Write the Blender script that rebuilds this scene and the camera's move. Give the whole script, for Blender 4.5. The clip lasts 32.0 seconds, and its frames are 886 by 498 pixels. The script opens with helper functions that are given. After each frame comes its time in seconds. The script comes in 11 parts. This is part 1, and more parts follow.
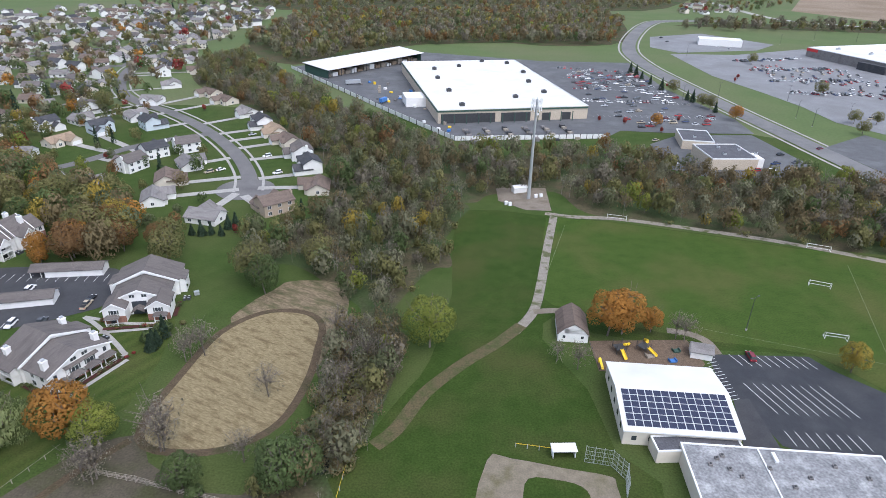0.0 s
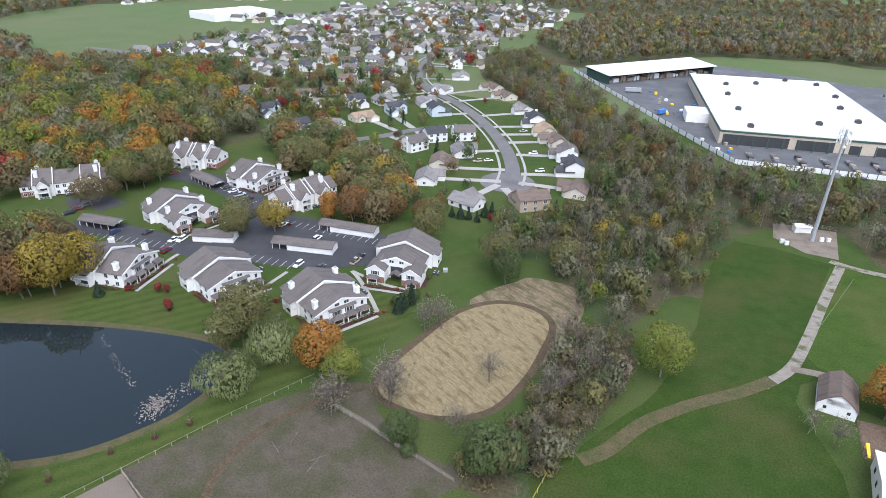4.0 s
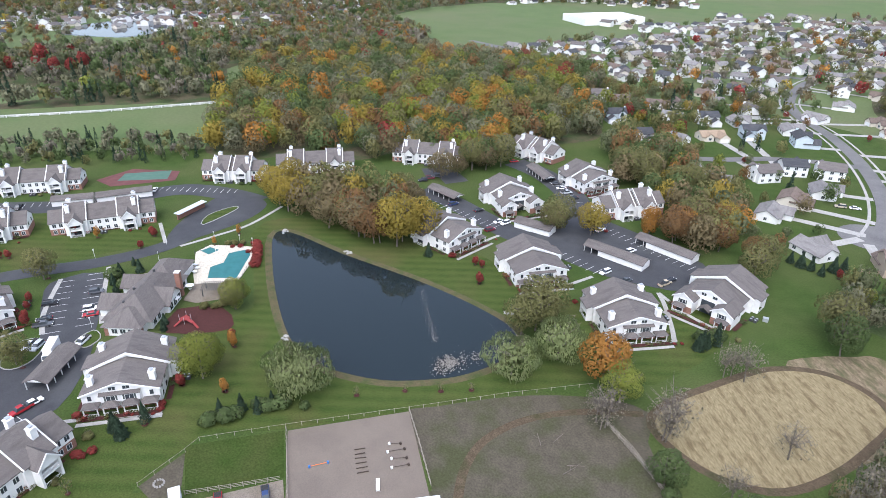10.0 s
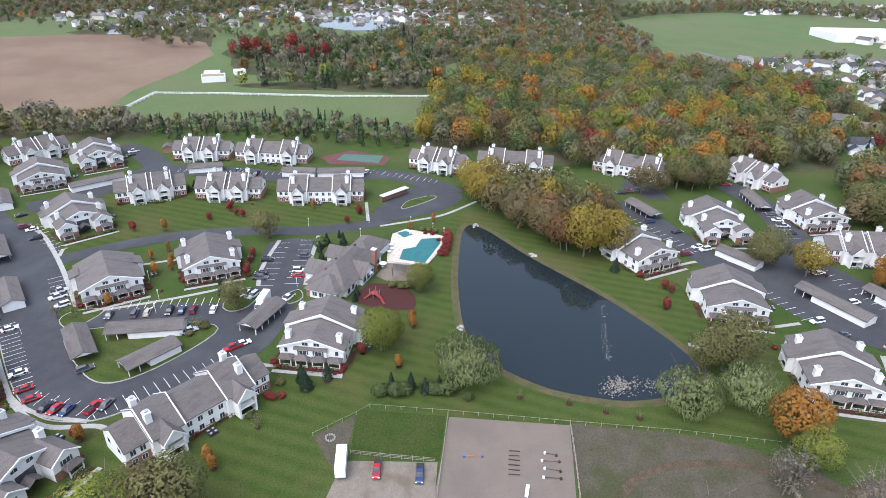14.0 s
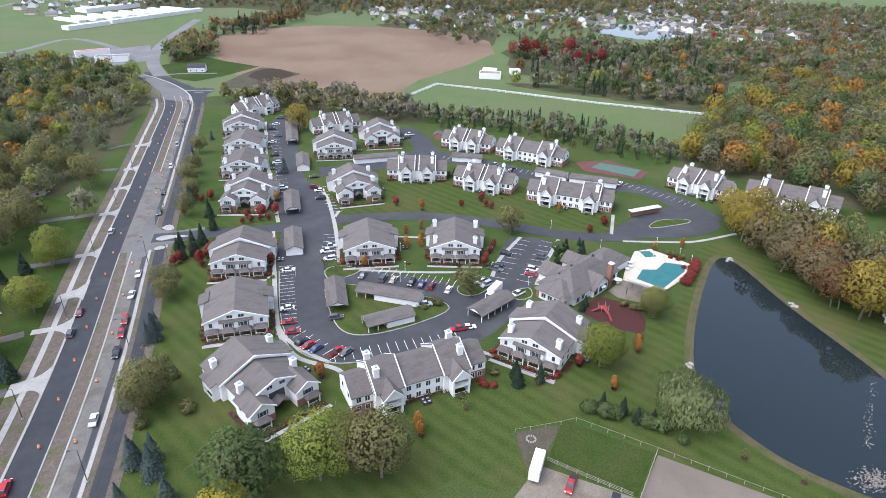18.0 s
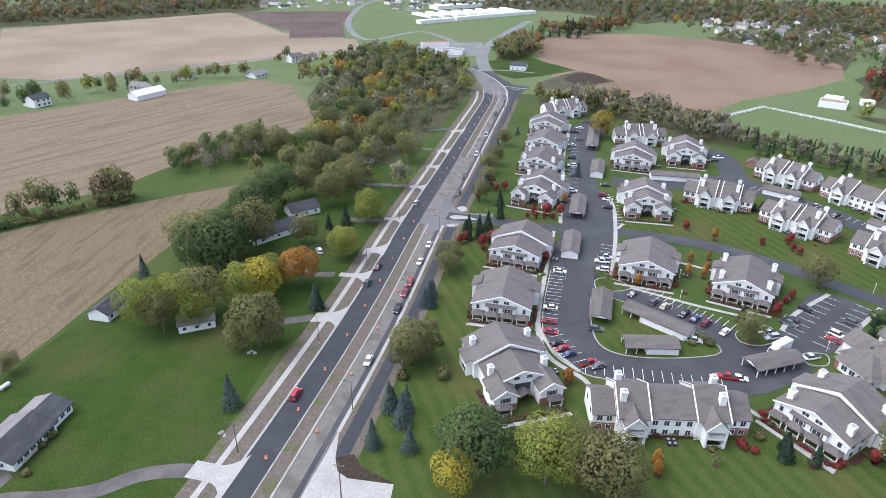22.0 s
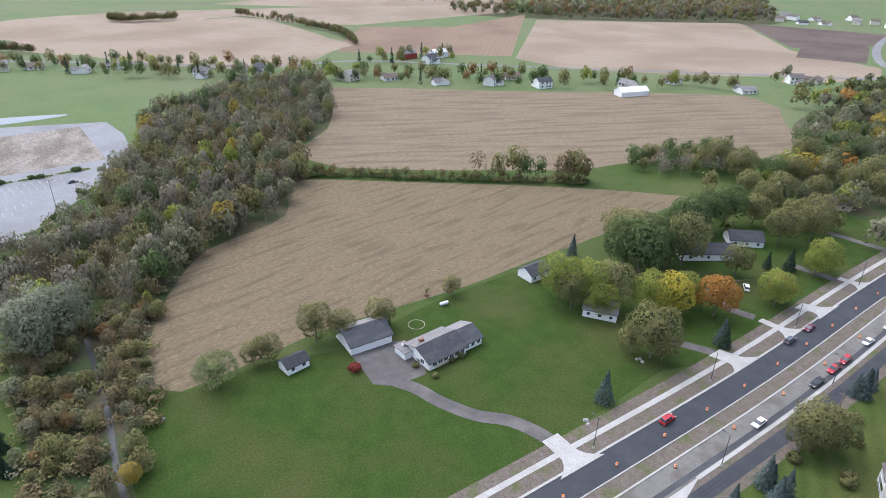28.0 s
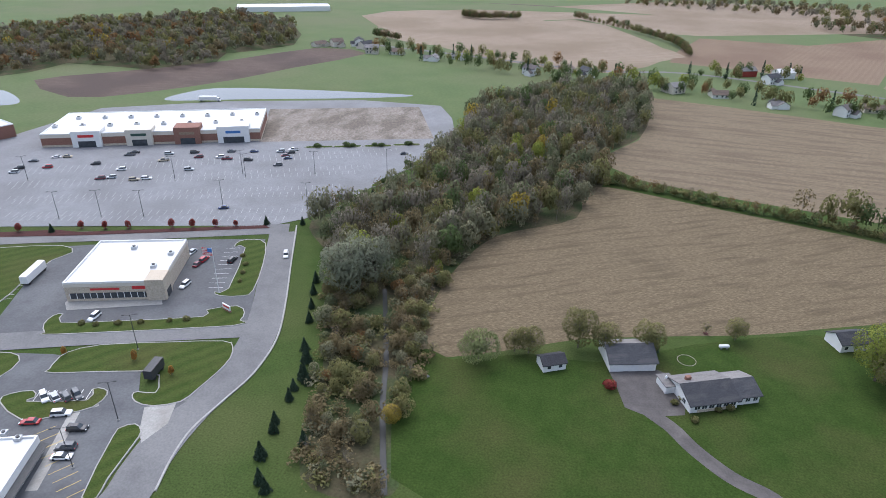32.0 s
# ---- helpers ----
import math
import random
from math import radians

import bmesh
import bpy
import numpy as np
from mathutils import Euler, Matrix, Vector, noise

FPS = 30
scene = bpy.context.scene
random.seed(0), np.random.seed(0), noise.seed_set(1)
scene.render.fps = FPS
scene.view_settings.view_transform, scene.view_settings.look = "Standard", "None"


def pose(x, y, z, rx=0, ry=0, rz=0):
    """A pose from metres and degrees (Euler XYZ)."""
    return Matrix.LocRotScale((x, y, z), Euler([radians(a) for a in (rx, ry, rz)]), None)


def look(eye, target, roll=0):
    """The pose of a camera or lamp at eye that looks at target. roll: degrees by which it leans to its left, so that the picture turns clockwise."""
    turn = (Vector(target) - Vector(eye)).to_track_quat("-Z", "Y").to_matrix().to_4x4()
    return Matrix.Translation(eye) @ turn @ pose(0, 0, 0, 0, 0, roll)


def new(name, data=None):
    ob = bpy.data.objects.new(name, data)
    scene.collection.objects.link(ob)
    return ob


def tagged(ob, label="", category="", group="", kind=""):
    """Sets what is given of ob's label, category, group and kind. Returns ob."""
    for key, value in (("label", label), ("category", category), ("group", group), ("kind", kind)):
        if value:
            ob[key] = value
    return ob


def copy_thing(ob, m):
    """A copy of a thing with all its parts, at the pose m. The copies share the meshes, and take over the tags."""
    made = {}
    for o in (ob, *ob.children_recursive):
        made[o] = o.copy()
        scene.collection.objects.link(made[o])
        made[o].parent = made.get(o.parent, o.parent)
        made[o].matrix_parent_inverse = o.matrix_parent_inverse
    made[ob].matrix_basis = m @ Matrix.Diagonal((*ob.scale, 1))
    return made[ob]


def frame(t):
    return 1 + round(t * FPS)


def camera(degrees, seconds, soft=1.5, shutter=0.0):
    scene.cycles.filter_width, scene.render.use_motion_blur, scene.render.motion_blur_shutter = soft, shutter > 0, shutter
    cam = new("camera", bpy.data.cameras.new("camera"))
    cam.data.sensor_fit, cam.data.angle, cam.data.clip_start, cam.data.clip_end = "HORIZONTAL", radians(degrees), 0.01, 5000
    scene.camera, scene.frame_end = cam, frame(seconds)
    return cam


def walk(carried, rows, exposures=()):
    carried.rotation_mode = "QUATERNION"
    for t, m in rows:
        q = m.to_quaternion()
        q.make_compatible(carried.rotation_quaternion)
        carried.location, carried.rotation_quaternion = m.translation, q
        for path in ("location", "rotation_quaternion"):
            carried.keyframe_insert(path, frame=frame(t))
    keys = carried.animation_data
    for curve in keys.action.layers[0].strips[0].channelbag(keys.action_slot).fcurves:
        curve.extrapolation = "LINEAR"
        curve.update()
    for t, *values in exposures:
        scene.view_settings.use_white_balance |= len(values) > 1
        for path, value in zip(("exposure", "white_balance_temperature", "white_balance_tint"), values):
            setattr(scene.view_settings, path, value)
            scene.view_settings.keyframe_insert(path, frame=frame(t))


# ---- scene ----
from mathutils.geometry import tessellate_polygon

cam = camera(70.63, 32.0, 0.55)
PATH = [
    (0.0, pose(0, 0, 110, 63.11, -1.20, 0.00)),
    (0.5, pose(0, 0, 110, 63.05, -1.20, 3.20)),
    (1.0, pose(0, 0, 110, 63.03, -1.20, 6.40)),
    (1.5, pose(0, 0, 110, 63.01, -1.21, 9.67)),
    (2.0, pose(0, 0, 110, 62.99, -1.22, 12.98)),
    (2.5, pose(0, 0, 110, 62.95, -1.22, 16.29)),
    (3.0, pose(0, 0, 110, 62.92, -1.20, 19.17)),
    (3.5, pose(0, 0, 110, 62.90, -1.17, 22.01)),
    (5.5, pose(0, 0, 110, 62.88, -1.00, 32.86)),
    (6.0, pose(0, 0, 110, 62.89, -0.96, 35.19)),
    (6.5, pose(0, 0, 110, 62.89, -0.92, 37.72)),
    (7.0, pose(0, 0, 110, 62.88, -0.90, 40.34)),
    (7.5, pose(0, 0, 110, 62.87, -0.86, 42.86)),
    (8.0, pose(0, 0, 110, 62.85, -0.83, 45.39)),
    (8.5, pose(0, 0, 110, 62.86, -0.82, 47.92)),
    (9.0, pose(0, 0, 110, 62.85, -0.82, 50.56)),
    (9.5, pose(0, 0, 110, 62.86, -0.84, 53.33)),
    (10.0, pose(0, 0, 110, 62.85, -0.86, 56.02)),
    (10.5, pose(0, 0, 110, 62.84, -0.87, 58.61)),
    (11.0, pose(0, 0, 110, 62.84, -0.89, 60.94)),
    (11.5, pose(0, 0, 110, 62.85, -0.88, 63.21)),
    (12.0, pose(0, 0, 110, 62.84, -0.85, 65.38)),
    (12.5, pose(0, 0, 110, 62.85, -0.82, 67.69)),
    (13.0, pose(0, 0, 110, 62.84, -0.83, 70.02)),
    (13.5, pose(0, 0, 110, 62.84, -0.85, 72.46)),
    (15.5, pose(0, 0, 110, 62.86, -0.91, 82.98)),
    (16.0, pose(0, 0, 110, 62.85, -0.89, 85.94)),
    (16.5, pose(0, 0, 110, 62.87, -0.88, 89.13)),
    (17.0, pose(0, 0, 110, 62.87, -0.88, 92.37)),
    (17.5, pose(0, 0, 110, 62.88, -0.90, 95.69)),
    (18.0, pose(0, 0, 110, 62.90, -0.90, 99.09)),
    (18.5, pose(0, 0, 110, 62.90, -0.89, 102.49)),
    (19.0, pose(0, 0, 110, 62.89, -0.87, 105.74)),
    (19.5, pose(0, 0, 110, 62.90, -0.84, 109.00)),
    (20.0, pose(0, 0, 110, 62.90, -0.80, 112.48)),
    (20.5, pose(0, 0, 110, 62.92, -0.77, 116.06)),
    (21.0, pose(0, 0, 110, 62.93, -0.75, 119.63)),
    (21.5, pose(0, 0, 110, 62.97, -0.76, 123.23)),
    (22.0, pose(0, 0, 110, 62.99, -0.80, 126.87)),
    (22.5, pose(0, 0, 110, 63.00, -0.84, 130.64)),
    (23.0, pose(0, 0, 110, 63.00, -0.90, 134.37)),
    (23.5, pose(0, 0, 110, 62.99, -0.97, 138.08)),
    (24.0, pose(0, 0, 110, 63.00, -1.03, 141.74)),
    (24.5, pose(0, 0, 110, 63.01, -1.08, 145.26)),
    (25.0, pose(0, 0, 110, 63.01, -1.10, 148.60)),
    (25.5, pose(0, 0, 110, 62.98, -1.09, 152.06)),
    (27.5, pose(0, 0, 110, 62.88, -1.13, 165.51)),
    (28.0, pose(0, 0, 110, 62.84, -1.12, 168.89)),
    (28.5, pose(0, 0, 110, 62.80, -1.11, 172.39)),
    (29.0, pose(0, 0, 110, 62.79, -1.09, 176.06)),
    (29.5, pose(0, 0, 110, 62.77, -1.10, 179.70)),
    (30.0, pose(0, 0, 110, 62.75, -1.13, 183.28)),
    (30.5, pose(0, 0, 110, 62.74, -1.13, 186.90)),
    (31.0, pose(0, 0, 110, 62.72, -1.11, 190.35)),
    (31.5, pose(0, 0, 110, 62.72, -1.06, 193.87)),
    (32.0, pose(0, 0, 110, 62.74, -1.02, 197.43)),
]
walk(cam, PATH, ((0.0, 0.84, 5940, 12), (3.0, 1.02, 5940, 12), (8.0, 1.25, 5940, 12), (13.0, 1.19, 5940, 12), (20.0, 1.23, 5940, 12), (25.0, 1.19, 5940, 12), (28.0, 1.27, 5940, 12), (32.0, 0.86, 5940, 12)))

# ---------------------------------------------------------------- sky and sun
world = bpy.data.worlds.new("overcast_sky")
scene.world = world
world.use_nodes = True
wn, wl = world.node_tree.nodes, world.node_tree.links
wn.clear()
sky = wn.new("ShaderNodeTexSky")
sky.sky_type, sky.sun_disc = "NISHITA", False
sky.sun_elevation, sky.sun_rotation = radians(59), radians(143)
sky.dust_density, sky.air_density = 3.0, 1.0
pale = wn.new("ShaderNodeHueSaturation")
pale.inputs["Saturation"].default_value = 0.62
back = wn.new("ShaderNodeBackground")
back.inputs["Strength"].default_value = 0.15
out = wn.new("ShaderNodeOutputWorld")
wl.new(sky.outputs[0], pale.inputs["Color"])
wl.new(pale.outputs[0], back.inputs["Color"])
wl.new(back.outputs[0], out.inputs["Surface"])
sun = new("sun", bpy.data.lights.new("sun", "SUN"))
sun.data.energy, sun.data.angle, sun.data.color = 1.0, radians(80), (1.0, 0.98, 0.96)
sun.matrix_world = look((150, -200, 420), (0, 0, 0))

rng = random.Random(7)
nrg = np.random.default_rng(7)


# ---------------------------------------------------------------- materials
def mat(name, a, b, size=1.0, rough=0.85, fine=0.0, c=None, csize=20.0, cmin=0.45, cmax=0.6, metal=0.0, island=0.0, obrand=0.0,
        wave=None, bump=0.0, grain=0.3, stretch=None, world_pos=True, spec=0.3):
    """Two base colours mixed by noise of a size in metres, a third one in large patches, fine grain, stripes and relief."""
    m = bpy.data.materials.new(name)
    m.use_nodes = True
    n, l = m.node_tree.nodes, m.node_tree.links
    bs = n["Principled BSDF"]
    bs.inputs["Roughness"].default_value, bs.inputs["Metallic"].default_value = rough, metal
    bs.inputs["Specular IOR Level"].default_value = spec
    if world_pos:
        pos = n.new("ShaderNodeNewGeometry").outputs["Position"]
    else:
        pos = n.new("ShaderNodeTexCoord").outputs["Object"]
    if stretch:
        mp = n.new("ShaderNodeMapping")
        mp.vector_type = "TEXTURE"
        mp.inputs["Rotation"].default_value = (0, 0, radians(stretch[0]))
        mp.inputs["Scale"].default_value = (1, 1 / stretch[1], 1)
        l.new(pos, mp.inputs["Vector"])
        pos = mp.outputs[0]

    def noise_at(sz, detail=4.0):
        t = n.new("ShaderNodeTexNoise")
        t.inputs["Scale"].default_value, t.inputs["Detail"].default_value = 1.0 / sz, detail
        l.new(pos, t.inputs["Vector"])
        return t.outputs["Fac"]

    def spread(fac, lo, hi):
        r = n.new("ShaderNodeMapRange")
        r.inputs["From Min"].default_value, r.inputs["From Max"].default_value = lo, hi
        l.new(fac, r.inputs["Value"])
        return r.outputs[0]

    def mix(fac, x, y, blend="MIX"):
        t = n.new("ShaderNodeMix")
        t.data_type, t.blend_type = "RGBA", blend
        if isinstance(fac, float):
            t.inputs[0].default_value = fac
        else:
            l.new(fac, t.inputs[0])
        for s, v in ((6, x), (7, y)):
            if isinstance(v, tuple):
                t.inputs[s].default_value = (*v, 1)
            else:
                l.new(v, t.inputs[s])
        return t.outputs[2]

    def grey(fac, lo, hi):
        r = n.new("ShaderNodeMapRange")
        r.inputs["To Min"].default_value, r.inputs["To Max"].default_value = lo, hi
        l.new(fac, r.inputs["Value"])
        return r.outputs[0]

    col = mix(spread(noise_at(size), 0.3, 0.7), tuple(a), tuple(b))
    if c:
        col = mix(spread(noise_at(csize, 5.0), cmin, cmax), col, tuple(c))
    if wave:
        angle, period, strength, colour = wave
        mp = n.new("ShaderNodeMapping")
        mp.inputs["Rotation"].default_value = (0, 0, radians(angle))
        l.new(n.new("ShaderNodeNewGeometry").outputs["Position"], mp.inputs["Vector"])
        w = n.new("ShaderNodeTexWave")
        w.inputs["Scale"].default_value = 0.314 / period
        w.inputs["Distortion"].default_value, w.inputs["Detail"].default_value = 0.9, 3.0
        w.inputs["Detail Scale"].default_value = 0.6
        l.new(mp.outputs[0], w.inputs["Vector"])
        k = n.new("ShaderNodeMath")
        k.operation = "MULTIPLY"
        k.inputs[1].default_value = strength
        l.new(w.outputs["Fac"], k.inputs[0])
        col = mix(k.outputs[0], col, tuple(colour))
    for amount, node, socket in ((island, "ShaderNodeNewGeometry", "Random Per Island"), (obrand, "ShaderNodeObjectInfo", "Random")):
        if amount:
            col = mix(1.0, col, grey(n.new(node).outputs[socket], 1 - amount, 1 + amount), "MULTIPLY")
    if fine:
        col = mix(1.0, col, grey(spread(noise_at(fine, 2.0), 0.25, 0.75), 1 - grain, 1 + grain), "MULTIPLY")
    l.new(col, bs.inputs["Base Color"])
    if bump:
        bp = n.new("ShaderNodeBump")
        bp.inputs["Strength"].default_value, bp.inputs["Distance"].default_value = 0.6, bump
        l.new(noise_at(fine or size, 3.0), bp.inputs["Height"])
        l.new(bp.outputs[0], bs.inputs["Normal"])
    return m


GRASS = mat("grass", (0.0371, 0.0633, 0.0152), (0.0513, 0.0781, 0.0206), 5.0, 0.95, 0.5, (0.0699, 0.0844, 0.029), 38.0, 0.42, 0.7, bump=0.05, grain=0.28, spec=0.08)
LAWN = mat("mown_lawn", (0.0359, 0.0591, 0.0134), (0.0498, 0.0718, 0.0174), 4.0, 0.95, 0.4, (0.0737, 0.071, 0.0268), 22.0, 0.5, 0.75, grain=0.28, wave=(35, 4.4, 0.42, (0.0796, 0.0928, 0.0268)), spec=0.08)
PITCH = mat("sports_turf", (0.0275, 0.0501, 0.00973), (0.0373, 0.0616, 0.0131), 5.0, 0.95, 0.5, (0.0592, 0.0637, 0.0212), 26.0, 0.46, 0.75, grain=0.28, spec=0.08)
SOCCER = mat("soccer_turf", (0.0374, 0.0661, 0.0126), (0.0507, 0.0813, 0.017), 5.0, 0.95, 0.5, (0.0805, 0.0841, 0.0276), 26.0, 0.46, 0.75, grain=0.28, spec=0.08)
# Base colour lightened to hold the haze over far ground.
FARGRASS = mat("haze_paled_grass", (0.076, 0.112, 0.036), (0.090, 0.124, 0.042), 30.0, 0.95, 2.0, (0.106, 0.118, 0.052), 120.0, 0.42, 0.7, grain=0.12)
WOODFLOOR = mat("woodland_floor", (0.0603, 0.0603, 0.0319), (0.0894, 0.0728, 0.0462), 3.0, 0.95, 0.8, (0.0489, 0.0686, 0.0273), 18.0, 0.45, 0.6, bump=0.1, spec=0.08)
STUBBLE = mat("corn_stubble", (0.0936, 0.0728, 0.045), (0.193, 0.152, 0.097), 2.3, 0.95, 1.1, (0.102, 0.0801, 0.0509), 20.0, 0.50, 0.68, bump=0.1, grain=0.36, stretch=(33, 7.5), spec=0.08)
STUBBLE3 = mat("long_corn_stubble", (0.127, 0.0988, 0.0662), (0.216, 0.172, 0.116), 3.4, 0.95, 1.6, (0.136, 0.106, 0.0733), 40.0, 0.46, 0.62, bump=0.1, grain=0.3, stretch=(0, 8.0), spec=0.08)
STUBBLE2 = mat("pale_stubble", (0.231, 0.184, 0.136), (0.266, 0.214, 0.16), 8.0, 0.95, 1.0, (0.196, 0.15, 0.106), 90.0, 0.42, 0.62, wave=(80, 9, 0.3, (0.191, 0.144, 0.102)), spec=0.12)
SOIL = mat("ploughed_soil", (0.0989, 0.0731, 0.0608), (0.124, 0.0937, 0.0762), 6.0, 0.95, 1.0, (0.0814, 0.0608, 0.0525), 60.0, 0.45, 0.6, wave=(60, 6, 0.3, (0.0762, 0.0587, 0.0494)), spec=0.12)
BROWNFIELD = mat("harvested_field", (0.184, 0.132, 0.0917), (0.209, 0.153, 0.107), 8.0, 0.95, 1.0, (0.16, 0.11, 0.0772), 80.0, 0.45, 0.6, wave=(20, 5, 0.4, (0.153, 0.107, 0.0731)), spec=0.12)
STRAW = mat("mown_straw", (0.153, 0.121, 0.0651), (0.275, 0.226, 0.132), 1.6, 0.95, 0.5, (0.136, 0.105, 0.057), 6.0, 0.5, 0.68, bump=0.1, stretch=(-28, 3.5), spec=0.08)
DIRT = mat("bare_dirt", (0.073, 0.0635, 0.0473), (0.0917, 0.0798, 0.0591), 3.0, 0.95, 0.5, (0.0575, 0.0603, 0.0304), 10.0, 0.45, 0.65, bump=0.05, grain=0.22, spec=0.08)
TRACKDIRT = mat("worn_track_dirt", (0.0747, 0.056, 0.0359), (0.0969, 0.0732, 0.0485), 2.0, 0.95, 0.4, (0.0575, 0.0543, 0.0278), 6.0, 0.5, 0.65, spec=0.08)
INFIELD = mat("infield_sand", (0.155, 0.132, 0.096), (0.200, 0.172, 0.128), 2.0, 0.95, 0.4, (0.120, 0.108, 0.062), 5.0, 0.5, 0.68, grain=0.16)
DRYWEED = mat("mown_dry_weeds", (0.123, 0.0956, 0.0615), (0.224, 0.177, 0.116), 1.8, 0.95, 0.5, (0.0852, 0.0852, 0.0426), 7.0, 0.46, 0.66, bump=0.1, stretch=(-28, 2.5), spec=0.08)
VERGE = mat("earth_verge", (0.102, 0.0832, 0.0687), (0.138, 0.115, 0.097), 1.6, 0.95, 0.4, (0.0852, 0.0936, 0.0403), 5.0, 0.52, 0.68, bump=0.05, grain=0.28, spec=0.08)
DARKSOIL = mat("dark_topsoil", (0.0357, 0.0273, 0.0204), (0.0525, 0.041, 0.0306), 1.0, 0.95, 0.3, bump=0.05, spec=0.08)
ARENA = mat("arena_sand", (0.157, 0.128, 0.105), (0.168, 0.139, 0.114), 6.0, 0.95, 0.3, (0.142, 0.117, 0.097), 9.0, 0.45, 0.65, grain=0.1)
GRAVEL = mat("gravel", (0.166, 0.139, 0.112), (0.205, 0.177, 0.141), 1.5, 0.95, 0.25, (0.137, 0.112, 0.081), 6.0, 0.5, 0.65, bump=0.03)
ASPHALT = mat("dark_asphalt", (0.040, 0.041, 0.046), (0.051, 0.052, 0.056), 4.0, 0.8, 0.4, (0.061, 0.063, 0.066), 14.0, 0.5, 0.7, grain=0.13)
NEWASPHALT = mat("new_black_asphalt", (0.029, 0.031, 0.037), (0.037, 0.040, 0.045), 3.0, 0.75, 0.4, (0.047, 0.049, 0.054), 10.0, 0.5, 0.7, grain=0.13)
OLDASPHALT = mat("worn_asphalt", (0.1334, 0.1319, 0.1326), (0.1656, 0.1638, 0.1638), 5.0, 0.9, 0.5, (0.1831, 0.1811, 0.1789), 25.0, 0.45, 0.65, grain=0.13)
STREET = mat("street_asphalt", (0.128, 0.122, 0.122), (0.153, 0.147, 0.144), 4.0, 0.9, 0.6, (0.111, 0.107, 0.107), 16.0, 0.5, 0.65, grain=0.13)
DRIVE = mat("weathered_driveway_asphalt", (0.079, 0.0714, 0.0697), (0.102, 0.0938, 0.0896), 3.0, 0.9, 0.5, (0.126, 0.115, 0.108), 9.0, 0.5, 0.68, grain=0.12, spec=0.2)
LOT = mat("parking_lot_asphalt", (0.184, 0.188, 0.195), (0.215, 0.217, 0.225), 7.0, 0.9, 0.8, (0.168, 0.168, 0.173), 30.0, 0.45, 0.65, grain=0.13)
MIDLOT = mat("grey_lot_asphalt", (0.089, 0.090, 0.095), (0.107, 0.110, 0.115), 5.0, 0.85, 0.6, (0.126, 0.129, 0.134), 20.0, 0.5, 0.65, grain=0.13)
DECK = mat("cream_pool_deck", (0.46, 0.41, 0.33), (0.54, 0.49, 0.41), 2.0, 0.9, 0.4)
CONCRETE = mat("pale_concrete", (0.306, 0.297, 0.275), (0.355, 0.346, 0.325), 2.0, 0.9, 0.5, (0.269, 0.257, 0.235), 8.0, 0.5, 0.7, grain=0.13)
WORNROAD = mat("worn_concrete_road", (0.126, 0.119, 0.108), (0.159, 0.150, 0.135), 3.0, 0.9, 0.5, (0.106, 0.095, 0.080), 9.0, 0.5, 0.62, grain=0.13)
PAINT = mat("road_paint", (0.62, 0.62, 0.60), (0.74, 0.74, 0.72), 0.6, 0.7)
YELLOWPAINT = mat("yellow_road_paint", (0.55, 0.40, 0.10), (0.62, 0.46, 0.14), 0.6, 0.7)
MULCH = mat("dark_red_mulch", (0.047, 0.015, 0.013), (0.065, 0.022, 0.019), 0.6, 0.95, 0.2)
PLAYMULCH = mat("brown_wood_mulch", (0.101, 0.072, 0.051), (0.145, 0.105, 0.072), 1.0, 0.95, 0.25)
SIDING = mat("white_vinyl_siding", (0.7172, 0.7096, 0.6941), (0.775, 0.7674, 0.7458), 1.5, 0.6, world_pos=False)
BEIGE = mat("beige_siding", (0.58, 0.53, 0.45), (0.63, 0.58, 0.50), 1.5, 0.7, world_pos=False)
TANWALL = mat("tan_siding", (0.36, 0.29, 0.22), (0.41, 0.33, 0.255), 1.5, 0.8, world_pos=False)
BLUEWALL = mat("pale_blue_siding", (0.48, 0.54, 0.58), (0.52, 0.58, 0.62), 1.5, 0.7, world_pos=False)
SHUTTER = mat("grey_green_shutters", (0.07, 0.085, 0.08), (0.09, 0.105, 0.098), 0.5, 0.7, world_pos=False)
TRIM = mat("white_trim_paint", (0.702, 0.702, 0.693), (0.756, 0.756, 0.747), 0.8, 0.5, world_pos=False)
SHINGLE = mat("grey_brown_shingles", (0.112, 0.098, 0.093), (0.136, 0.121, 0.113), 1.2, 0.9, 0.28, (0.099, 0.088, 0.083), 5.0, 0.5, 0.65, obrand=0.07, world_pos=False, stretch=(0, 3.5))
SHINGLE2 = mat("brown_shingles", (0.126, 0.095, 0.078), (0.153, 0.119, 0.099), 1.2, 0.9, 0.28, (0.109, 0.082, 0.068), 5.0, 0.5, 0.65, obrand=0.1, world_pos=False, stretch=(0, 3.5))
SHINGLE3 = mat("slate_grey_shingles", (0.0499, 0.0519, 0.0582), (0.0645, 0.0663, 0.0722), 1.2, 0.9, 0.28, (0.0757, 0.0748, 0.0779), 5.0, 0.5, 0.65, obrand=0.1, world_pos=False, stretch=(0, 3.5), spec=0.15)
SHINGLE4 = mat("weathered_shingles", (0.177, 0.167, 0.163), (0.211, 0.201, 0.194), 1.2, 0.9, 0.28, (0.150, 0.139, 0.136), 5.0, 0.5, 0.65, obrand=0.1, world_pos=False, stretch=(0, 3.5))
TANROOF = mat("tan_shingles", (0.245, 0.184, 0.129), (0.279, 0.211, 0.150), 1.2, 0.9, 0.28, obrand=0.1, world_pos=False)
DARKROOF = mat("black_shingles", (0.035, 0.035, 0.04), (0.05, 0.05, 0.055), 1.2, 0.9, 0.28, world_pos=False)
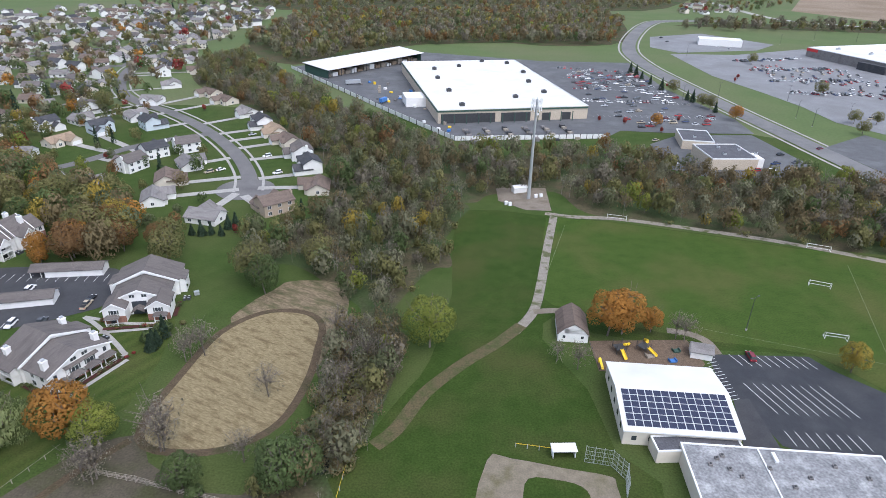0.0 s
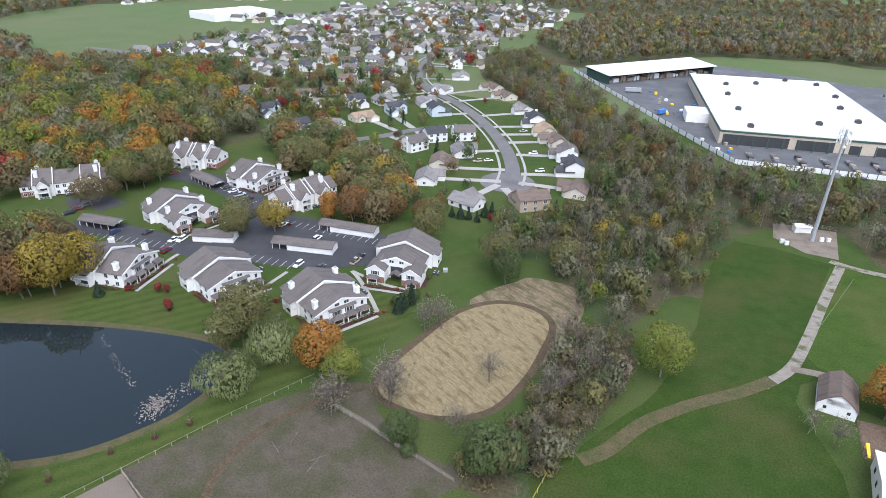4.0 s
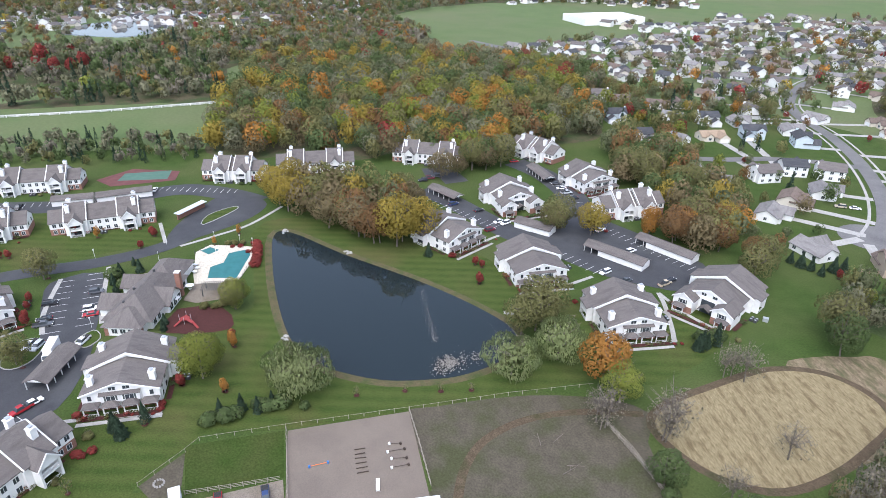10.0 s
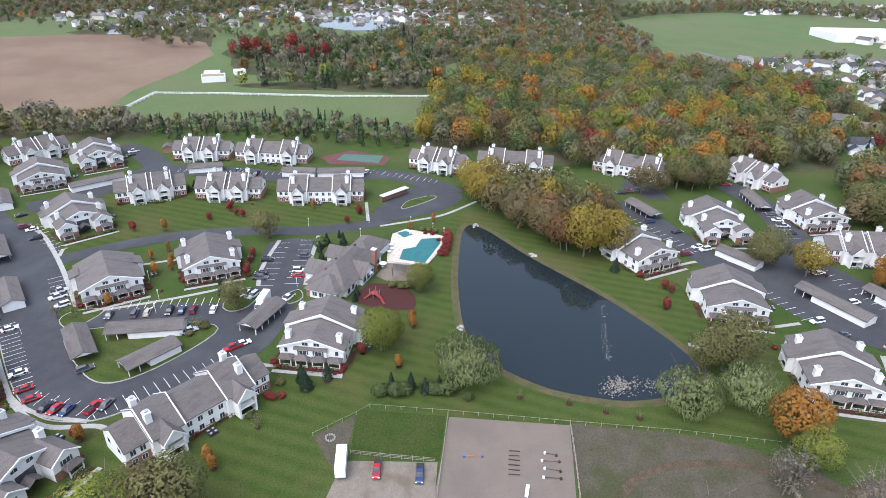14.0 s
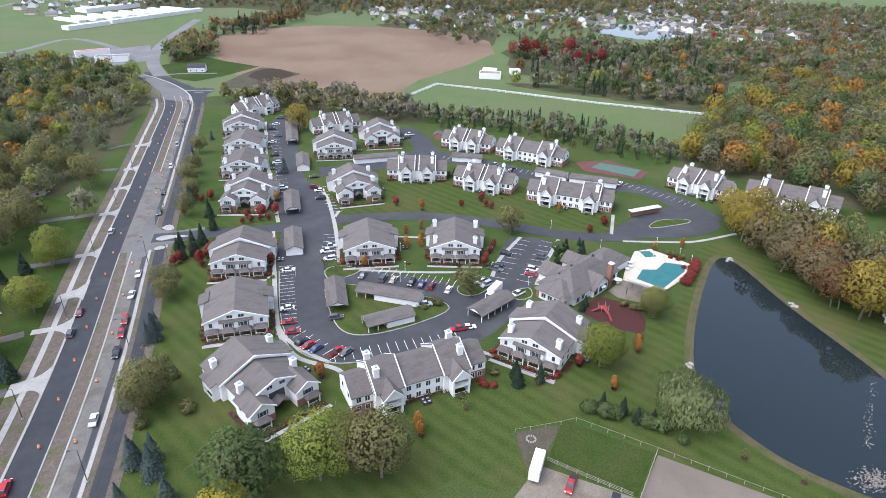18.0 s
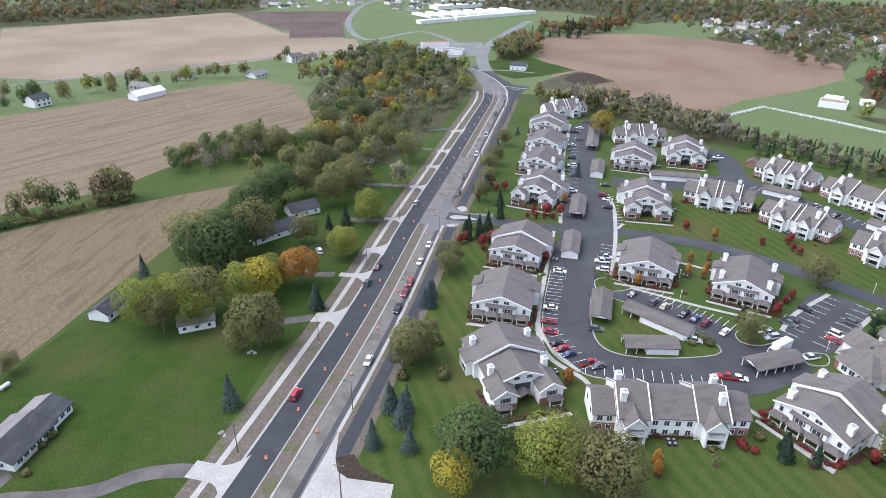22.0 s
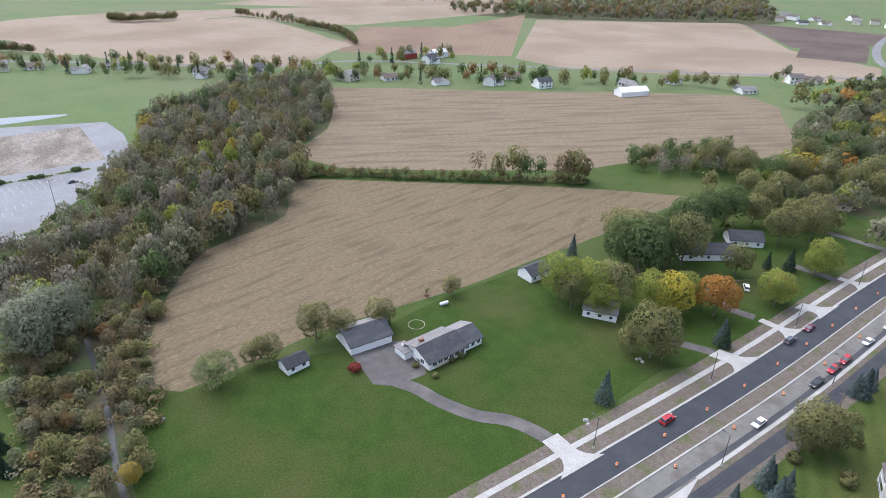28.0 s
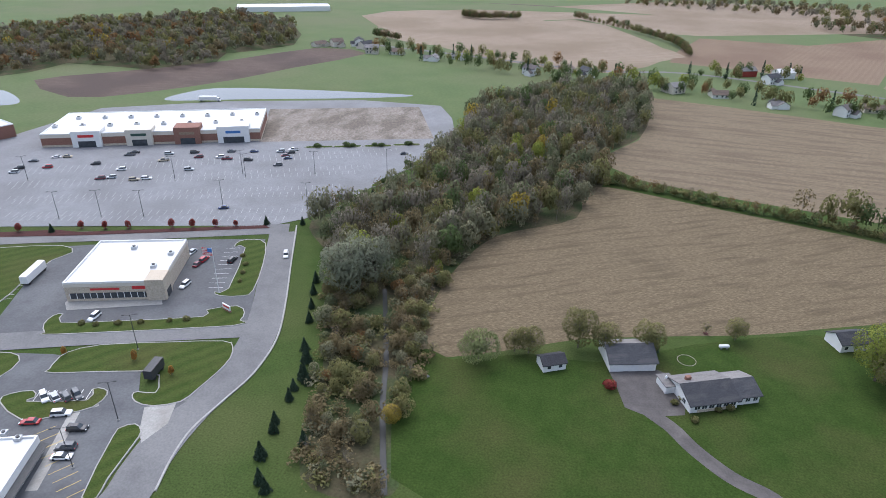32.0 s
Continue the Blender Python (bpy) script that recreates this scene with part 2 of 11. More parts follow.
BRICK = mat("red_brown_brick", (0.22, 0.11, 0.08), (0.28, 0.15, 0.115), 0.5, 0.9, 0.2, world_pos=False)
STONEWALL = mat("tan_masonry", (0.47, 0.40, 0.31), (0.53, 0.46, 0.37), 1.0, 0.9, 0.3, world_pos=False)
WHITEROOF = mat("white_membrane_roof", (0.610, 0.610, 0.602), (0.665, 0.665, 0.656), 8.0, 0.6, 0.0, (0.540, 0.540, 0.530), 14.0, 0.5, 0.75)
GREYROOF = mat("stained_flat_roof", (0.170, 0.172, 0.178), (0.255, 0.258, 0.264), 2.4, 0.8, 0.6, (0.350, 0.353, 0.356), 5.0, 0.5, 0.66)
BLACKROOF = mat("dark_membrane_roof", (0.075, 0.075, 0.085), (0.10, 0.10, 0.11), 3.0, 0.8, 0.5)
GLASS = mat("window_glass", (0.035, 0.042, 0.05), (0.06, 0.07, 0.08), 2.0, 0.12, spec=0.6, world_pos=False)
STEEL = mat("galvanised_steel", (0.42, 0.44, 0.46), (0.50, 0.52, 0.54), 0.6, 0.45, metal=0.5, world_pos=False)
DARKMETAL = mat("dark_painted_metal", (0.04, 0.042, 0.045), (0.06, 0.062, 0.065), 0.5, 0.5, world_pos=False)
GREENWALL = mat("dark_green_cladding", (0.035, 0.075, 0.06), (0.05, 0.095, 0.075), 1.0, 0.6, world_pos=False)
REDBARN = mat("barn_red_boards", (0.26, 0.045, 0.035), (0.32, 0.06, 0.045), 1.0, 0.8, world_pos=False)
OLDWOOD = mat("weathered_wood", (0.25, 0.22, 0.18), (0.34, 0.30, 0.25), 0.7, 0.9, 0.15, world_pos=False)
WOODPOLE = mat("brown_wood_pole", (0.16, 0.115, 0.08), (0.22, 0.165, 0.12), 0.5, 0.9, world_pos=False)
WEED = mat("dry_pond_weed", (0.26, 0.22, 0.19), (0.36, 0.31, 0.27), 0.4, 0.9)
DARKWOOD = mat("dark_stained_wood", (0.045, 0.032, 0.024), (0.065, 0.048, 0.036), 0.6, 0.85, world_pos=False)
BARK = mat("grey_brown_bark", (0.12, 0.10, 0.085), (0.17, 0.145, 0.12), 0.5, 0.95, world_pos=False)
BARE = mat("bare_grey_twigs", (0.166, 0.146, 0.129), (0.224, 0.199, 0.174), 2.0, 0.95, island=0.25, world_pos=False)
ORANGE = mat("orange_plastic", (0.75, 0.17, 0.03), (0.80, 0.22, 0.05), 0.4, 0.5, world_pos=False)
YELLOW = mat("yellow_plastic", (0.75, 0.50, 0.02), (0.80, 0.56, 0.04), 0.5, 0.45, world_pos=False)
BLUE = mat("blue_plastic", (0.05, 0.16, 0.42), (0.07, 0.20, 0.48), 0.4, 0.5, world_pos=False)
REDPAINT = mat("red_paint", (0.50, 0.03, 0.035), (0.56, 0.05, 0.05), 0.5, 0.45, world_pos=False)
RUBBER = mat("black_rubber", (0.02, 0.02, 0.022), (0.035, 0.035, 0.037), 0.4, 0.8, world_pos=False)
SOLAR = mat("solar_cells", (0.022, 0.026, 0.052), (0.034, 0.040, 0.072), 0.4, 0.2, spec=0.5, world_pos=False)
COURTGREEN = mat("court_green", (0.062, 0.125, 0.095), (0.078, 0.146, 0.112), 3.0, 0.9)
COURTRED = mat("court_maroon", (0.105, 0.040, 0.040), (0.135, 0.054, 0.050), 3.0, 0.9)
POOLCOVER = mat("teal_pool_cover", (0.022, 0.115, 0.120), (0.034, 0.145, 0.148), 3.0, 0.6)
FAINT = mat("worn_dirt_in_grass", (0.0945, 0.0756, 0.0391), (0.0702, 0.0648, 0.02805), 2.5, 0.95, 0.5, (0.045, 0.0612, 0.0153), 5.0, 0.46, 0.72)
TRAIL = mat("gravel_trail", (0.190, 0.170, 0.140), (0.250, 0.225, 0.190), 1.5, 0.95, 0.3, (0.085, 0.092, 0.040), 4.0, 0.52, 0.64)
FADEDPAINT = mat("faded_road_paint", (0.27, 0.27, 0.27), (0.36, 0.36, 0.355), 0.8, 0.8)
TURFLINE = mat("faded_turf_paint", (0.12, 0.15, 0.07), (0.18, 0.20, 0.12), 0.8, 0.9)
RUBBLE = mat("broken_concrete_ground", (0.187, 0.159, 0.133), (0.238, 0.210, 0.181), 4.0, 0.95, 1.0, (0.136, 0.114, 0.091), 12.0, 0.45, 0.6, stretch=(10, 0.4))


def water(name, tint, rough):
    m = bpy.data.materials.new(name)
    m.use_nodes = True
    n, l = m.node_tree.nodes, m.node_tree.links
    bs = n["Principled BSDF"]
    bs.inputs["Base Color"].default_value = (*tint, 1)
    bs.inputs["Roughness"].default_value = rough
    bs.inputs["IOR"].default_value = 1.45
    t = n.new("ShaderNodeTexNoise")
    t.inputs["Scale"].default_value = 0.6
    l.new(n.new("ShaderNodeNewGeometry").outputs["Position"], t.inputs["Vector"])
    bp = n.new("ShaderNodeBump")
    bp.inputs["Strength"].default_value, bp.inputs["Distance"].default_value = 0.06, 0.02
    l.new(t.outputs["Fac"], bp.inputs["Height"])
    l.new(bp.outputs[0], bs.inputs["Normal"])
    return m


POND = water("dark_pond_water", (0.011, 0.018, 0.021), 0.01)
PALEPOND = water("pale_pond_water", (0.030, 0.036, 0.040), 0.03)
CREEK = mat("dark_creek_water", (0.010, 0.012, 0.012), (0.018, 0.021, 0.022), 2.0, 0.4, spec=0.25)

LEAF = {}


def leaf_mat(name, a, b):
    """Leaf clumps: a thin surface that lets part of the light through, each clump of its own shade."""
    m = mat("leaves_" + name, a, b, 5.0, 0.9, 0.55, island=0.10, obrand=0.12, world_pos=False, spec=0.1, grain=0.18)
    n, l = m.node_tree.nodes, m.node_tree.links
    bs = n["Principled BSDF"]
    src = bs.inputs["Base Color"].links[0].from_socket
    tr = n.new("ShaderNodeBsdfTranslucent")
    l.new(src, tr.inputs["Color"])
    mx = n.new("ShaderNodeMixShader")
    mx.inputs[0].default_value = 0.4
    l.new(bs.outputs[0], mx.inputs[1])
    l.new(tr.outputs[0], mx.inputs[2])
    l.new(mx.outputs[0], n["Material Output"].inputs["Surface"])
    return m


for nm, a, b in (("green", (0.084, 0.120, 0.046), (0.128, 0.166, 0.066)), ("olive", (0.148, 0.150, 0.060), (0.228, 0.212, 0.090)),
                 ("moss", (0.116, 0.132, 0.068), (0.172, 0.182, 0.098)), ("sage", (0.165, 0.166, 0.098), (0.240, 0.232, 0.148)),
                 ("yellow", (0.36, 0.31, 0.05), (0.48, 0.40, 0.065)), ("lime", (0.170, 0.205, 0.045), (0.258, 0.275, 0.060)), ("gold", (0.262, 0.212, 0.046), (0.365, 0.270, 0.060)),
                 ("orange", (0.345, 0.168, 0.044), (0.455, 0.235, 0.060)), ("red", (0.230, 0.048, 0.042), (0.310, 0.072, 0.060)),
                 ("rust", (0.180, 0.112, 0.052), (0.262, 0.150, 0.068)), ("brown", (0.155, 0.128, 0.066), (0.222, 0.174, 0.096)),
                 ("willow", (0.190, 0.225, 0.095), (0.265, 0.295, 0.135)), ("pine", (0.036, 0.060, 0.038), (0.056, 0.084, 0.052)),
                 ("spruce", (0.080, 0.110, 0.104), (0.112, 0.142, 0.136)), ("silver", (0.190, 0.205, 0.138), (0.262, 0.272, 0.190)),
                 ("grey", (0.185, 0.165, 0.122), (0.250, 0.222, 0.170))):
    LEAF[nm] = leaf_mat(nm, a, b)


# ---------------------------------------------------------------- mesh helpers
class Geo:
    """Collects corners and faces of one mesh."""

    def __init__(self):
        self.v, self.f, self.m = [], [], []

    def face(self, pts, m=0):
        k = len(self.v)
        self.v += [tuple(p) for p in pts]
        self.f.append(tuple(range(k, k + len(pts))))
        self.m.append(m)

    def hexa(self, b, t, m=0):
        """A solid from its four lower and four upper corners, both counted from above against the clock."""
        k = len(self.v)
        self.v += [tuple(p) for p in b] + [tuple(p) for p in t]
        for q in ((3, 2, 1, 0), (4, 5, 6, 7), (0, 1, 5, 4), (1, 2, 6, 5), (2, 3, 7, 6), (3, 0, 4, 7)):
            self.f.append(tuple(k + i for i in q))
            self.m.append(m)
        return self

    def box(self, x0, y0, z0, x1, y1, z1, m=0):
        self.hexa([(x0, y0, z0), (x1, y0, z0), (x1, y1, z0), (x0, y1, z0)], [(x0, y0, z1), (x1, y0, z1), (x1, y1, z1), (x0, y1, z1)], m)
        return self

    def slab(self, a, b, c, d, th, m=0):
        """A thin solid under the face a b c d."""
        lo = [(p[0], p[1], p[2] - th) for p in (a, b, c, d)]
        self.hexa(lo, [a, b, c, d], m)
        return self

    def house(self, x0, y0, x1, y1, eave, ridge, along="y", m=0):
        """Walls with their two gables."""
        self.box(x0, y0, 0, x1, y1, eave, m)
        if along == "y":
            c = (x0 + x1) / 2
            self.prism([(x0, y0, eave), (x1, y0, eave), (c, y0, ridge)], (0, y1 - y0, 0), m)
        else:
            c = (y0 + y1) / 2
            self.prism([(x1, y0, eave), (x1, y1, eave), (x1, c, ridge)], (x0 - x1, 0, 0), m)
        return self

    def prism(self, tri, by, m=0):
        k = len(self.v)
        self.v += [tuple(p) for p in tri] + [tuple(p[i] + by[i] for i in range(3)) for p in tri]
        for q in ((0, 1, 2), (5, 4, 3), (0, 3, 4, 1), (1, 4, 5, 2), (2, 5, 3, 0)):
            self.f.append(tuple(k + i for i in q))
            self.m.append(m)
        return self

    def roof(self, x0, y0, x1, y1, eave, ridge, along="y", over=0.5, th=0.22, m=0):
        """Two sloping slabs over the walls of house()."""
        if along == "y":
            c = (x0 + x1) / 2
            dz = (ridge - eave) / (c - x0) * over
            e, r = eave - dz + 0.16, ridge + 0.16
            ya, yb = y0 - over, y1 + over
            self.slab((x0 - over, ya, e), (c, ya, r), (c, yb, r), (x0 - over, yb, e), th, m)
            self.slab((c, ya, r), (x1 + over, ya, e), (x1 + over, yb, e), (c, yb, r), th, m)
        else:
            c = (y0 + y1) / 2
            dz = (ridge - eave) / (c - y0) * over
            e, r = eave - dz + 0.16, ridge + 0.16
            xa, xb = x0 - over, x1 + over
            self.slab((xa, y0 - over, e), (xb, y0 - over, e), (xb, c, r), (xa, c, r), th, m)
            self.slab((xa, c, r), (xb, c, r), (xb, y1 + over, e), (xa, y1 + over, e), th, m)
        return self

    def hip(self, x0, y0, x1, y1, eave, ridge, over=0.5, m=0):
        x0, y0, x1, y1 = x0 - over, y0 - over, x1 + over, y1 + over
        w, dd = x1 - x0, y1 - y0
        k = len(self.v)
        cx, cy, i = (x0 + x1) / 2, (y0 + y1) / 2, min(w, dd) / 2
        if w >= dd:
            p, q = (x0 + i, cy, ridge), (x1 - i - 0.01, cy, ridge)
        else:
            p, q = (cx, y0 + i, ridge), (cx, y1 - i - 0.01, ridge)
        self.v += [(x0, y0, eave), (x1, y0, eave), (x1, y1, eave), (x0, y1, eave), p, q]
        fs = ((0, 1, 5, 4), (1, 2, 5), (2, 3, 4, 5), (3, 0, 4), (3, 2, 1, 0)) if w >= dd else ((0, 1, 4), (1, 2, 5, 4), (2, 3, 5), (3, 0, 4, 5), (3, 2, 1, 0))
        for q in fs:
            self.f.append(tuple(k + j for j in q))
            self.m.append(m)
        return self

    def tube(self, a, b, ra, rb=None, n=6, m=0):
        rb = ra if rb is None else rb
        a, b = Vector(a), Vector(b)
        w = (b - a).normalized()
        u = w.orthogonal().normalized()
        s = w.cross(u)
        k = len(self.v)
        for p, r in ((a, ra), (b, rb)):
            for i in range(n):
                t = 2 * math.pi * i / n
                self.v.append(tuple(p + u * (r * math.cos(t)) + s * (r * math.sin(t))))
        for i in range(n):
            j = (i + 1) % n
            self.f.append((k + i, k + j, k + n + j, k + n + i))
            self.m.append(m)
        self.f.append(tuple(k + n - 1 - i for i in range(n)))
        self.f.append(tuple(k + n + i for i in range(n)))
        self.m += [m, m]
        return self


def make(name, geo, mats, parent=None, label=""):
    """Links a Geo as one mesh object, under a parent if one is given."""
    me = bpy.data.meshes.new(name)
    me.from_pydata(geo.v, [], geo.f)
    for mt in (mats if isinstance(mats, (list, tuple)) else [mats]):
        me.materials.append(mt)
    if any(geo.m):
        me.polygons.foreach_set("material_index", geo.m)
    ob = new(name, me)
    if parent is not None:
        ob.parent = parent
    if label:
        ob["label"] = label
    return ob


def base(name, label, category, group="", kind=""):
    return tagged(new(name), label, category, group, kind)


def at(p, turn=0.0, z=0.0):
    return pose(p[0], p[1], z, 0, 0, turn)


def heading(a, b):
    return math.degrees(math.atan2(b[1] - a[1], b[0] - a[0]))


def mid(a, b, t=0.5):
    return (a[0] + (b[0] - a[0]) * t, a[1] + (b[1] - a[1]) * t)


def dist(a, b):
    return math.hypot(b[0] - a[0], b[1] - a[1])


def smooth(pts, n=6, closed=False):
    """A rounded line through the points."""
    k, res = len(pts), []
    for i in range(k if closed else k - 1):
        p = [pts[j % k] if closed else pts[min(max(j, 0), k - 1)] for j in (i - 1, i, i + 1, i + 2)]
        for s in range(n):
            t = s / n
            res.append(tuple(0.5 * (2 * p[1][c] + (p[2][c] - p[0][c]) * t + (2 * p[0][c] - 5 * p[1][c] + 4 * p[2][c] - p[3][c]) * t * t
                                    + (3 * p[1][c] - p[0][c] - 3 * p[2][c] + p[3][c]) * t ** 3) for c in (0, 1)))
    if not closed:
        res.append(tuple(pts[-1]))
    return res


def offset(pts, by, closed=False):
    """The line moved sideways, to its left for a positive distance."""
    k, res = len(pts), []
    for i in range(k):
        a = pts[(i - 1) % k] if closed else pts[max(i - 1, 0)]
        b = pts[(i + 1) % k] if closed else pts[min(i + 1, k - 1)]
        dx, dy = b[0] - a[0], b[1] - a[1]
        q = math.hypot(dx, dy) or 1
        res.append((pts[i][0] - dy / q * by, pts[i][1] + dx / q * by))
    return res


LAYER = [0.010]


def layer():
    LAYER[0] += 0.0012
    return LAYER[0]


def sheet(name, outline, material, label, z=None, n=5, closed=True, kind="structure", category="ground"):
    """A flat patch of ground with a rounded outline (n=0 keeps the corners)."""
    pts = smooth(outline, n, True) if n else list(outline)
    z = layer() if z is None else z
    from_tri = tessellate_polygon([[Vector((x, y, 0)) for x, y in pts]])
    g = Geo()
    g.v = [(x, y, z) for x, y in pts]
    for a, b, c in from_tri:
        (ax, ay), (bx, by), (cx, cy) = pts[a], pts[b], pts[c]
        g.f.append((a, b, c) if (bx - ax) * (cy - ay) - (by - ay) * (cx - ax) > 0 else (a, c, b))
        g.m.append(0)
    return tagged(make(name, g, material), label, category, kind=kind)


def strip_geo(g, pts, width, z, m=0, shift=0.0):
    l, r = offset(pts, shift + width / 2), offset(pts, shift - width / 2)
    for i in range(len(pts) - 1):
        g.face([(*r[i], z), (*r[i + 1], z), (*l[i + 1], z), (*l[i], z)], m)


def ribbon(name, pts, width, material, label, z=None, n=6, shift=0.0, category="road", kind="structure"):
    g = Geo()
    line = smooth(pts, n) if n else pts
    strip_geo(g, line, width, layer() if z is None else z, 0, shift)
    return tagged(make(name, g, material), label, category, kind=kind)


def bar_geo(g, pts, width, z0, z1, m=0, shift=0.0):
    """A kerb or wall: a bar of that width along the line."""
    l, r = offset(pts, shift + width / 2), offset(pts, shift - width / 2)
    for i in range(len(pts) - 1):
        g.hexa([(*r[i], z0), (*r[i + 1], z0), (*l[i + 1], z0), (*l[i], z0)], [(*r[i], z1), (*r[i + 1], z1), (*l[i + 1], z1), (*l[i], z1)], m)


def kerb(pts, label="pale concrete kerb edging the asphalt", closed=False, n=6, width=0.3, height=0.15):
    g = Geo()
    line = smooth(pts, n, closed) if n else list(pts)
    if closed:
        line.append(line[0])
    bar_geo(g, line, width, 0, height + LAYER[0])
    return tagged(make("kerb", g, CONCRETE), label, "kerb", kind="structure")


def stalls(a, b, count, depth, side=1, lean=0.0, material=None, width=0.14, label="white painted parking bay lines on the asphalt"):
    """Painted lines of parking bays along a to b; the bays reach out to the left for side 1."""
    g = Geo()
    dx, dy = b[0] - a[0], b[1] - a[1]
    q = math.hypot(dx, dy)
    ux, uy = dx / q, dy / q
    ox, oy = -uy * side * depth + ux * lean, ux * side * depth + uy * lean
    z = LAYER[0] + 0.008
    for i in range(count + 1):
        t = i / count
        p = (a[0] + dx * t, a[1] + dy * t)
        e = (p[0] + ox, p[1] + oy)
        strip_geo(g, [p, e], width, z)
    return tagged(make("bay_lines", g, material or PAINT), label, "road marking", kind="structure")


def inside(poly, x, y):
    res = np.zeros(len(x), bool)
    k = len(poly)
    for i in range(k):
        (x0, y0), (x1, y1) = poly[i], poly[(i + 1) % k]
        if y0 == y1:
            continue
        c = ((y0 > y) != (y1 > y)) & (x < (x1 - x0) * (y - y0) / (y1 - y0) + x0)
        res ^= c
    return res


def scatter(poly, gap, seed, jitter=0.45):
    """Places spread over a polygon, about gap apart."""
    r = np.random.default_rng(seed)
    p = np.array(poly)
    xs, ys = np.arange(p[:, 0].min(), p[:, 0].max(), gap), np.arange(p[:, 1].min(), p[:, 1].max(), gap * 0.87)
    gx, gy = np.meshgrid(xs, ys)
    gx = gx + (np.arange(len(ys)) % 2)[:, None] * gap / 2
    x = gx.ravel() + r.uniform(-jitter, jitter, gx.size) * gap
    y = gy.ravel() + r.uniform(-jitter, jitter, gx.size) * gap
    k = inside(poly, x, y)
    return np.c_[x[k], y[k]]

# ---------------------------------------------------------------- ground, fields and water
g = Geo()
N = 28
for i in range(N):
    for j in range(N):
        x, y, s = -3500 + i * 250, -3500 + j * 250, 250
        g.face([(x, y, 0), (x + s, y, 0), (x + s, y + s, 0), (x, y + s, 0)])
tagged(make("ground", g, FARGRASS), "wide flat grassland reaching the horizon", "ground", kind="structure")
sheet("grassland", [(-400, -260), (-160, -330), (60, -330), (230, -300), (330, -100), (300, 180), (260, 330), (120, 420), (-60, 420), (-240, 420), (-380, 300), (-420, 120), (-440, -80)], GRASS, "green grass round the houses and the school", n=5)

# woodland floors
WOODS = {}
WOODS["oak_wood"] = [(-341, 76.8), (-398.6, 98.7), (-461.1, 125.2), (-536.4, 166.4), (-575.1, 228.2), (-556.9, 301.4), (-519.7, 345.8), (-474.3, 364.5), (-425.9, 404.9), (-377.9, 421.4), (-328.6, 367.3), (-311.7, 318.8), (-272.6, 305.9), (-247.7, 281.1), (-249.9, 256.2), (-261.5, 222.4), (-274.6, 192.8), (-287.1, 164.8), (-286.7, 141.5), (-311.8, 111.4), (-317.3, 96.8)]
WOODS["creek_wood"] = [(-22.9, 93.8), (-16.9, 110.1), (-12, 132.8), (-8.6, 156.4), (-14.7, 168.7), (-2.6, 199.1), (5.7, 203.7), (3.7, 227.6), (14, 260.3), (-20.6, 283), (-52.4, 247.6), (-75.1, 224.2), (-72.7, 200.7), (-52.3, 201.4), (-32.9, 182.1), (-23.7, 168.4), (-31.3, 139.5), (-28.9, 117.4), (-36.9, 104.5), (-41.4, 93.5)]
WOODS["north_wood"] = [(25.2, 274.5), (55.4, 279.6), (66.5, 254.5), (102.5, 241.9), (143.7, 227.4), (177, 218.8), (193.2, 225.4), (231.3, 281.5), (181.7, 303.6), (138.4, 290.1), (115.9, 328), (95.5, 340.5), (7.3, 330.9), (-34.7, 386.2), (-130, 523.6), (-183.7, 616.8), (-218.7, 578.1), (-188.7, 492.2), (-119.7, 412.5), (-86.6, 362.9), (-56.9, 305), (-47.1, 260.5), (-19.9, 272.1), (14.2, 263.6)]
WOODS["far_north_wood"] = [(-206.5, 699.5), (-132.7, 579.8), (-47.7, 683.7), (12.3, 718), (191.4, 734.5), (253.6, 912.7), (253.3, 1069.8), (106.5, 1056.9), (-68.1, 985.3), (-197.2, 960.7)]
WOODS["south_creek_wood"] = [(-7.5, -510.1), (-7.8, -394.3), (12.2, -339.6), (9.9, -286.6), (32.6, -246.7), (50.9, -205.3), (55.1, -172.7), (53.5, -150.6), (45, -125.9), (41.6, -106.2), (37.8, -89), (58.9, -87.5), (72, -123.7), (83.3, -148), (96.3, -180.1), (121.6, -210.4), (101.8, -245.7), (92.3, -325.1), (102.2, -400.5), (63, -489.6)]
WOODS["road_wood"] = [(-321.5, -363.1), (-438.6, -414.7), (-502.8, -398.6), (-468.2, -319.7), (-415.4, -279.6), (-333.8, -242.4), (-270.4, -218.5), (-223.9, -210), (-206.8, -226), (-223, -262.4), (-258.7, -292.8)]
CREEKEDGE = [(50.2, -138.3), (53.7, -159.2), (53.1, -191.5), (44.6, -222.4), (17.3, -249.8), (12.8, -284.7), (6.3, -307.3), (24.6, -293.9), (32.6, -260.6), (55.2, -241.1), (63.3, -218.1), (66.6, -187.4), (64.5, -162.4), (59.3, -139.4)]
for nm, poly in list(WOODS.items()) + [("creek_edge", CREEKEDGE)]:
    sheet("woodland_floor", poly, WOODFLOOR, "leaf-strewn rough ground under the trees of the wood")

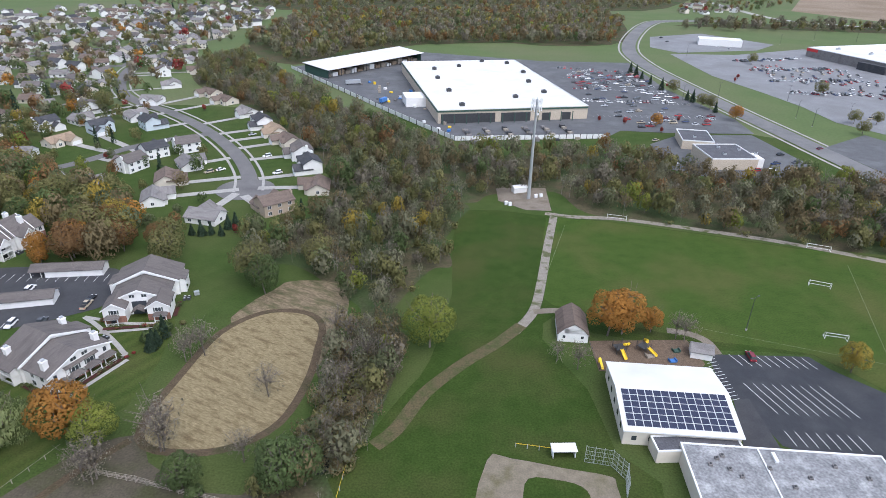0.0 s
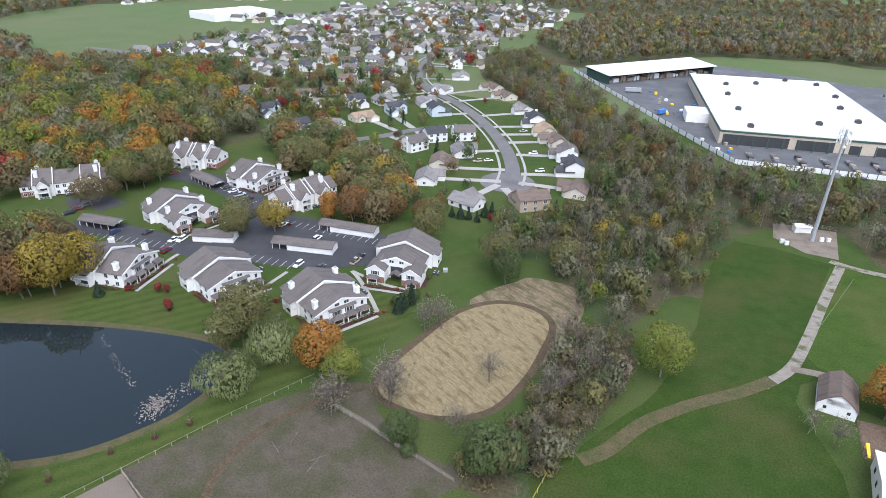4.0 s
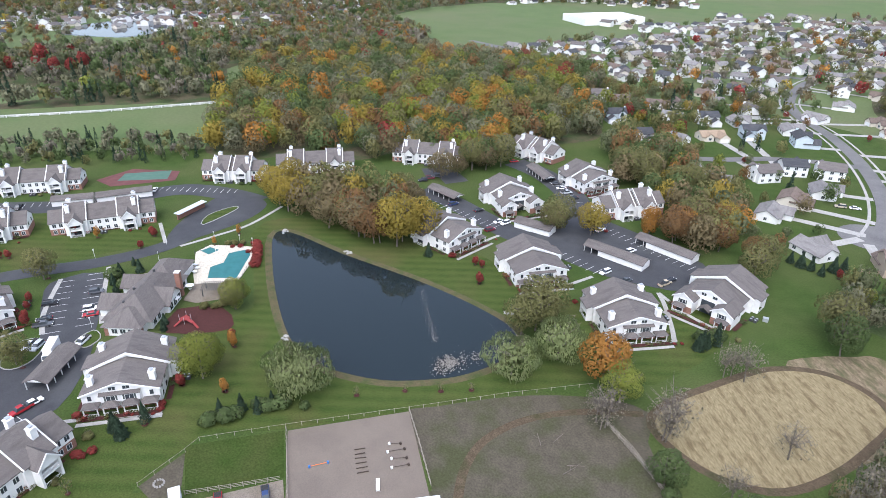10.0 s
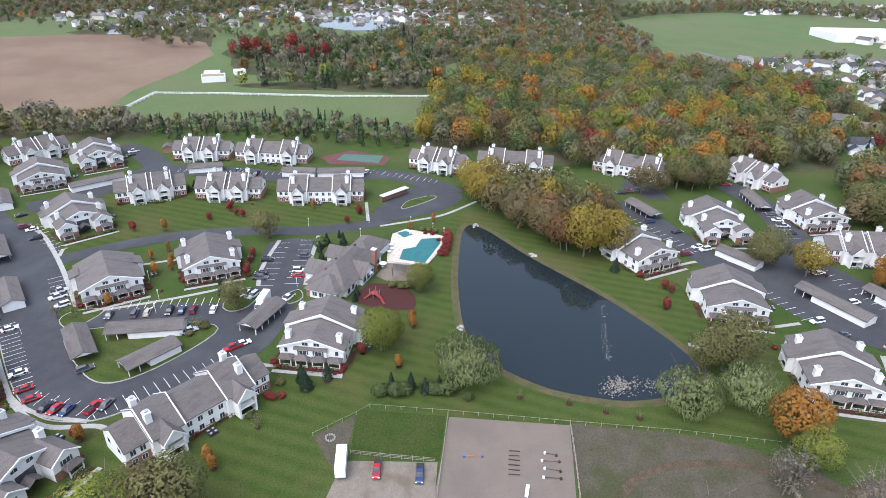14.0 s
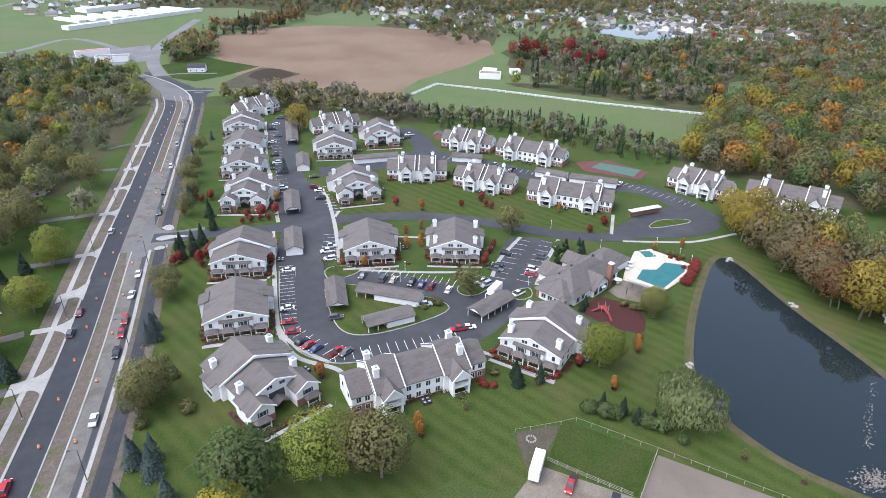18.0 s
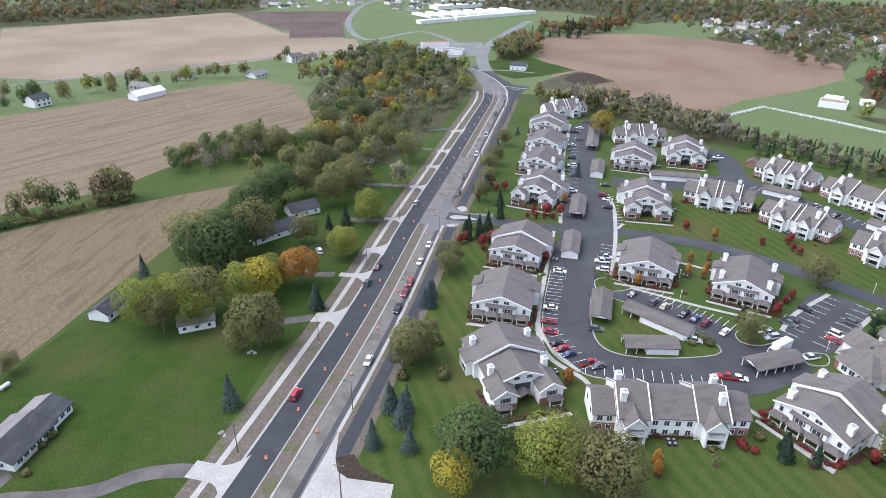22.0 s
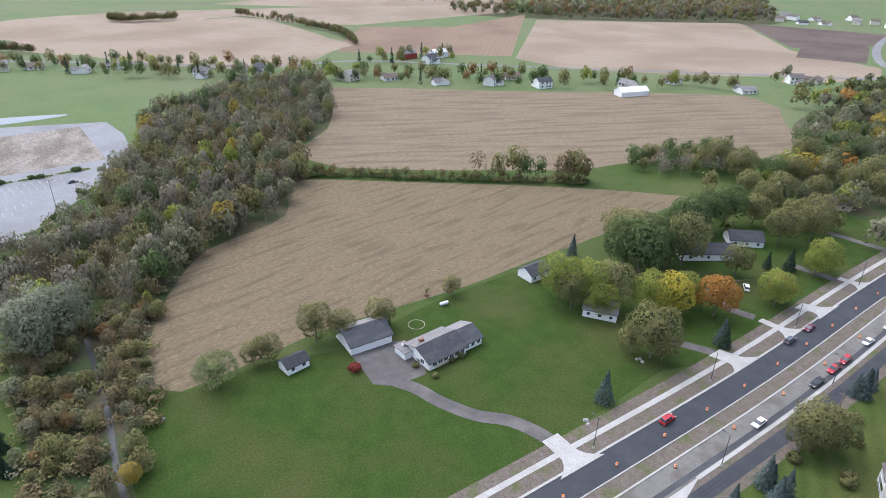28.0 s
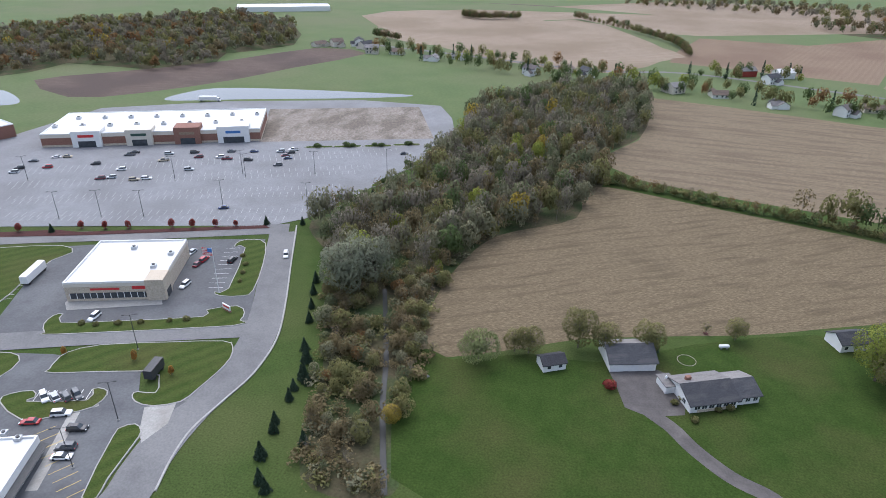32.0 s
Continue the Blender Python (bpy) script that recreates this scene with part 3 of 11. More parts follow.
# fields
sheet("field", [(50.2, -138.3), (53.4, -159.2), (52.9, -192.2), (44.3, -223.3), (16.9, -250.9), (13.9, -290.8), (-34.4, -283.9), (-114.2, -264.8), (-161.2, -247.7), (-165.7, -242.9), (-114.8, -214.9), (-74.2, -195.4), (-47.1, -181.7), (-18.2, -170.7), (5.3, -161.1), (22.7, -150), (39.4, -140.5)], STUBBLE, "tan corn stubble field with harvest rows", n=4)
sheet("field", [(-6.3, -489.7), (-143.9, -461.6), (-323.2, -426.9), (-300.4, -351.5), (-265.4, -280), (-235.1, -293.7), (-157, -293.2), (-135.3, -287.4), (-93.7, -291.6), (-8.4, -307.8), (11.6, -340.1), (-4.9, -376.2), (-11, -445.2)], STUBBLE3, "tan harvested corn field behind the hedgerow", n=2)
sheet("field", [(303.2, -712.8), (243.9, -775.6), (96.6, -916.1), (21.8, -817.1), (-26.9, -700.3), (-24.8, -655.3), (38.3, -595.7), (133.6, -646), (230.8, -645.2)], STUBBLE2, "pale stubble field beyond the farm road", n=2)
sheet("field", [(-33.5, -711.1), (-59.8, -813.2), (-172.4, -807.8), (-307.9, -929.7), (-189, -604.5), (-24.2, -642.6)], BROWNFIELD, "brown harvested field beyond the farm road", n=0)
sheet("field", [(-304.1, -867.3), (-585.6, -821.2), (-504.6, -611.4), (-525.1, -512), (-490.6, -475.3), (-333.6, -498.1), (-220, -540.8), (-189.3, -592.5)], STUBBLE2, "pale stubble field beyond the farm road", n=0)
sheet("field", [(-589.8, -821.1), (-718.3, -710.3), (-649.2, -637.4), (-562.9, -613.9), (-517.5, -628.2)], SOIL, "dark ploughed field", n=0)
sheet("field", [(364, -871.6), (263.3, -969.2), (-42.7, -1034.1), (-290.2, -957.4), (-61.3, -833.2), (8.3, -836.3), (90.3, -927.9), (238, -818.4), (311.4, -734.1)], STUBBLE2, "pale stubble field in the distance", n=0)
sheet("field", [(326.2, -1066.6), (-195, -1099.4), (-271.8, -986.4), (-44.2, -1065.6)], SOIL, "dark ploughed field in the distance", n=0)
sheet("field", [(-672.4, -361), (-789.9, -283.6), (-775.9, -101.6), (-646.4, -49.6), (-506.1, -99.9), (-424.5, -111.3), (-415.9, -150.4), (-434.8, -183.9), (-488.1, -246.7)], BROWNFIELD, "brown harvested field beside the meadow", n=2)

sheet("field", [(-554.8, -655.6), (-614.3, -622.8), (-530.1, -535.1), (-480.4, -573.4)], SOIL, "dark ploughed field in the distance", n=0)
sheet("field", [(-447.6, -537.1), (-505.5, -525.3), (-494.2, -469.2), (-421.9, -461.5), (-384.7, -467.6)], STUBBLE2, "pale stubble field in the distance", n=0)
sheet("field", [(-407, -147.2), (-424, -103), (-491.3, -81), (-480.6, -38.1), (-456.3, 41.9), (-438.7, 110), (-412.7, 105.1), (-347.6, 77.8), (-370.5, 37.7), (-396.7, -29.4), (-404.1, -78.6)], FARGRASS, "wide green meadow inside a white fence", n=0)
sheet("field", [(298.3, -407.5), (295, -457.6), (250, -549.7), (172, -547.6), (92.5, -521.6), (101.2, -447.6), (101.6, -400.7), (123.5, -421.1), (163, -436.1), (232.9, -427.7)], FARGRASS, "green meadow behind the shopping centre", n=3)
sheet("field", [(442.8, -369.8), (410, -415), (355.3, -490.3), (313.4, -581.7), (254.5, -573.1), (285.3, -486.7), (305.6, -425.6), (339.9, -365.6), (377.9, -337.9)], SOIL, "dark ploughed field behind the shopping centre", n=2)
sheet("field", [(375.9, -832.2), (312.8, -935.8), (175.5, -929.5), (-28, -712), (-22.2, -659), (24.9, -568.9), (117.9, -584.6), (235.2, -666)], STUBBLE2, "pale stubble field in the distance", n=2)
sheet("field", [(148.1, -1068.4), (-288, -956.1), (-368.6, -1258.5), (-44.3, -1264.3)], STUBBLE2, "pale stubble field in the distance", n=0)
sheet("field", [(878.4, -713.2), (753.8, -914.1), (612.3, -771.8), (660.2, -669.2), (732.8, -588.8)], FARGRASS, "pale green field in the distance", n=0)
sheet("field", [(-780.1, 441.6), (-860.4, 667.1), (-803.4, 891.8), (-645.2, 879.7), (-549, 567.1), (-621.1, 461), (-614.6, 399)], FARGRASS, "green school playing field in the distance", n=2)
sheet("field", [(-27, 686.4), (-0.2, 716.3), (76.3, 734.7), (167.9, 686.7), (153.2, 620.9), (97.5, 614.5), (-10.9, 625.5)], FARGRASS, "green meadow behind the warehouse store", n=0)
sheet("field", [(785.5, 1463.5), (1263.3, 1926), (1042.9, 1342.4), (684.9, 1017), (607.1, 1155.8)], STUBBLE2, "pale stubble field in the distance", n=0)
sheet("field", [(299.1, 920.3), (600.5, 884.3), (520.4, 758.4), (421.5, 757.4), (251.3, 763.1)], FARGRASS, "green verge beside the arterial road", n=0)

# turf of the school grounds and the apartment lawns
sheet("playing_field", [(13.9, 255.8), (45.9, 251.1), (79.1, 244.9), (142.1, 224.3), (194.3, 202.2), (140.4, 129.7), (123.2, 136.2), (112.5, 151.4), (81.2, 153.3), (48.9, 161.2), (38.1, 170.4), (32.6, 157.7), (41.6, 134.1), (43.7, 111.4), (50.6, 95.1), (-19.9, 93.8), (-17.1, 112), (-7.4, 132.9), (-1.6, 145.5), (5.4, 183.4), (5.9, 222.6)], PITCH, "green sports turf with worn patches beside the gravel track", n=2)
sheet("soccer_field", [(47, 248), (60, 247.5), (80, 244), (142.1, 223.5), (193.6, 202), (140.4, 130.2), (123.4, 136.8), (112.7, 151.9), (84, 158), (60, 166), (44, 175), (36.5, 181), (40, 205)], SOCCER, "lighter green soccer turf beside the gravel track", n=2)
sheet("lawn", [(-125.3, -21.6), (-130.6, 5.3), (-129.5, 11.6), (-117.1, 34.5), (-105.4, 65.3), (-89.3, 111.7), (-78.5, 124.6), (-80.8, 163), (-99.7, 188.4), (-104.3, 165.8), (-116.6, 138.6), (-136.8, 133.7), (-164, 130.4), (-186.5, 119.9), (-217.8, 100.1), (-236.3, 81.3), (-229.6, 64), (-175.6, 46.4), (-169.7, 20.7), (-140.7, -3.8), (-148, -17.9), (-111, -34.6), (-99.2, -1), (-113.9, 5.8)], LAWN, "striped mown lawn sloping round the pond", n=2)
sheet("lawn", [(-127.7, -113.8), (-213.4, -144.8), (-219.3, -126.5), (-216, -99), (-152.8, -73.8), (-135.5, -50.5), (-144.9, -19.6), (-144.4, -3.5), (-139.1, 12), (-129.2, 23.2), (-118.4, 0.5), (-91, -21.9), (-70.7, -90.6)], LAWN, "striped mown lawn beside the apartment houses", n=2)
sheet("lawn", [(-287.9, -98.7), (-301.2, -5.7), (-258.7, 35.6), (-239.5, 31.3), (-244.2, -13.8), (-235.1, -80.8)], LAWN, "mown lawn with young red maples", n=2)
sheet("lawn", [(50.6, -140.1), (39.3, -139.3), (18.1, -149.2), (-1, -151.4), (-27.2, -169.2), (-62.8, -186.8), (-86, -185.6), (-114.8, -164.9), (-120.1, -140.1), (-108, -136.2), (-61.3, -111.1), (-32.3, -96.8), (-9.1, -84.8), (39.6, -93.6)], PITCH, "mown farmhouse lawn", n=2)
sheet("lawn", [(-159.2, -238), (-221, -250.5), (-224.2, -187.2), (-173.6, -162.1), (-106.1, -127.3), (-85.6, -134.5), (-88.8, -168.1)], PITCH, "lawn under the roadside trees", n=2)

# pond
POND_EDGE = [(-222.7, 70.8), (-220.9, 78), (-193.4, 87.1), (-159.2, 101), (-131.7, 108.4), (-117.5, 108), (-110.3, 97.5), (-110.2, 84.8), (-113.4, 75.4), (-120, 64.3), (-128.9, 56.3), (-137.3, 51.8), (-150, 49.6), (-169.6, 52.9), (-196.5, 60.6)]
sheet("pond_bank", offset(smooth(POND_EDGE, 3, True), 2.6, True), FAINT, "worn muddy grass bank round the pond", n=0)
sheet("pond", POND_EDGE, POND, "dark still pond mirroring the trees", category="water")

sheet("pond", [(309.4, -354.7), (311.7, -378.7), (294, -401.2), (228.6, -419.5), (156.7, -431.1), (187.6, -409.8), (259.5, -377.8)], PALEPOND, "pale retention pond behind the shopping centre", category="water")
sheet("pond", [(409.1, -303.9), (437, -336), (409.4, -325.4), (393.7, -311.6)], PALEPOND, "pale retention pond beside the ploughed field", category="water")
sheet("pond", [(-844.9, 53.7), (-868.6, 112), (-960.7, 144.9), (-925.2, 182.6), (-882, 204.7), (-778, 125.6), (-804.5, 76.4)], PALEPOND, "pale lake among the far houses", category="water")

# riding ground
sheet("pasture", [(-104.9, 61.8), (-103.9, 69.8), (-94.3, 92.5), (-80.4, 110.7), (-69.1, 114.2), (-65.3, 105.8), (-49.3, 97.4), (-37.1, 91.8), (-76.1, 43.2), (-81.9, 54.3)], DIRT, "bare trampled horse pasture with thin grass", n=3)
ribbon("pasture_track", [(-72.5, 112.7), (-82.2, 99.4), (-87.4, 86.2), (-87.5, 73.3), (-82.7, 63.6), (-74.8, 55.9)], 2.2, TRACKDIRT, "worn brown horse track", category="path")
OVAL = [(-64.5, 157), (-55, 168.2), (-43.8, 169.3), (-36.7, 163.3), (-35.5, 150), (-35.9, 134.7), (-39.4, 120), (-47.4, 112.4), (-56.6, 110), (-67.8, 111.8), (-70.8, 120.2), (-68.9, 135.9)]
sheet("rough_grass", [(-63.2, 162), (-61.5, 174), (-55.1, 184), (-50.4, 190), (-34.4, 189), (-28.6, 175), (-30.4, 155.8), (-34, 140), (-40, 150)], DRYWEED, "dry mown weeds beside the riding track", n=3)
sheet("riding_track", offset(smooth(OVAL, 3, True), 2.3, True), TRACKDIRT, "worn brown dirt riding track round an oval", n=0, category="path")

sheet("oval_field", OVAL, STRAW, "oval of mown dry straw with rows", category="field")
sheet("riding_arena", [(-116.4, 34.6), (-106.1, 63.1), (-72.7, 49.7), (-82.9, 20.5)], ARENA, "smooth brown sand riding arena", n=0)
sheet("gravel_yard", [(-108.3, 6.9), (-102.5, 28), (-82.6, 21.5), (-90.8, -1.9)], GRAVEL, "pale gravel yard beside the arena", n=0)
sheet("fire_pit_patch", [(-117.9, 0.8), (-122.7, 12), (-110.4, 7.9), (-103.1, 6.1), (-109.3, 3.2)], DIRT, "bare earth corner round a stone fire pit", n=0)
sheet("paddock_grass", [(-124.8, 12.4), (-116.9, 33.8), (-103.1, 28.6), (-110, 8.8)], PITCH, "small fenced grass paddock", n=0)

# school grounds
ribbon("gravel_track", [(50.7, 250.1), (43.2, 219.1), (36.7, 190.3), (31.8, 172.9), (24.4, 160.8)], 3.3, TRAIL, "worn gravel track across the grass", category="path")
ribbon("dirt_track", [(27, 164.8), (18.9, 155.2), (12.1, 148.7), (5.7, 142), (-2.8, 131.2), (-9.2, 118.1), (-14.2, 112)], 4.0, FAINT, "faint brown dirt track", category="path")
ribbon("gravel_track", [(47.5, 253.6), (58.2, 250.4), (80, 248.5), (113.3, 238.4), (143.7, 227.4), (178.6, 210.4)], 3.4, TRAIL, "pale gravel track along the edge of the wood", category="path")
ribbon("gravel_track", [(31.8, 172.9), (39.6, 173.8), (42.3, 173.2)], 3.0, GRAVEL, "short gravel spur to the shed", category="path")
sheet("mast_compound", [(28, 283.4), (52.1, 284.7), (50.7, 256.3), (39.2, 257), (27.8, 267)], GRAVEL, "pale gravel compound at the foot of the mast", n=0)
sheet("playground_mulch", [(46.6, 156.9), (46.5, 142.3), (73.9, 141.8), (78.2, 146.3), (77, 158.4)], PLAYMULCH, "brown wood mulch of the school playground", n=0)
sheet("infield", [(12.6, 108.1), (18.4, 108.7), (30.5, 105.9), (39.8, 103.9), (41.3, 100.8), (38, 84), (9.5, 84)], INFIELD, "bare sandy baseball infield", n=3)
sheet("infield_grass", [(21.6, 102.7), (28, 102.5), (33.4, 100.6), (34.6, 96), (31, 84), (18.2, 84), (19.6, 96)], PITCH, "turf inside the baseball infield", n=3)
sheet("school_lot", [(78.4, 131.2), (79.6, 143), (80.8, 151.6), (82.3, 151.1), (110.5, 150.7), (113.8, 144.7), (128, 129.4), (109.7, 102.4), (85.1, 114.2), (81.8, 131.4)], NEWASPHALT, "dark asphalt school car park", n=0)
sheet("school_walk", [(80, 130.9), (84.4, 131.5), (84.2, 113.2), (74.9, 112.1)], ASPHALT, "asphalt walk beside the school", n=0)
ribbon("gravel_track", [(83.7, 151.1), (82.8, 157.7), (79, 161.5), (72.5, 163.4)], 3.0, GRAVEL, "curved gravel path behind the playground", category="path")
stalls((87.1, 151.2), (108.1, 150.1), 8, 5.2, -1, 2.2)
stalls((87.6, 131.8), (108.3, 130.7), 8, 6.0, 1, -2.2)
stalls((87.6, 131.8), (108.3, 130.7), 8, 6.0, -1, 2.2)
stalls((82.1, 150.5), (81.8, 131.4), 13, 3.2, -1, 1.0)
stalls((88.6, 114.2), (106.4, 112.7), 7, 5.0, 1, -1.0)
g = Geo()
z = LAYER[0] + 0.008
for a, b in (((83.7, 164.7), (136, 146.1)), ((156.4, 209.5), (133.9, 149.2)), ((54.3, 242), (35.5, 184.5))):
    strip_geo(g, [a, b], 0.12, z)
tagged(make("pitch_lines", g, TURFLINE), "faint white lines painted on the turf", "field marking", kind="structure")

# ---------------------------------------------------------------- main road under repair
S = [(90, -40.5), (-35.3, -93.4), (-113.2, -126.9), (-181.7, -159.9), (-247.8, -190), (-330, -228), (-381.5, -252), (-408, -268.5)]
S = smooth(S, 5)
NEAR_S, FAR_S, GAP_S = [p for p in S if p[0] > -186], [p for p in S if p[0] < -262], [p for p in S if -275 < p[0] < -175]
EDGE_NEAR, EDGE_FAR = [p for p in S if -192 < p[0] < -62], [p for p in S if p[0] < -214]
ribbon("road_verge", S, 9.2, VERGE, "bare brown earth verge with tufts of grass beside the new pavement", shift=1.1, n=0)
ribbon("road_verge", S, 26.0, VERGE, "bare earth strip of the road works", shift=-15.6, n=0)
ribbon("pavement", S, 1.55, CONCRETE, "new pale concrete pavement beside the road", n=0, shift=1.7, category="pavement")
ribbon("road", S, 7.0, NEWASPHALT, "freshly laid dark asphalt carriageway", shift=-6.8, n=0)
ribbon("road", GAP_S, 4.4, WORNROAD, "worn asphalt of the median opening", shift=-12.4, n=0)
ribbon("road", S, 6.3, WORNROAD, "worn pale old carriageway with patches", shift=-17.5, n=0)
ribbon("road", S, 1.4, ASPHALT, "dark patched edge of the old carriageway", shift=-19.5, n=0)
ribbon("road", S, 3.5, NEWASPHALT, "new black asphalt lane under construction", shift=-24.5, n=0)
for strip in (NEAR_S, FAR_S):
    ribbon("median", strip, 4.0, VERGE, "bare earth median between the carriageways", shift=-12.4, n=0)
    for sh, w in ((-10.4, 0.32), (-14.45, 0.45)):
        g = Geo()
        bar_geo(g, strip, w, 0, 0.12 + LAYER[0], 0, sh)
        tagged(make("kerb", g, CONCRETE), "new pale concrete kerb of the median", "kerb", kind="structure")
g = Geo()
bar_geo(g, S, 0.6, 0, 0.10 + LAYER[0], 0, -3.1)
tagged(make("kerb", g, CONCRETE), "new pale concrete kerb of the carriageway", "kerb", kind="structure")
for strip in (EDGE_NEAR, EDGE_FAR):
    g = Geo()
    bar_geo(g, strip, 0.95, 0, 0.06 + LAYER[0], 0, -20.9)
    tagged(make("kerb", g, CONCRETE), "pale concrete gutter along the old carriageway", "kerb", kind="structure")
sheet("junction", [(-224, -159.6), (-212, -152.1), (-208, -147), (-207.3, -141), (-214, -131), (-207, -128), (-198.5, -134), (-195.5, -138.5), (-186, -140), (-178, -143), (-190, -150)], STREET, "asphalt junction of the apartment entrance", n=0)
for isl in ([(-199.6, -144.2), (-198.6, -141.3), (-201.6, -137.6), (-204.5, -132.5), (-204.3, -138.2), (-202.7, -142.9)], [(-209.4, -147.4), (-212.8, -145.9), (-210.2, -142.4), (-207.4, -143.4)], [(-192.3, -140.3), (-196.1, -137.4), (-193.6, -136), (-191, -138.4)]):
    sheet("traffic_island", isl, CONCRETE, "pale concrete island at the apartment entrance", n=3, z=LAYER[0] + 0.12)
# tapered bend at the end of the works, with its kerb and the old road behind
BENDKERB = [(-396.6, -238.4), (-406.9, -243.7), (-420, -251.5), (-431.8, -262), (-444, -275), (-455, -288.6), (-468, -308), (-475.3, -322.2)]
sheet("road", [(-398, -238.5)] + BENDKERB[1:] + [(-470, -324.5), (-460, -312.5), (-437.6, -290.2), (-420, -274.4), (-404.2, -262.8)], STREET, "worn asphalt of the tapered road bend", n=0)
sheet("road", BENDKERB + [(-486, -328), (-488.3, -323.5), (-473.4, -299.7), (-455.8, -278.6), (-440.6, -257.6), (-443, -244), (-434, -240.5), (-427, -241), (-401.3, -230.8)], NEWASPHALT, "new black asphalt behind the kerb of the bend", n=0)
for ln in (BENDKERB, [(-431.8, -262), (-432.6, -252), (-435.5, -241.5)], [(-428, -252), (-429.4, -246)]):
    g = Geo()
    bar_geo(g, ln, 1.1, 0, 0.10 + LAYER[0], 0, 0)
    tagged(make("kerb", g, CONCRETE), "new pale concrete kerb of the bend", "kerb", kind="structure")
sheet("road_verge", [(-404.5, -266), (-420, -277), (-438, -293), (-462, -319), (-466, -326), (-452, -316), (-428, -292), (-408, -276)], VERGE, "bare earth beside the bend", n=2)
ribbon("road", [(-474, -306), (-490, -319), (-521.5, -342), (-563, -366), (-632, -396), (-720, -425), (-800, -450)], 11, OLDASPHALT, "worn grey main road in the distance", n=5)
sheet("forecourt", [(-527.4, -436), (-484, -389), (-495, -371.7), (-531, -353), (-560.8, -368), (-606, -397), (-575, -420)], OLDASPHALT, "worn grey forecourt of the filling station", n=0)
sheet("house_lawn", [(-514.4, -330), (-469.5, -294), (-461.5, -270), (-484.1, -258), (-529, -246), (-546.9, -290), (-560.9, -312.6)], PITCH, "bright mown lawn round a white house", n=0)
ribbon("driveway", [(-480, -306), (-488, -290), (-494, -268)], 3.2, OLDASPHALT, "narrow pale driveway of the white house", category="driveway")
ribbon("road", [(-553.3, -376.7), (-622.8, -495.8), (-531.9, -503.6), (-626.3, -625.1), (-799.1, -758.3), (-900.9, -799.3)], 8, OLDASPHALT, "grey road curving in the distance", n=5)
ribbon("road", [(268.1, -621.2), (172.2, -602.4), (37.4, -574.9), (-42.5, -594), (-171.7, -555.6), (-317.2, -516.5), (-486.9, -466.4)], 6, STREET, "narrow grey farm road between the fields", n=4)


def apron(p, inner, throat):
    """A concrete driveway mouth, flared to the road's kerb at p."""
    q = min(range(1, len(S) - 1), key=lambda i: dist(S[i], p))
    a = math.atan2(S[q + 1][1] - S[q - 1][1], S[q + 1][0] - S[q - 1][0])
    v = (math.cos(a), math.sin(a))
    rim = []
    for f in (0.0, 0.06, 0.14, 0.25, 0.38, 0.5, 1.0):
        c, w = mid(p, inner, f), throat / 2 + 4.6 * max(0.0, 1 - f / 0.48) ** 2.2
        rim.append([(c[0] + v[0] * w * s, c[1] + v[1] * w * s) for s in (1, -1)])
    sheet("driveway_apron", [r[0] for r in rim] + [r[1] for r in reversed(rim)], CONCRETE, "flared pale concrete driveway mouth", n=0, z=LAYER[0] + 0.11)


for p, inner, throat in (((-54.2, -96.8), (-49.7, -107), 5.2), ((-116, -124.6), (-109.6, -131.6), 5.5), ((-139.9, -135.6), (-134.4, -145), 2.8), ((-160.2, -145.2), (-152.6, -150.6), 5.5), ((-185.4, -157.8), (-180.4, -164.6), 3.0),
                         ((-220.2, -173.6), (-216.2, -180), 3.4), ((-247.6, -186), (-243.6, -191.8), 3.4), ((-271.8, -197.6), (-268, -203), 4.0), ((-309.8, -214), (-303.4, -219.6), 4.0)):
    apron(p, inner, throat)
sheet("driveway_apron", [(-79.5, -89.6), (-72.1, -83.5), (-69.7, -80.5), (-69.4, -77), (-74.4, -67.6), (-64.9, -61.8), (-50, -76.6), (-58.6, -80.9), (-72.2, -86.4)], CONCRETE, "wide new pale concrete driveway mouth", n=0)
sheet("road_verge", [(-72.1, -83.5), (-75.6, -80.8), (-73.8, -76.9), (-74.7, -67.8), (-69.4, -77), (-69.5, -80.2)], DARKSOIL, "dark bare soil beside the new driveway", n=0)

# farmhouse drive and roadside drives
ribbon("driveway", [(-14, -135.6), (-16.3, -133.8), (-21, -130.1), (-26, -124.2), (-33.6, -117.9), (-41.5, -114.5), (-47.2, -109.4), (-50.1, -105.1)], 4.2, DRIVE, "curving grey asphalt driveway", n=6, category="driveway")
sheet("driveway_court", [(-4.3, -148.3), (-17, -153.4), (-21.5, -151.5), (-24.4, -143), (-24.2, -136.2), (-19.4, -134.2), (-13.4, -133), (-9.3, -134.3), (-6.6, -142.3)], DRIVE, "grey asphalt court before the garage", n=0, category="driveway")
for ln in ([(-109.8, -131.6), (-101.5, -137.9), (-95.9, -141.2)], [(-133.6, -146.6), (-127.6, -155.3), (-130.3, -168.2)], [(-179, -163.2), (-169.3, -178.1)], [(-216.3, -182.1), (-205.2, -199.8)], [(-268.3, -206.5), (-261.7, -223.8)], [(-308.5, -223.3), (-296.3, -231.2)]):
    ribbon("driveway", ln, 3.6, DRIVE, "narrow grey driveway to a roadside house", category="driveway")

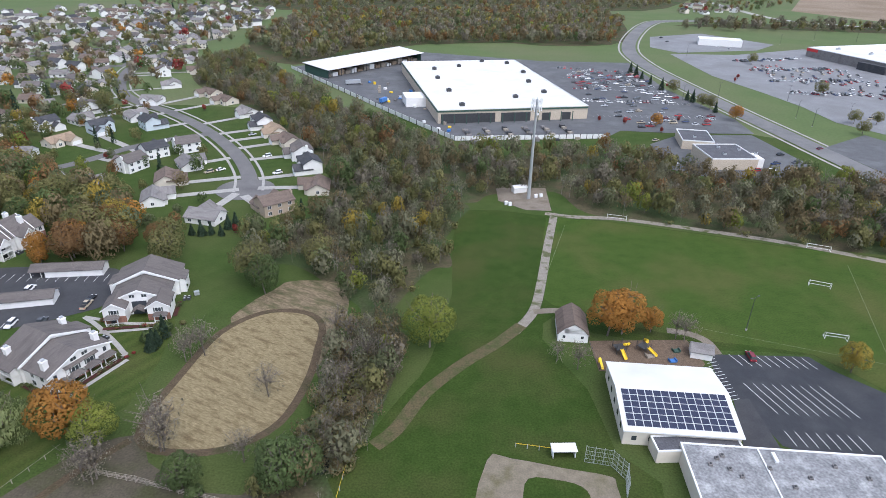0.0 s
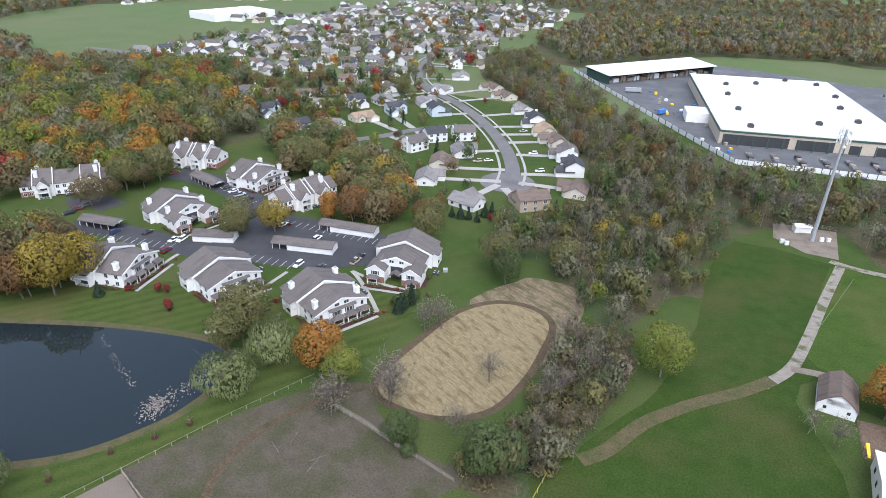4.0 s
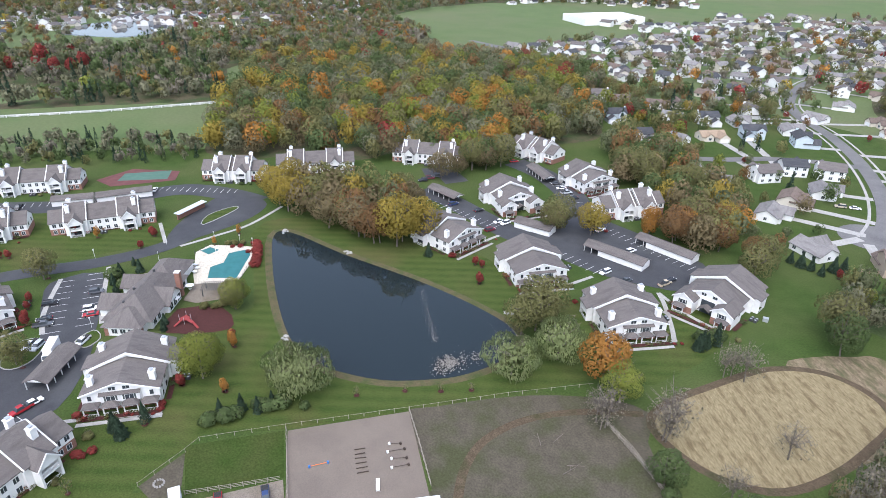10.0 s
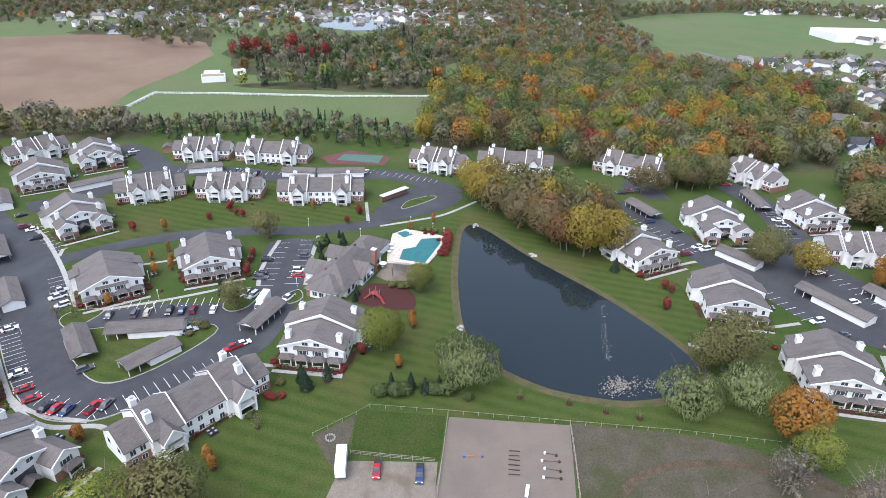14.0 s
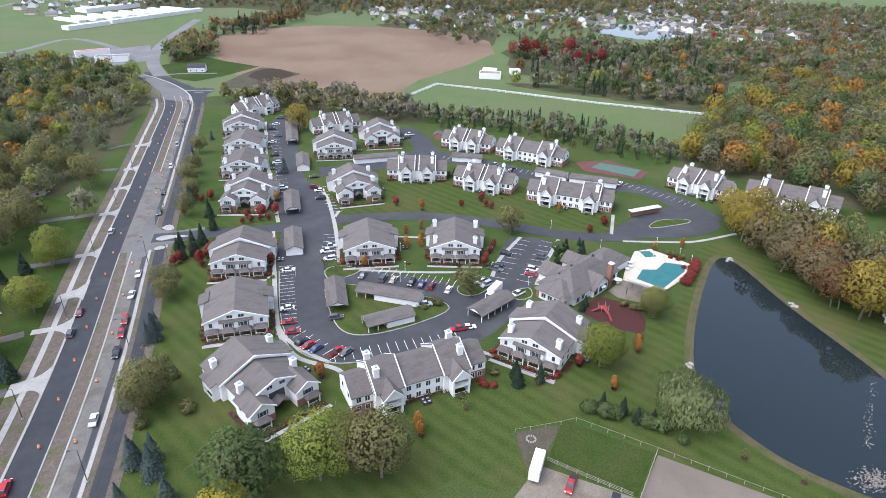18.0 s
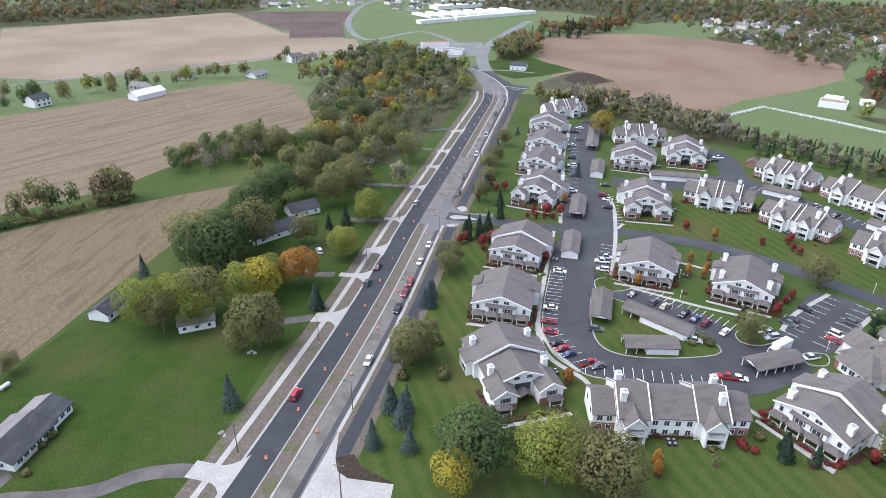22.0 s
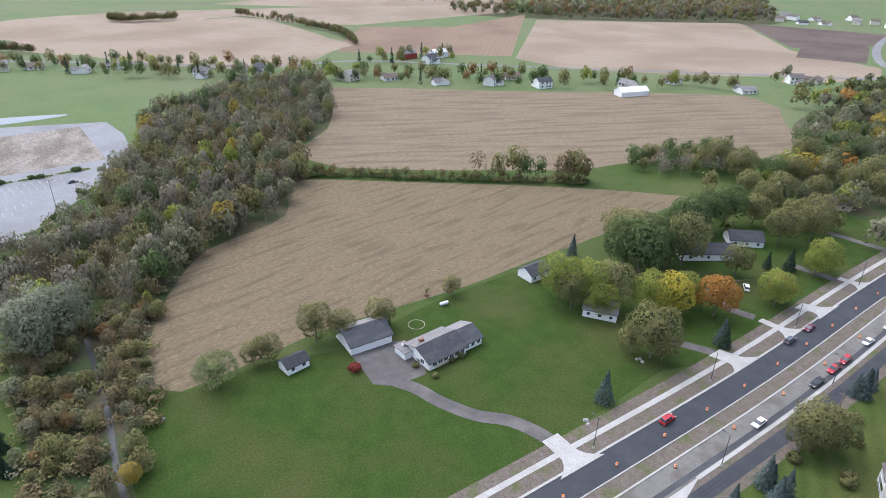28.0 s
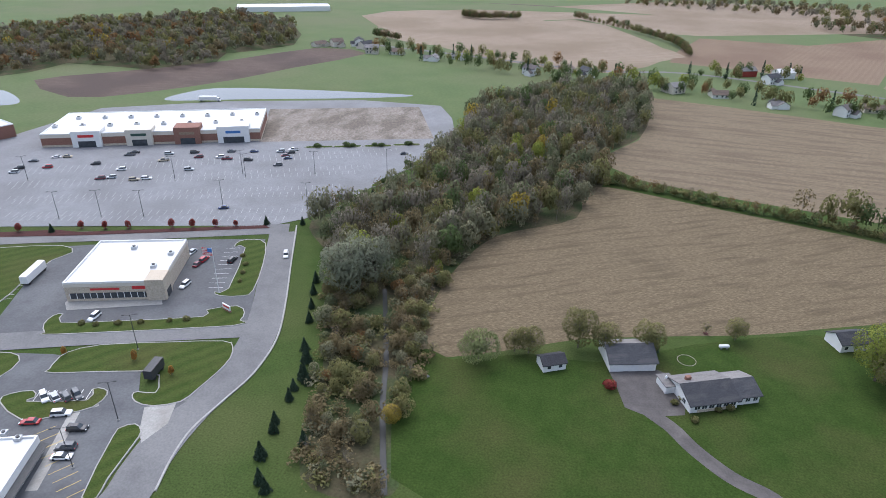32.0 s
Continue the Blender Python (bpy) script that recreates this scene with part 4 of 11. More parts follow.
# ---------------------------------------------------------------- apartment streets
ribbon("street", [(-200, -145.8), (-210, -121.7), (-220.5, -95.9), (-231.2, -79.5), (-239.8, -54.3), (-241.8, -32.5), (-239.3, -10.9), (-234.8, 9.6), (-235.3, 31.1), (-244.6, 50.7)], 8.0, ASPHALT, "dark asphalt street through the apartment grounds", n=5)
sheet("parking_court", [(-359.7, -166.2), (-385.4, -163.6), (-392.1, -153.2), (-354, -143.2), (-307.4, -126.6), (-271.8, -108.6), (-257, -93.8), (-228.1, -79.5), (-221.3, -100.8), (-257.2, -116.7), (-303.2, -139.2)], ASPHALT, "dark asphalt parking court between the apartment houses", n=2)
sheet("parking_court", [(-218.2, -99.4), (-224.3, -80.2), (-203, -71.8), (-189.4, -72.4), (-182.2, -67.2), (-190.3, -58.1), (-188.3, -31.6), (-184.6, -20.1), (-189.2, -12.9), (-198.5, -12.1), (-222.8, -8.9), (-228.6, -3.3), (-226, 9.4), (-201.9, 5.5), (-186.7, 1.6), (-175, -1.2), (-160.1, -7.7), (-152.2, -15.9), (-142.2, -35.6), (-136.5, -50.9), (-139.7, -62.6), (-151.4, -72.8), (-179.9, -85.7)], ASPHALT, "dark asphalt parking court curving round a green island", n=2)
ribbon("street", [(-285.2, -106.9), (-294, -88.4), (-310.8, -71.5), (-324.8, -58.9), (-315.8, -35.9), (-310.1, -17.7), (-298.3, 5.3), (-294.6, 34), (-291.5, 53.6), (-276.3, 68.1), (-259.3, 77.1)], 13.0, ASPHALT, "dark asphalt parking street behind the apartment houses", n=4)
ribbon("street", [(-367.8, -83.5), (-353.6, -70.8), (-322.4, -56.9)], 13.0, ASPHALT, "short dark asphalt parking court", n=4)
sheet("parking_court", [(-236.3, 34.3), (-251.3, 39.6), (-268.1, 55.6), (-275.8, 70.2), (-258.7, 80.1), (-247.8, 73.9), (-239.9, 58.4)], ASPHALT, "dark asphalt turning loop", n=3)
ISLAND = [(-177.1, -67.4), (-179.7, -61.7), (-177.3, -35.2), (-171, -23.5), (-159.6, -33), (-151.7, -45.3), (-152.3, -53.7), (-162, -60.9)]
sheet("island_lawn", ISLAND, LAWN, "grass island in the parking court", n=4, z=LAYER[0] + 0.12)
kerb(ISLAND, closed=True, n=4)
for isl in ([(-187.1, -71.1), (-181.5, -66.9), (-185.9, -61), (-190.8, -59.3), (-191.7, -67.9)], [(-185, -22.6), (-193.8, -16.5), (-189.8, -11.1), (-181.6, -14.8), (-180, -20.3)], [(-247.5, 50), (-256, 54.2), (-259.5, 65.5), (-256, 66.6)], [(-185, -3.9), (-188.6, 1.5), (-183.3, 2.7), (-180.2, -1.7)]):
    sheet("island_lawn", isl, LAWN, "small kerbed grass island", n=3, z=LAYER[0] + 0.12)
    kerb(isl, closed=True, n=3)
kerb([(-183.9, -87), (-162.2, -77.9), (-148.7, -70.8), (-139.7, -62.6), (-136.5, -50.9), (-140.3, -40.2)])
ribbon("footpath", [(-183.5, -88.6), (-161.8, -79.2), (-147.4, -71.8), (-137.4, -62.7), (-134.2, -50.1), (-131.2, -47)], 1.6, CONCRETE, "pale concrete footpath round the parking court", category="path")
ribbon("footpath", [(-365.4, -169.9), (-311.2, -146.8), (-262.8, -123.6), (-223.5, -103.5)], 1.6, CONCRETE, "pale concrete footpath beside the parking court", category="path")
ribbon("footpath", [(-263, -98.8), (-250.7, -91), (-222.5, -78.5), (-194.5, -68)], 1.6, CONCRETE, "pale concrete footpath beside the parking court", category="path")
ribbon("footpath", [(-228.6, -3.3), (-208, -10), (-194.5, -11.6)], 1.5, CONCRETE, "pale concrete footpath between the lawns", category="path")
ribbon("footpath", [(-229.3, 11.9), (-208.9, 7.2), (-191.3, 4.1)], 1.5, CONCRETE, "pale concrete footpath before the clubhouse", category="path")
ribbon("footpath", [(-232.6, 37.3), (-234.9, 53.3), (-238, 66.5), (-248.7, 84.2)], 1.5, CONCRETE, "winding pale footpath toward the pond", category="path")
for ln in ([(-262.7, -119.1), (-258.1, -125.9)], [(-178.8, -89.2), (-180.4, -87)], [(-137.1, -90.9), (-147.3, -72.3)], [(-239.8, -82.4), (-233.4, -82.3)], [(-189.9, -65.1), (-192.2, -40.6), (-195.8, -20.8)], [(-151, -16), (-147.6, -6.2), (-139.6, 10.5)], [(-219.6, -52.2), (-221, -39.3)], [(-258.7, 35.6), (-238.6, 33.3)]):
    ribbon("footpath", ln, 1.4, CONCRETE, "narrow concrete footpath to the house doors", category="path")
# parking bays of the south courts
stalls((-187.2, -88.4), (-152.8, -73.6), 16, 5.0, 1)
stalls((-147.9, -70.1), (-137.5, -53), 6, 5.0, 1)
stalls((-137, -51), (-153.4, -17.8), 14, 5.0, 1)
stalls((-189.8, -56.9), (-184.4, -22), 14, 5.0, 1)
stalls((-226.3, -4.2), (-194.5, -11.6), 8, 5.0, 1)
stalls((-225.6, 9.8), (-192.7, 2.1), 8, 5.0, -1)
stalls((-359.9, -165.5), (-250.3, -114.6), 22, 5.0, 1)
stalls((-217.3, -76.8), (-196.5, -69.1), 7, 5.0, -1)
stalls((-263.7, -101.4), (-237.5, -85.3), 9, 5.0, 1)
stalls((-299.6, 38.1), (-274.9, 71.2), 13, 5.0, 1)
stalls((-317.9, -49.8), (-292.9, 28.8), 26, 5.0, 1)
# north court
ribbon("street", [(-240.4, 209.5), (-218.8, 210.2), (-193.4, 203.4), (-173.7, 190.3), (-161.4, 173.6), (-159.6, 161.5)], 14.0, ASPHALT, "dark asphalt parking street of the north court", n=4)
ribbon("street", [(-154.8, 173.1), (-159.6, 158.3), (-172.8, 152.8), (-194.9, 151.6), (-215.4, 150.6), (-232.7, 147.5)], 12.0, ASPHALT, "dark asphalt parking street of the north court", n=4)
sheet("parking_court", [(-170.6, 166.5), (-165.9, 178.6), (-160.6, 194.8), (-115.1, 196.5), (-108.5, 187.8), (-105.9, 173.6), (-113.7, 166.6), (-122.6, 161.1), (-132.5, 156.9), (-154.5, 153), (-168.5, 154.8)], ASPHALT, "dark asphalt parking court of the north houses", n=2)
ribbon("street", [(-252.1, 160), (-246.8, 168.7), (-231.8, 166.6)], 12.0, ASPHALT, "dark asphalt end of the north court", n=3)
stalls((-160.2, 190.4), (-115, 192.1), 14, 5.0, -1)
stalls((-157.9, 153.4), (-131.7, 155.9), 8, 5.0, 1)
stalls((-231.2, 216.6), (-181.6, 200.9), 12, 5.0, -1)
stalls((-219.9, 139.7), (-181.1, 148.5), 12, 5.0, 1)
ribbon("footpath", [(-110.1, 165.1), (-102.7, 159.5), (-90.5, 147.9), (-89.6, 144.1), (-97.5, 126.7)], 1.5, CONCRETE, "pale concrete footpath round the house", category="path")
ribbon("footpath", [(-110.1, 165.1), (-96.1, 162), (-86.1, 162.3)], 1.4, CONCRETE, "pale concrete footpath to the house doors", category="path")
ribbon("footpath", [(-168.5, 121.2), (-173.4, 138.7), (-174.6, 147)], 1.4, CONCRETE, "pale concrete footpath along the porches", category="path")
ribbon("footpath", [(-130.8, 139.4), (-130.3, 154.2)], 1.4, CONCRETE, "pale concrete footpath to the parking court", category="path")

for ln in ([(-344.4, -160.2), (-309.5, -145.6), (-277.7, -129.9), (-249.8, -116.1), (-228.4, -105.9)], [(-215, -102.1), (-183.5, -88.6), (-157, -77), (-147.6, -71.1), (-141.3, -63.3), (-136.5, -52.6)]):
    ribbon("footpath", ln, 1.3, CONCRETE, "pale concrete footpath along the parking court", category="path")
# pool, courts and play patch
sheet("pool_deck", [(-207.1, 35.6), (-224.2, 40.9), (-227.6, 47.2), (-220.6, 56.7), (-216.3, 61.6), (-203.3, 54.2), (-194.1, 47), (-200.6, 34.3)], DECK, "cream concrete pool deck", n=0)
sheet("swimming_pool", [(-202.2, 39.2), (-209.8, 42.2), (-210.6, 47.3), (-217, 51.1), (-216.3, 58.3), (-211.3, 57.4), (-197, 47.7)], POOLCOVER, "swimming pool with a teal winter cover", n=0, category="pool")
sheet("spa_pool", [(-224.6, 42.8), (-225.6, 46.7), (-221.5, 49), (-219.8, 44.5)], POOLCOVER, "small wading pool with a teal cover", n=0, category="pool")
sheet("patio", [(-191.7, 28.4), (-200.6, 34.3), (-193.7, 46.9), (-185.1, 42), (-187.7, 31.6)], GRAVEL, "grey-brown paved patio beside the pool", n=0)
sheet("play_patch", [(-175.4, 19.5), (-187.3, 25.7), (-180.4, 37.9), (-169.1, 38), (-167.7, 33)], MULCH, "dark red mulch of the small playground", n=2)
sheet("tennis_court", [(-325.4, 20.9), (-333, 38.6), (-317.7, 57.7), (-305.9, 52.6), (-313, 25.4)], COURTRED, "maroon surround of the tennis court", n=0)
sheet("tennis_court_surface", [(-319.3, 29.2), (-327.9, 34.2), (-320.8, 54.6), (-309.6, 49.9)], COURTGREEN, "green hard court", n=0)

# ---------------------------------------------------------------- subdivision streets
MAINST = [(-88.6, 272.4), (-95, 295.9), (-112.7, 330.5), (-141.1, 370.2), (-175.4, 406.6), (-211.4, 435.9), (-241.1, 476.6), (-265.7, 545.8), (-265.2, 600.2), (-256.5, 651)]
ribbon("street", MAINST, 7.6, STREET, "pale grey residential street", n=6)
SIDEST = [(-135.3, 362.4), (-153.4, 351.1), (-170.9, 332.6), (-184.4, 308.8), (-198.9, 294.5), (-220, 292.2)]
ribbon("street", SIDEST, 7.0, STREET, "pale grey residential side street", n=5)
c = (-90.6, 275.3)
sheet("street_end", [(c[0] + 13.5 * math.cos(a * math.pi / 8), c[1] + 13.5 * math.sin(a * math.pi / 8)) for a in range(16)], STREET, "round end of the residential street", n=2)
for side in (6.5, -6.5):
    ribbon("footpath", offset(smooth(MAINST, 6), side), 1.3, CONCRETE, "pale concrete footpath beside the street", n=0, category="path")
for ln in ([(-274.5, 558.7), (-275.2, 585.9), (-249.6, 644.2)], [(-436.6, 570.2), (-362.8, 628.9), (-282.8, 661.1), (-240, 729.5)], [(-501.6, 681), (-410.2, 713.1), (-330.5, 773.3)], [(-547.6, 425.7), (-457.8, 439), (-405.2, 470.2)], [(-499.3, 559.1), (-396.3, 533.2), (-274.5, 558.7)], [(-580.1, 429.4), (-461.4, 443.6), (-403.2, 493.8), (-312.4, 506.1), (-263.8, 519.6)], [(-509.4, 572.6), (-400.2, 587.8), (-320.2, 633.2), (-276.9, 769.1)]):
    ribbon("street", ln, 8.0, STREET, "pale grey street among the far houses", n=4)

# ---------------------------------------------------------------- warehouse store and arterial road
sheet("store_yard", [(-132.4, 569.2), (-26, 662.1), (98.8, 623.4), (182.6, 624.3), (182.7, 507.4), (201.3, 420.4), (199.3, 385.5), (143.2, 384), (114.7, 387), (101.5, 370.2), (9.3, 359.3), (-29.6, 415.3)], MIDLOT, "grey asphalt yard and car park of the warehouse store", n=0)
ARTERY = [(242.5, 266.9), (231.7, 304.7), (226.9, 331), (220.3, 380.9), (211.7, 445.4), (201.7, 536.8), (196.3, 614.3), (202.9, 698.2), (236.2, 805.2), (288.5, 924.5), (330.6, 969.1), (438.3, 987.8)]
ribbon("road", ARTERY, 15.0, OLDASPHALT, "wide grey arterial road", n=6)
ribbon("footpath", offset(smooth(ARTERY, 6), 10.5), 1.8, CONCRETE, "pale concrete footpath beside the arterial road", n=0, category="path")
ribbon("footpath", offset(smooth(ARTERY, 6), -10.5), 1.8, CONCRETE, "pale concrete footpath beside the arterial road", n=0, category="path")
sheet("car_park", [(241.7, 682.1), (311.4, 683.9), (408.5, 732.1), (557.4, 690), (326.5, 379.8), (286.2, 389.2), (269.2, 417), (268.1, 459.9), (259.2, 504.5), (243.1, 569.1)], LOT, "wide pale asphalt car park", n=0)
sheet("car_park", [(256.7, 803.6), (334.4, 844.1), (390.3, 761.3), (350.4, 717.2), (253.5, 690.5), (233.3, 724.5)], LOT, "pale asphalt car park of a small shop", n=0)
sheet("car_park", [(125.2, 359.3), (148.8, 379.5), (196.3, 382.8), (204.5, 318.6), (182.6, 305.3), (142.8, 301.4), (122.8, 315.6)], MIDLOT, "grey asphalt car park round a small shop", n=0)
sheet("car_park", [(230, 359.7), (271, 388.1), (293.1, 335), (260, 290.4), (237.9, 313.5)], MIDLOT, "grey asphalt car park beside the arterial road", n=0)
ribbon("road", [(516.5, 1337.5), (511.5, 1095.6), (531.4, 1004), (594, 963), (714.9, 901.6)], 14.0, CONCRETE, "pale concrete highway in the distance", n=4)
for k in range(5):
    stalls(mid((106.8, 587.8), (104.7, 395.2), k / 4.6), mid((173.4, 574.2), (188, 397.4), k / 4.6), 22, 5.0, 1)
for k in range(4):
    stalls(mid((294.3, 643.2), (277.5, 478), k / 3.6), mid((375.7, 668.4), (366.5, 468.1), k / 3.6), 40, 5.0, 1)

# ---------------------------------------------------------------- shopping centre
sheet("car_park", [(252.4, -142.7), (235.3, -163.7), (134.6, -200.7), (124.9, -211.2), (116.5, -237.7), (108.4, -273), (97, -316.7), (101.2, -352.6), (111.7, -381.9), (128.1, -409.3), (185, -403.8), (270.3, -366.7), (334.2, -322.3), (335.3, -263.6), (331.1, -199.6)], LOT, "vast pale asphalt car park of the shopping centre", n=0)
sheet("demolished_pad", [(231.3, -359.4), (140.9, -401), (109.1, -336.4), (199.7, -295.3)], RUBBLE, "rough brown broken-concrete pad beside the shops", n=0)
for k in range(8):
    stalls(mid((288.5, -215.3), (235.8, -169.2), k / 7), mid((123.9, -312.9), (132.6, -206.1), k / 7), 62 - 4 * k, 5.0, 1 if k % 2 else -1, material=FADEDPAINT, width=0.2)
ribbon("street", [(247.8, -139.4), (225.1, -154.9), (175.9, -177.1), (126.4, -200.7)], 9.0, OLDASPHALT, "grey access road along the car park", n=4)
sheet("car_park", [(177, -102.8), (178.3, -115), (201, -156.8), (158.5, -178.4), (130.1, -189), (103.3, -135.8), (157.3, -112)], MIDLOT, "grey asphalt car park round the pharmacy", n=0)
ACCESS = [(93, -59), (91.6, -70), (93.6, -78.5), (95.2, -88.8), (95.4, -101), (94.2, -110), (94.4, -119), (97.6, -133), (103.6, -148), (112, -165.5), (126.8, -197)]
ribbon("street", ACCESS, 10.6, OLDASPHALT, "wide grey access road curving past the lawns", n=6)
ribbon("street", [(179.9, -98.3), (166.3, -104.7), (138.1, -117.9), (100.5, -134.5)], 9.0, OLDASPHALT, "grey access road before the pharmacy", n=4)
kerb([(124.9, -204.1), (110.2, -173.6), (98.5, -149.5), (91.3, -132.1), (88.8, -116.1), (90, -103.5), (91.1, -92.4), (89.6, -83.3), (86.6, -74)], n=5, width=0.5)
sheet("car_park", [(165.3, -90.2), (161.7, -100.8), (146.8, -105), (118.8, -107.2), (111.3, -97.5), (98.7, -100.2), (102.7, -86.5), (97.5, -65.7), (100.7, -56.1), (122.7, -48.8)], MIDLOT, "grey asphalt car park of the drive-in restaurant", n=0)
sheet("driveway_apron", [(107.3, -95), (100.8, -99), (97.8, -92), (99.4, -84.7), (102.4, -87.4)], CONCRETE, "pale concrete driveway mouth", n=0)
for isl in ([(142.3, -99.3), (143.6, -102.8), (143.7, -106.9), (137.4, -112.8), (119.9, -120.2), (105.4, -125.7), (101.2, -124.3), (98.7, -119.4), (98.3, -112.9), (99, -105.2), (100, -99.7), (105.7, -96), (110.9, -96), (113.5, -97.9), (112.9, -99.3), (108.4, -100.4), (110.7, -104.6), (116.5, -107.2), (139.9, -98.3)],
            [(161.8, -115.8), (162.9, -120.3), (160.9, -122), (157.7, -118.1), (143.4, -123.7), (118.9, -134.8), (120.3, -138.4), (112.5, -143.6), (108.1, -140.9), (107, -136.8), (107.7, -133.3), (153.9, -112.8), (157.8, -112.4)],
            [(137.5, -179.2), (138.3, -184.1), (134, -187.1), (128, -185.6), (119.7, -170.3), (113.2, -153.8), (114.3, -149.5), (121.3, -147.1), (124.6, -148.6), (121.5, -152), (133.2, -179.8)],
            [(230.1, -140.8), (218.8, -149.6), (198.8, -158.6), (190.9, -155.5), (192.9, -148.3), (189.6, -133.1), (185.6, -121.2), (191.3, -110.5)],
            [(107.1, -84), (107.5, -87.3), (105.1, -89.3), (102, -87.7), (100.7, -83.3), (98.7, -73.3), (97.1, -68.6), (100.1, -67.6)],
            [(143.4, -85.1), (143.3, -88.3), (138.8, -91), (136.3, -89.1), (136.9, -87.3), (122.8, -92.5), (124.8, -96.5), (122, -97.4), (119.7, -95.9), (119.5, -90.9), (124.7, -86.3), (132.2, -81.7)],
            [(166.5, -97.8), (158.5, -101.6), (153.1, -99.6), (152.1, -92.6), (157.4, -90.3)]):
    sheet("island_lawn", isl, LAWN, "kerbed grass island of the shopping centre", n=2, z=LAYER[0] + 0.12)
    kerb(isl, closed=True, n=2)
sheet("planting_strip", [(241.5, -154.3), (212, -168.6), (202.1, -170), (171, -184.3), (136.8, -199.9), (133.6, -198.2), (169, -181.7), (199.7, -167.6), (238.3, -151.8)], MULCH, "mulched planting strip along the car park", n=0, z=LAYER[0] + 0.12)
ribbon("footpath", [(119.4, -92.6), (122.6, -88.6), (116.6, -76.1), (111.8, -65.6)], 2.6, CONCRETE, "pale concrete walk beside the restaurant", n=0, category="path")
sheet("forecourt", [(165.6, -127.4), (166.4, -131.5), (139.6, -140.8), (135.6, -136.7), (161.7, -124.1)], CONCRETE, "pale concrete apron before the pharmacy", n=0)
stalls((157.7, -118.1), (118.9, -134.8), 14, 5.2, -1, 1.2)
stalls((135, -179.1), (123.7, -152.1), 9, 5.2, -1)
stalls((192.4, -141.3), (183.7, -123.7), 7, 5.0, -1)
stalls((122.8, -82.8), (98.4, -68.2), 9, 5.2, -1, material=YELLOWPAINT, label="yellow painted parking bay lines")
stalls((135.2, -86.9), (121.1, -92.6), 7, 5.0, 1)
sheet("creek", [(-25.5, 144.8), (-23.6, 132.5), (-25, 123.6), (-26, 115.6), (-26.6, 104), (-24.2, 104), (-22.2, 113.7), (-20.6, 125.8), (-21.9, 139.7)], CREEK, "narrow dark creek in the wood", n=3, category="water")

sheet("bare_ground", [(-462, -246), (-494.8, -246.5), (-526, -242.1), (-522.7, -225.1), (-507.6, -199.7), (-480.7, -208.5), (-452, -217.4), (-447, -236)], DIRT, "bare earth beside the field", n=0)
sheet("soil_heap", [(-489, -238), (-512, -240), (-524, -232), (-516, -216), (-503, -204), (-484, -210), (-472, -219), (-480, -227)], DARKSOIL, "dark turned soil beside the field", n=2)
# planted islands at the edge of the wide car park
EDGEISLES = [(110.9, -262.2), (116.8, -235.5), (105.3, -289.2), (103.5, -319.5), (163.5, -299.1), (149.1, -305.6), (133.9, -312.4), (119.5, -320)]
for p in EDGEISLES:
    d = heading((116.8, -235.5), (110.9, -262.2)) if p in EDGEISLES[:4] else heading((163.5, -299.1), (119.5, -320))
    c, q = math.cos(radians(d)), math.sin(radians(d))
    ring = [(p[0] + c * u - q * v, p[1] + q * u + c * v) for u, v in ((-7, -1.6), (6, -1.6), (7, 0), (6, 1.6), (-7, 1.6))]
    sheet("island_lawn", ring, LAWN, "kerbed planting island at the car park's edge", n=2, z=LAYER[0] + 0.12)
    kerb(ring, closed=True, n=2)

SOUTHCREEK = smooth([(71.8, -169), (66.4, -156.2), (61.6, -144.8), (56.3, -132.1), (51, -116.7), (45, -102.1), (39.1, -88.4)], 5)
ribbon("creek", SOUTHCREEK, 1.5, CREEK, "narrow dark creek between the thickets", n=0, category="water")

LAKE = smooth([(-837.5, 63.1), (-898.5, 83.1), (-920.5, 119.3), (-980, 185.4), (-935.8, 194.5), (-846.2, 159.1), (-782.5, 126.3), (-792.1, 88.1)], 4, True)
sheet("lake", LAKE, PALEPOND, "pale distant lake among the trees", n=0, category="lake")


g = Geo()
for line, count, wide in ((smooth([(-155.1, 98.2), (-142.7, 91.9), (-134.1, 88), (-128.3, 85.4)], 12), 90, 0.7), (smooth([(-114.2, 78.4), (-117.5, 81.5), (-118.5, 83.6), (-114.4, 82.9)], 12), 420, 1.4), (smooth([(-115.7, 85.6), (-116.3, 90.7), (-113.2, 91.4)], 12), 110, 1.8)):
    for _ in range(count):
        q = rng.choice(line)
        x, y, w = q[0] + rng.gauss(0, wide), q[1] + rng.gauss(0, wide), rng.uniform(0.06, 0.26)
        if inside(POND_EDGE, np.array([x]), np.array([y]))[0]:
            g.face([(x + w * rng.uniform(0.5, 1.2) * math.cos(k * math.pi / 3), y + w * rng.uniform(0.5, 1.2) * math.sin(k * math.pi / 3), LAYER[0] + 0.01) for k in range(6)])
tagged(make("pond_weed", g, WEED), "pinkish floating weed and leaves on the pond", "water plants", kind="stuff")

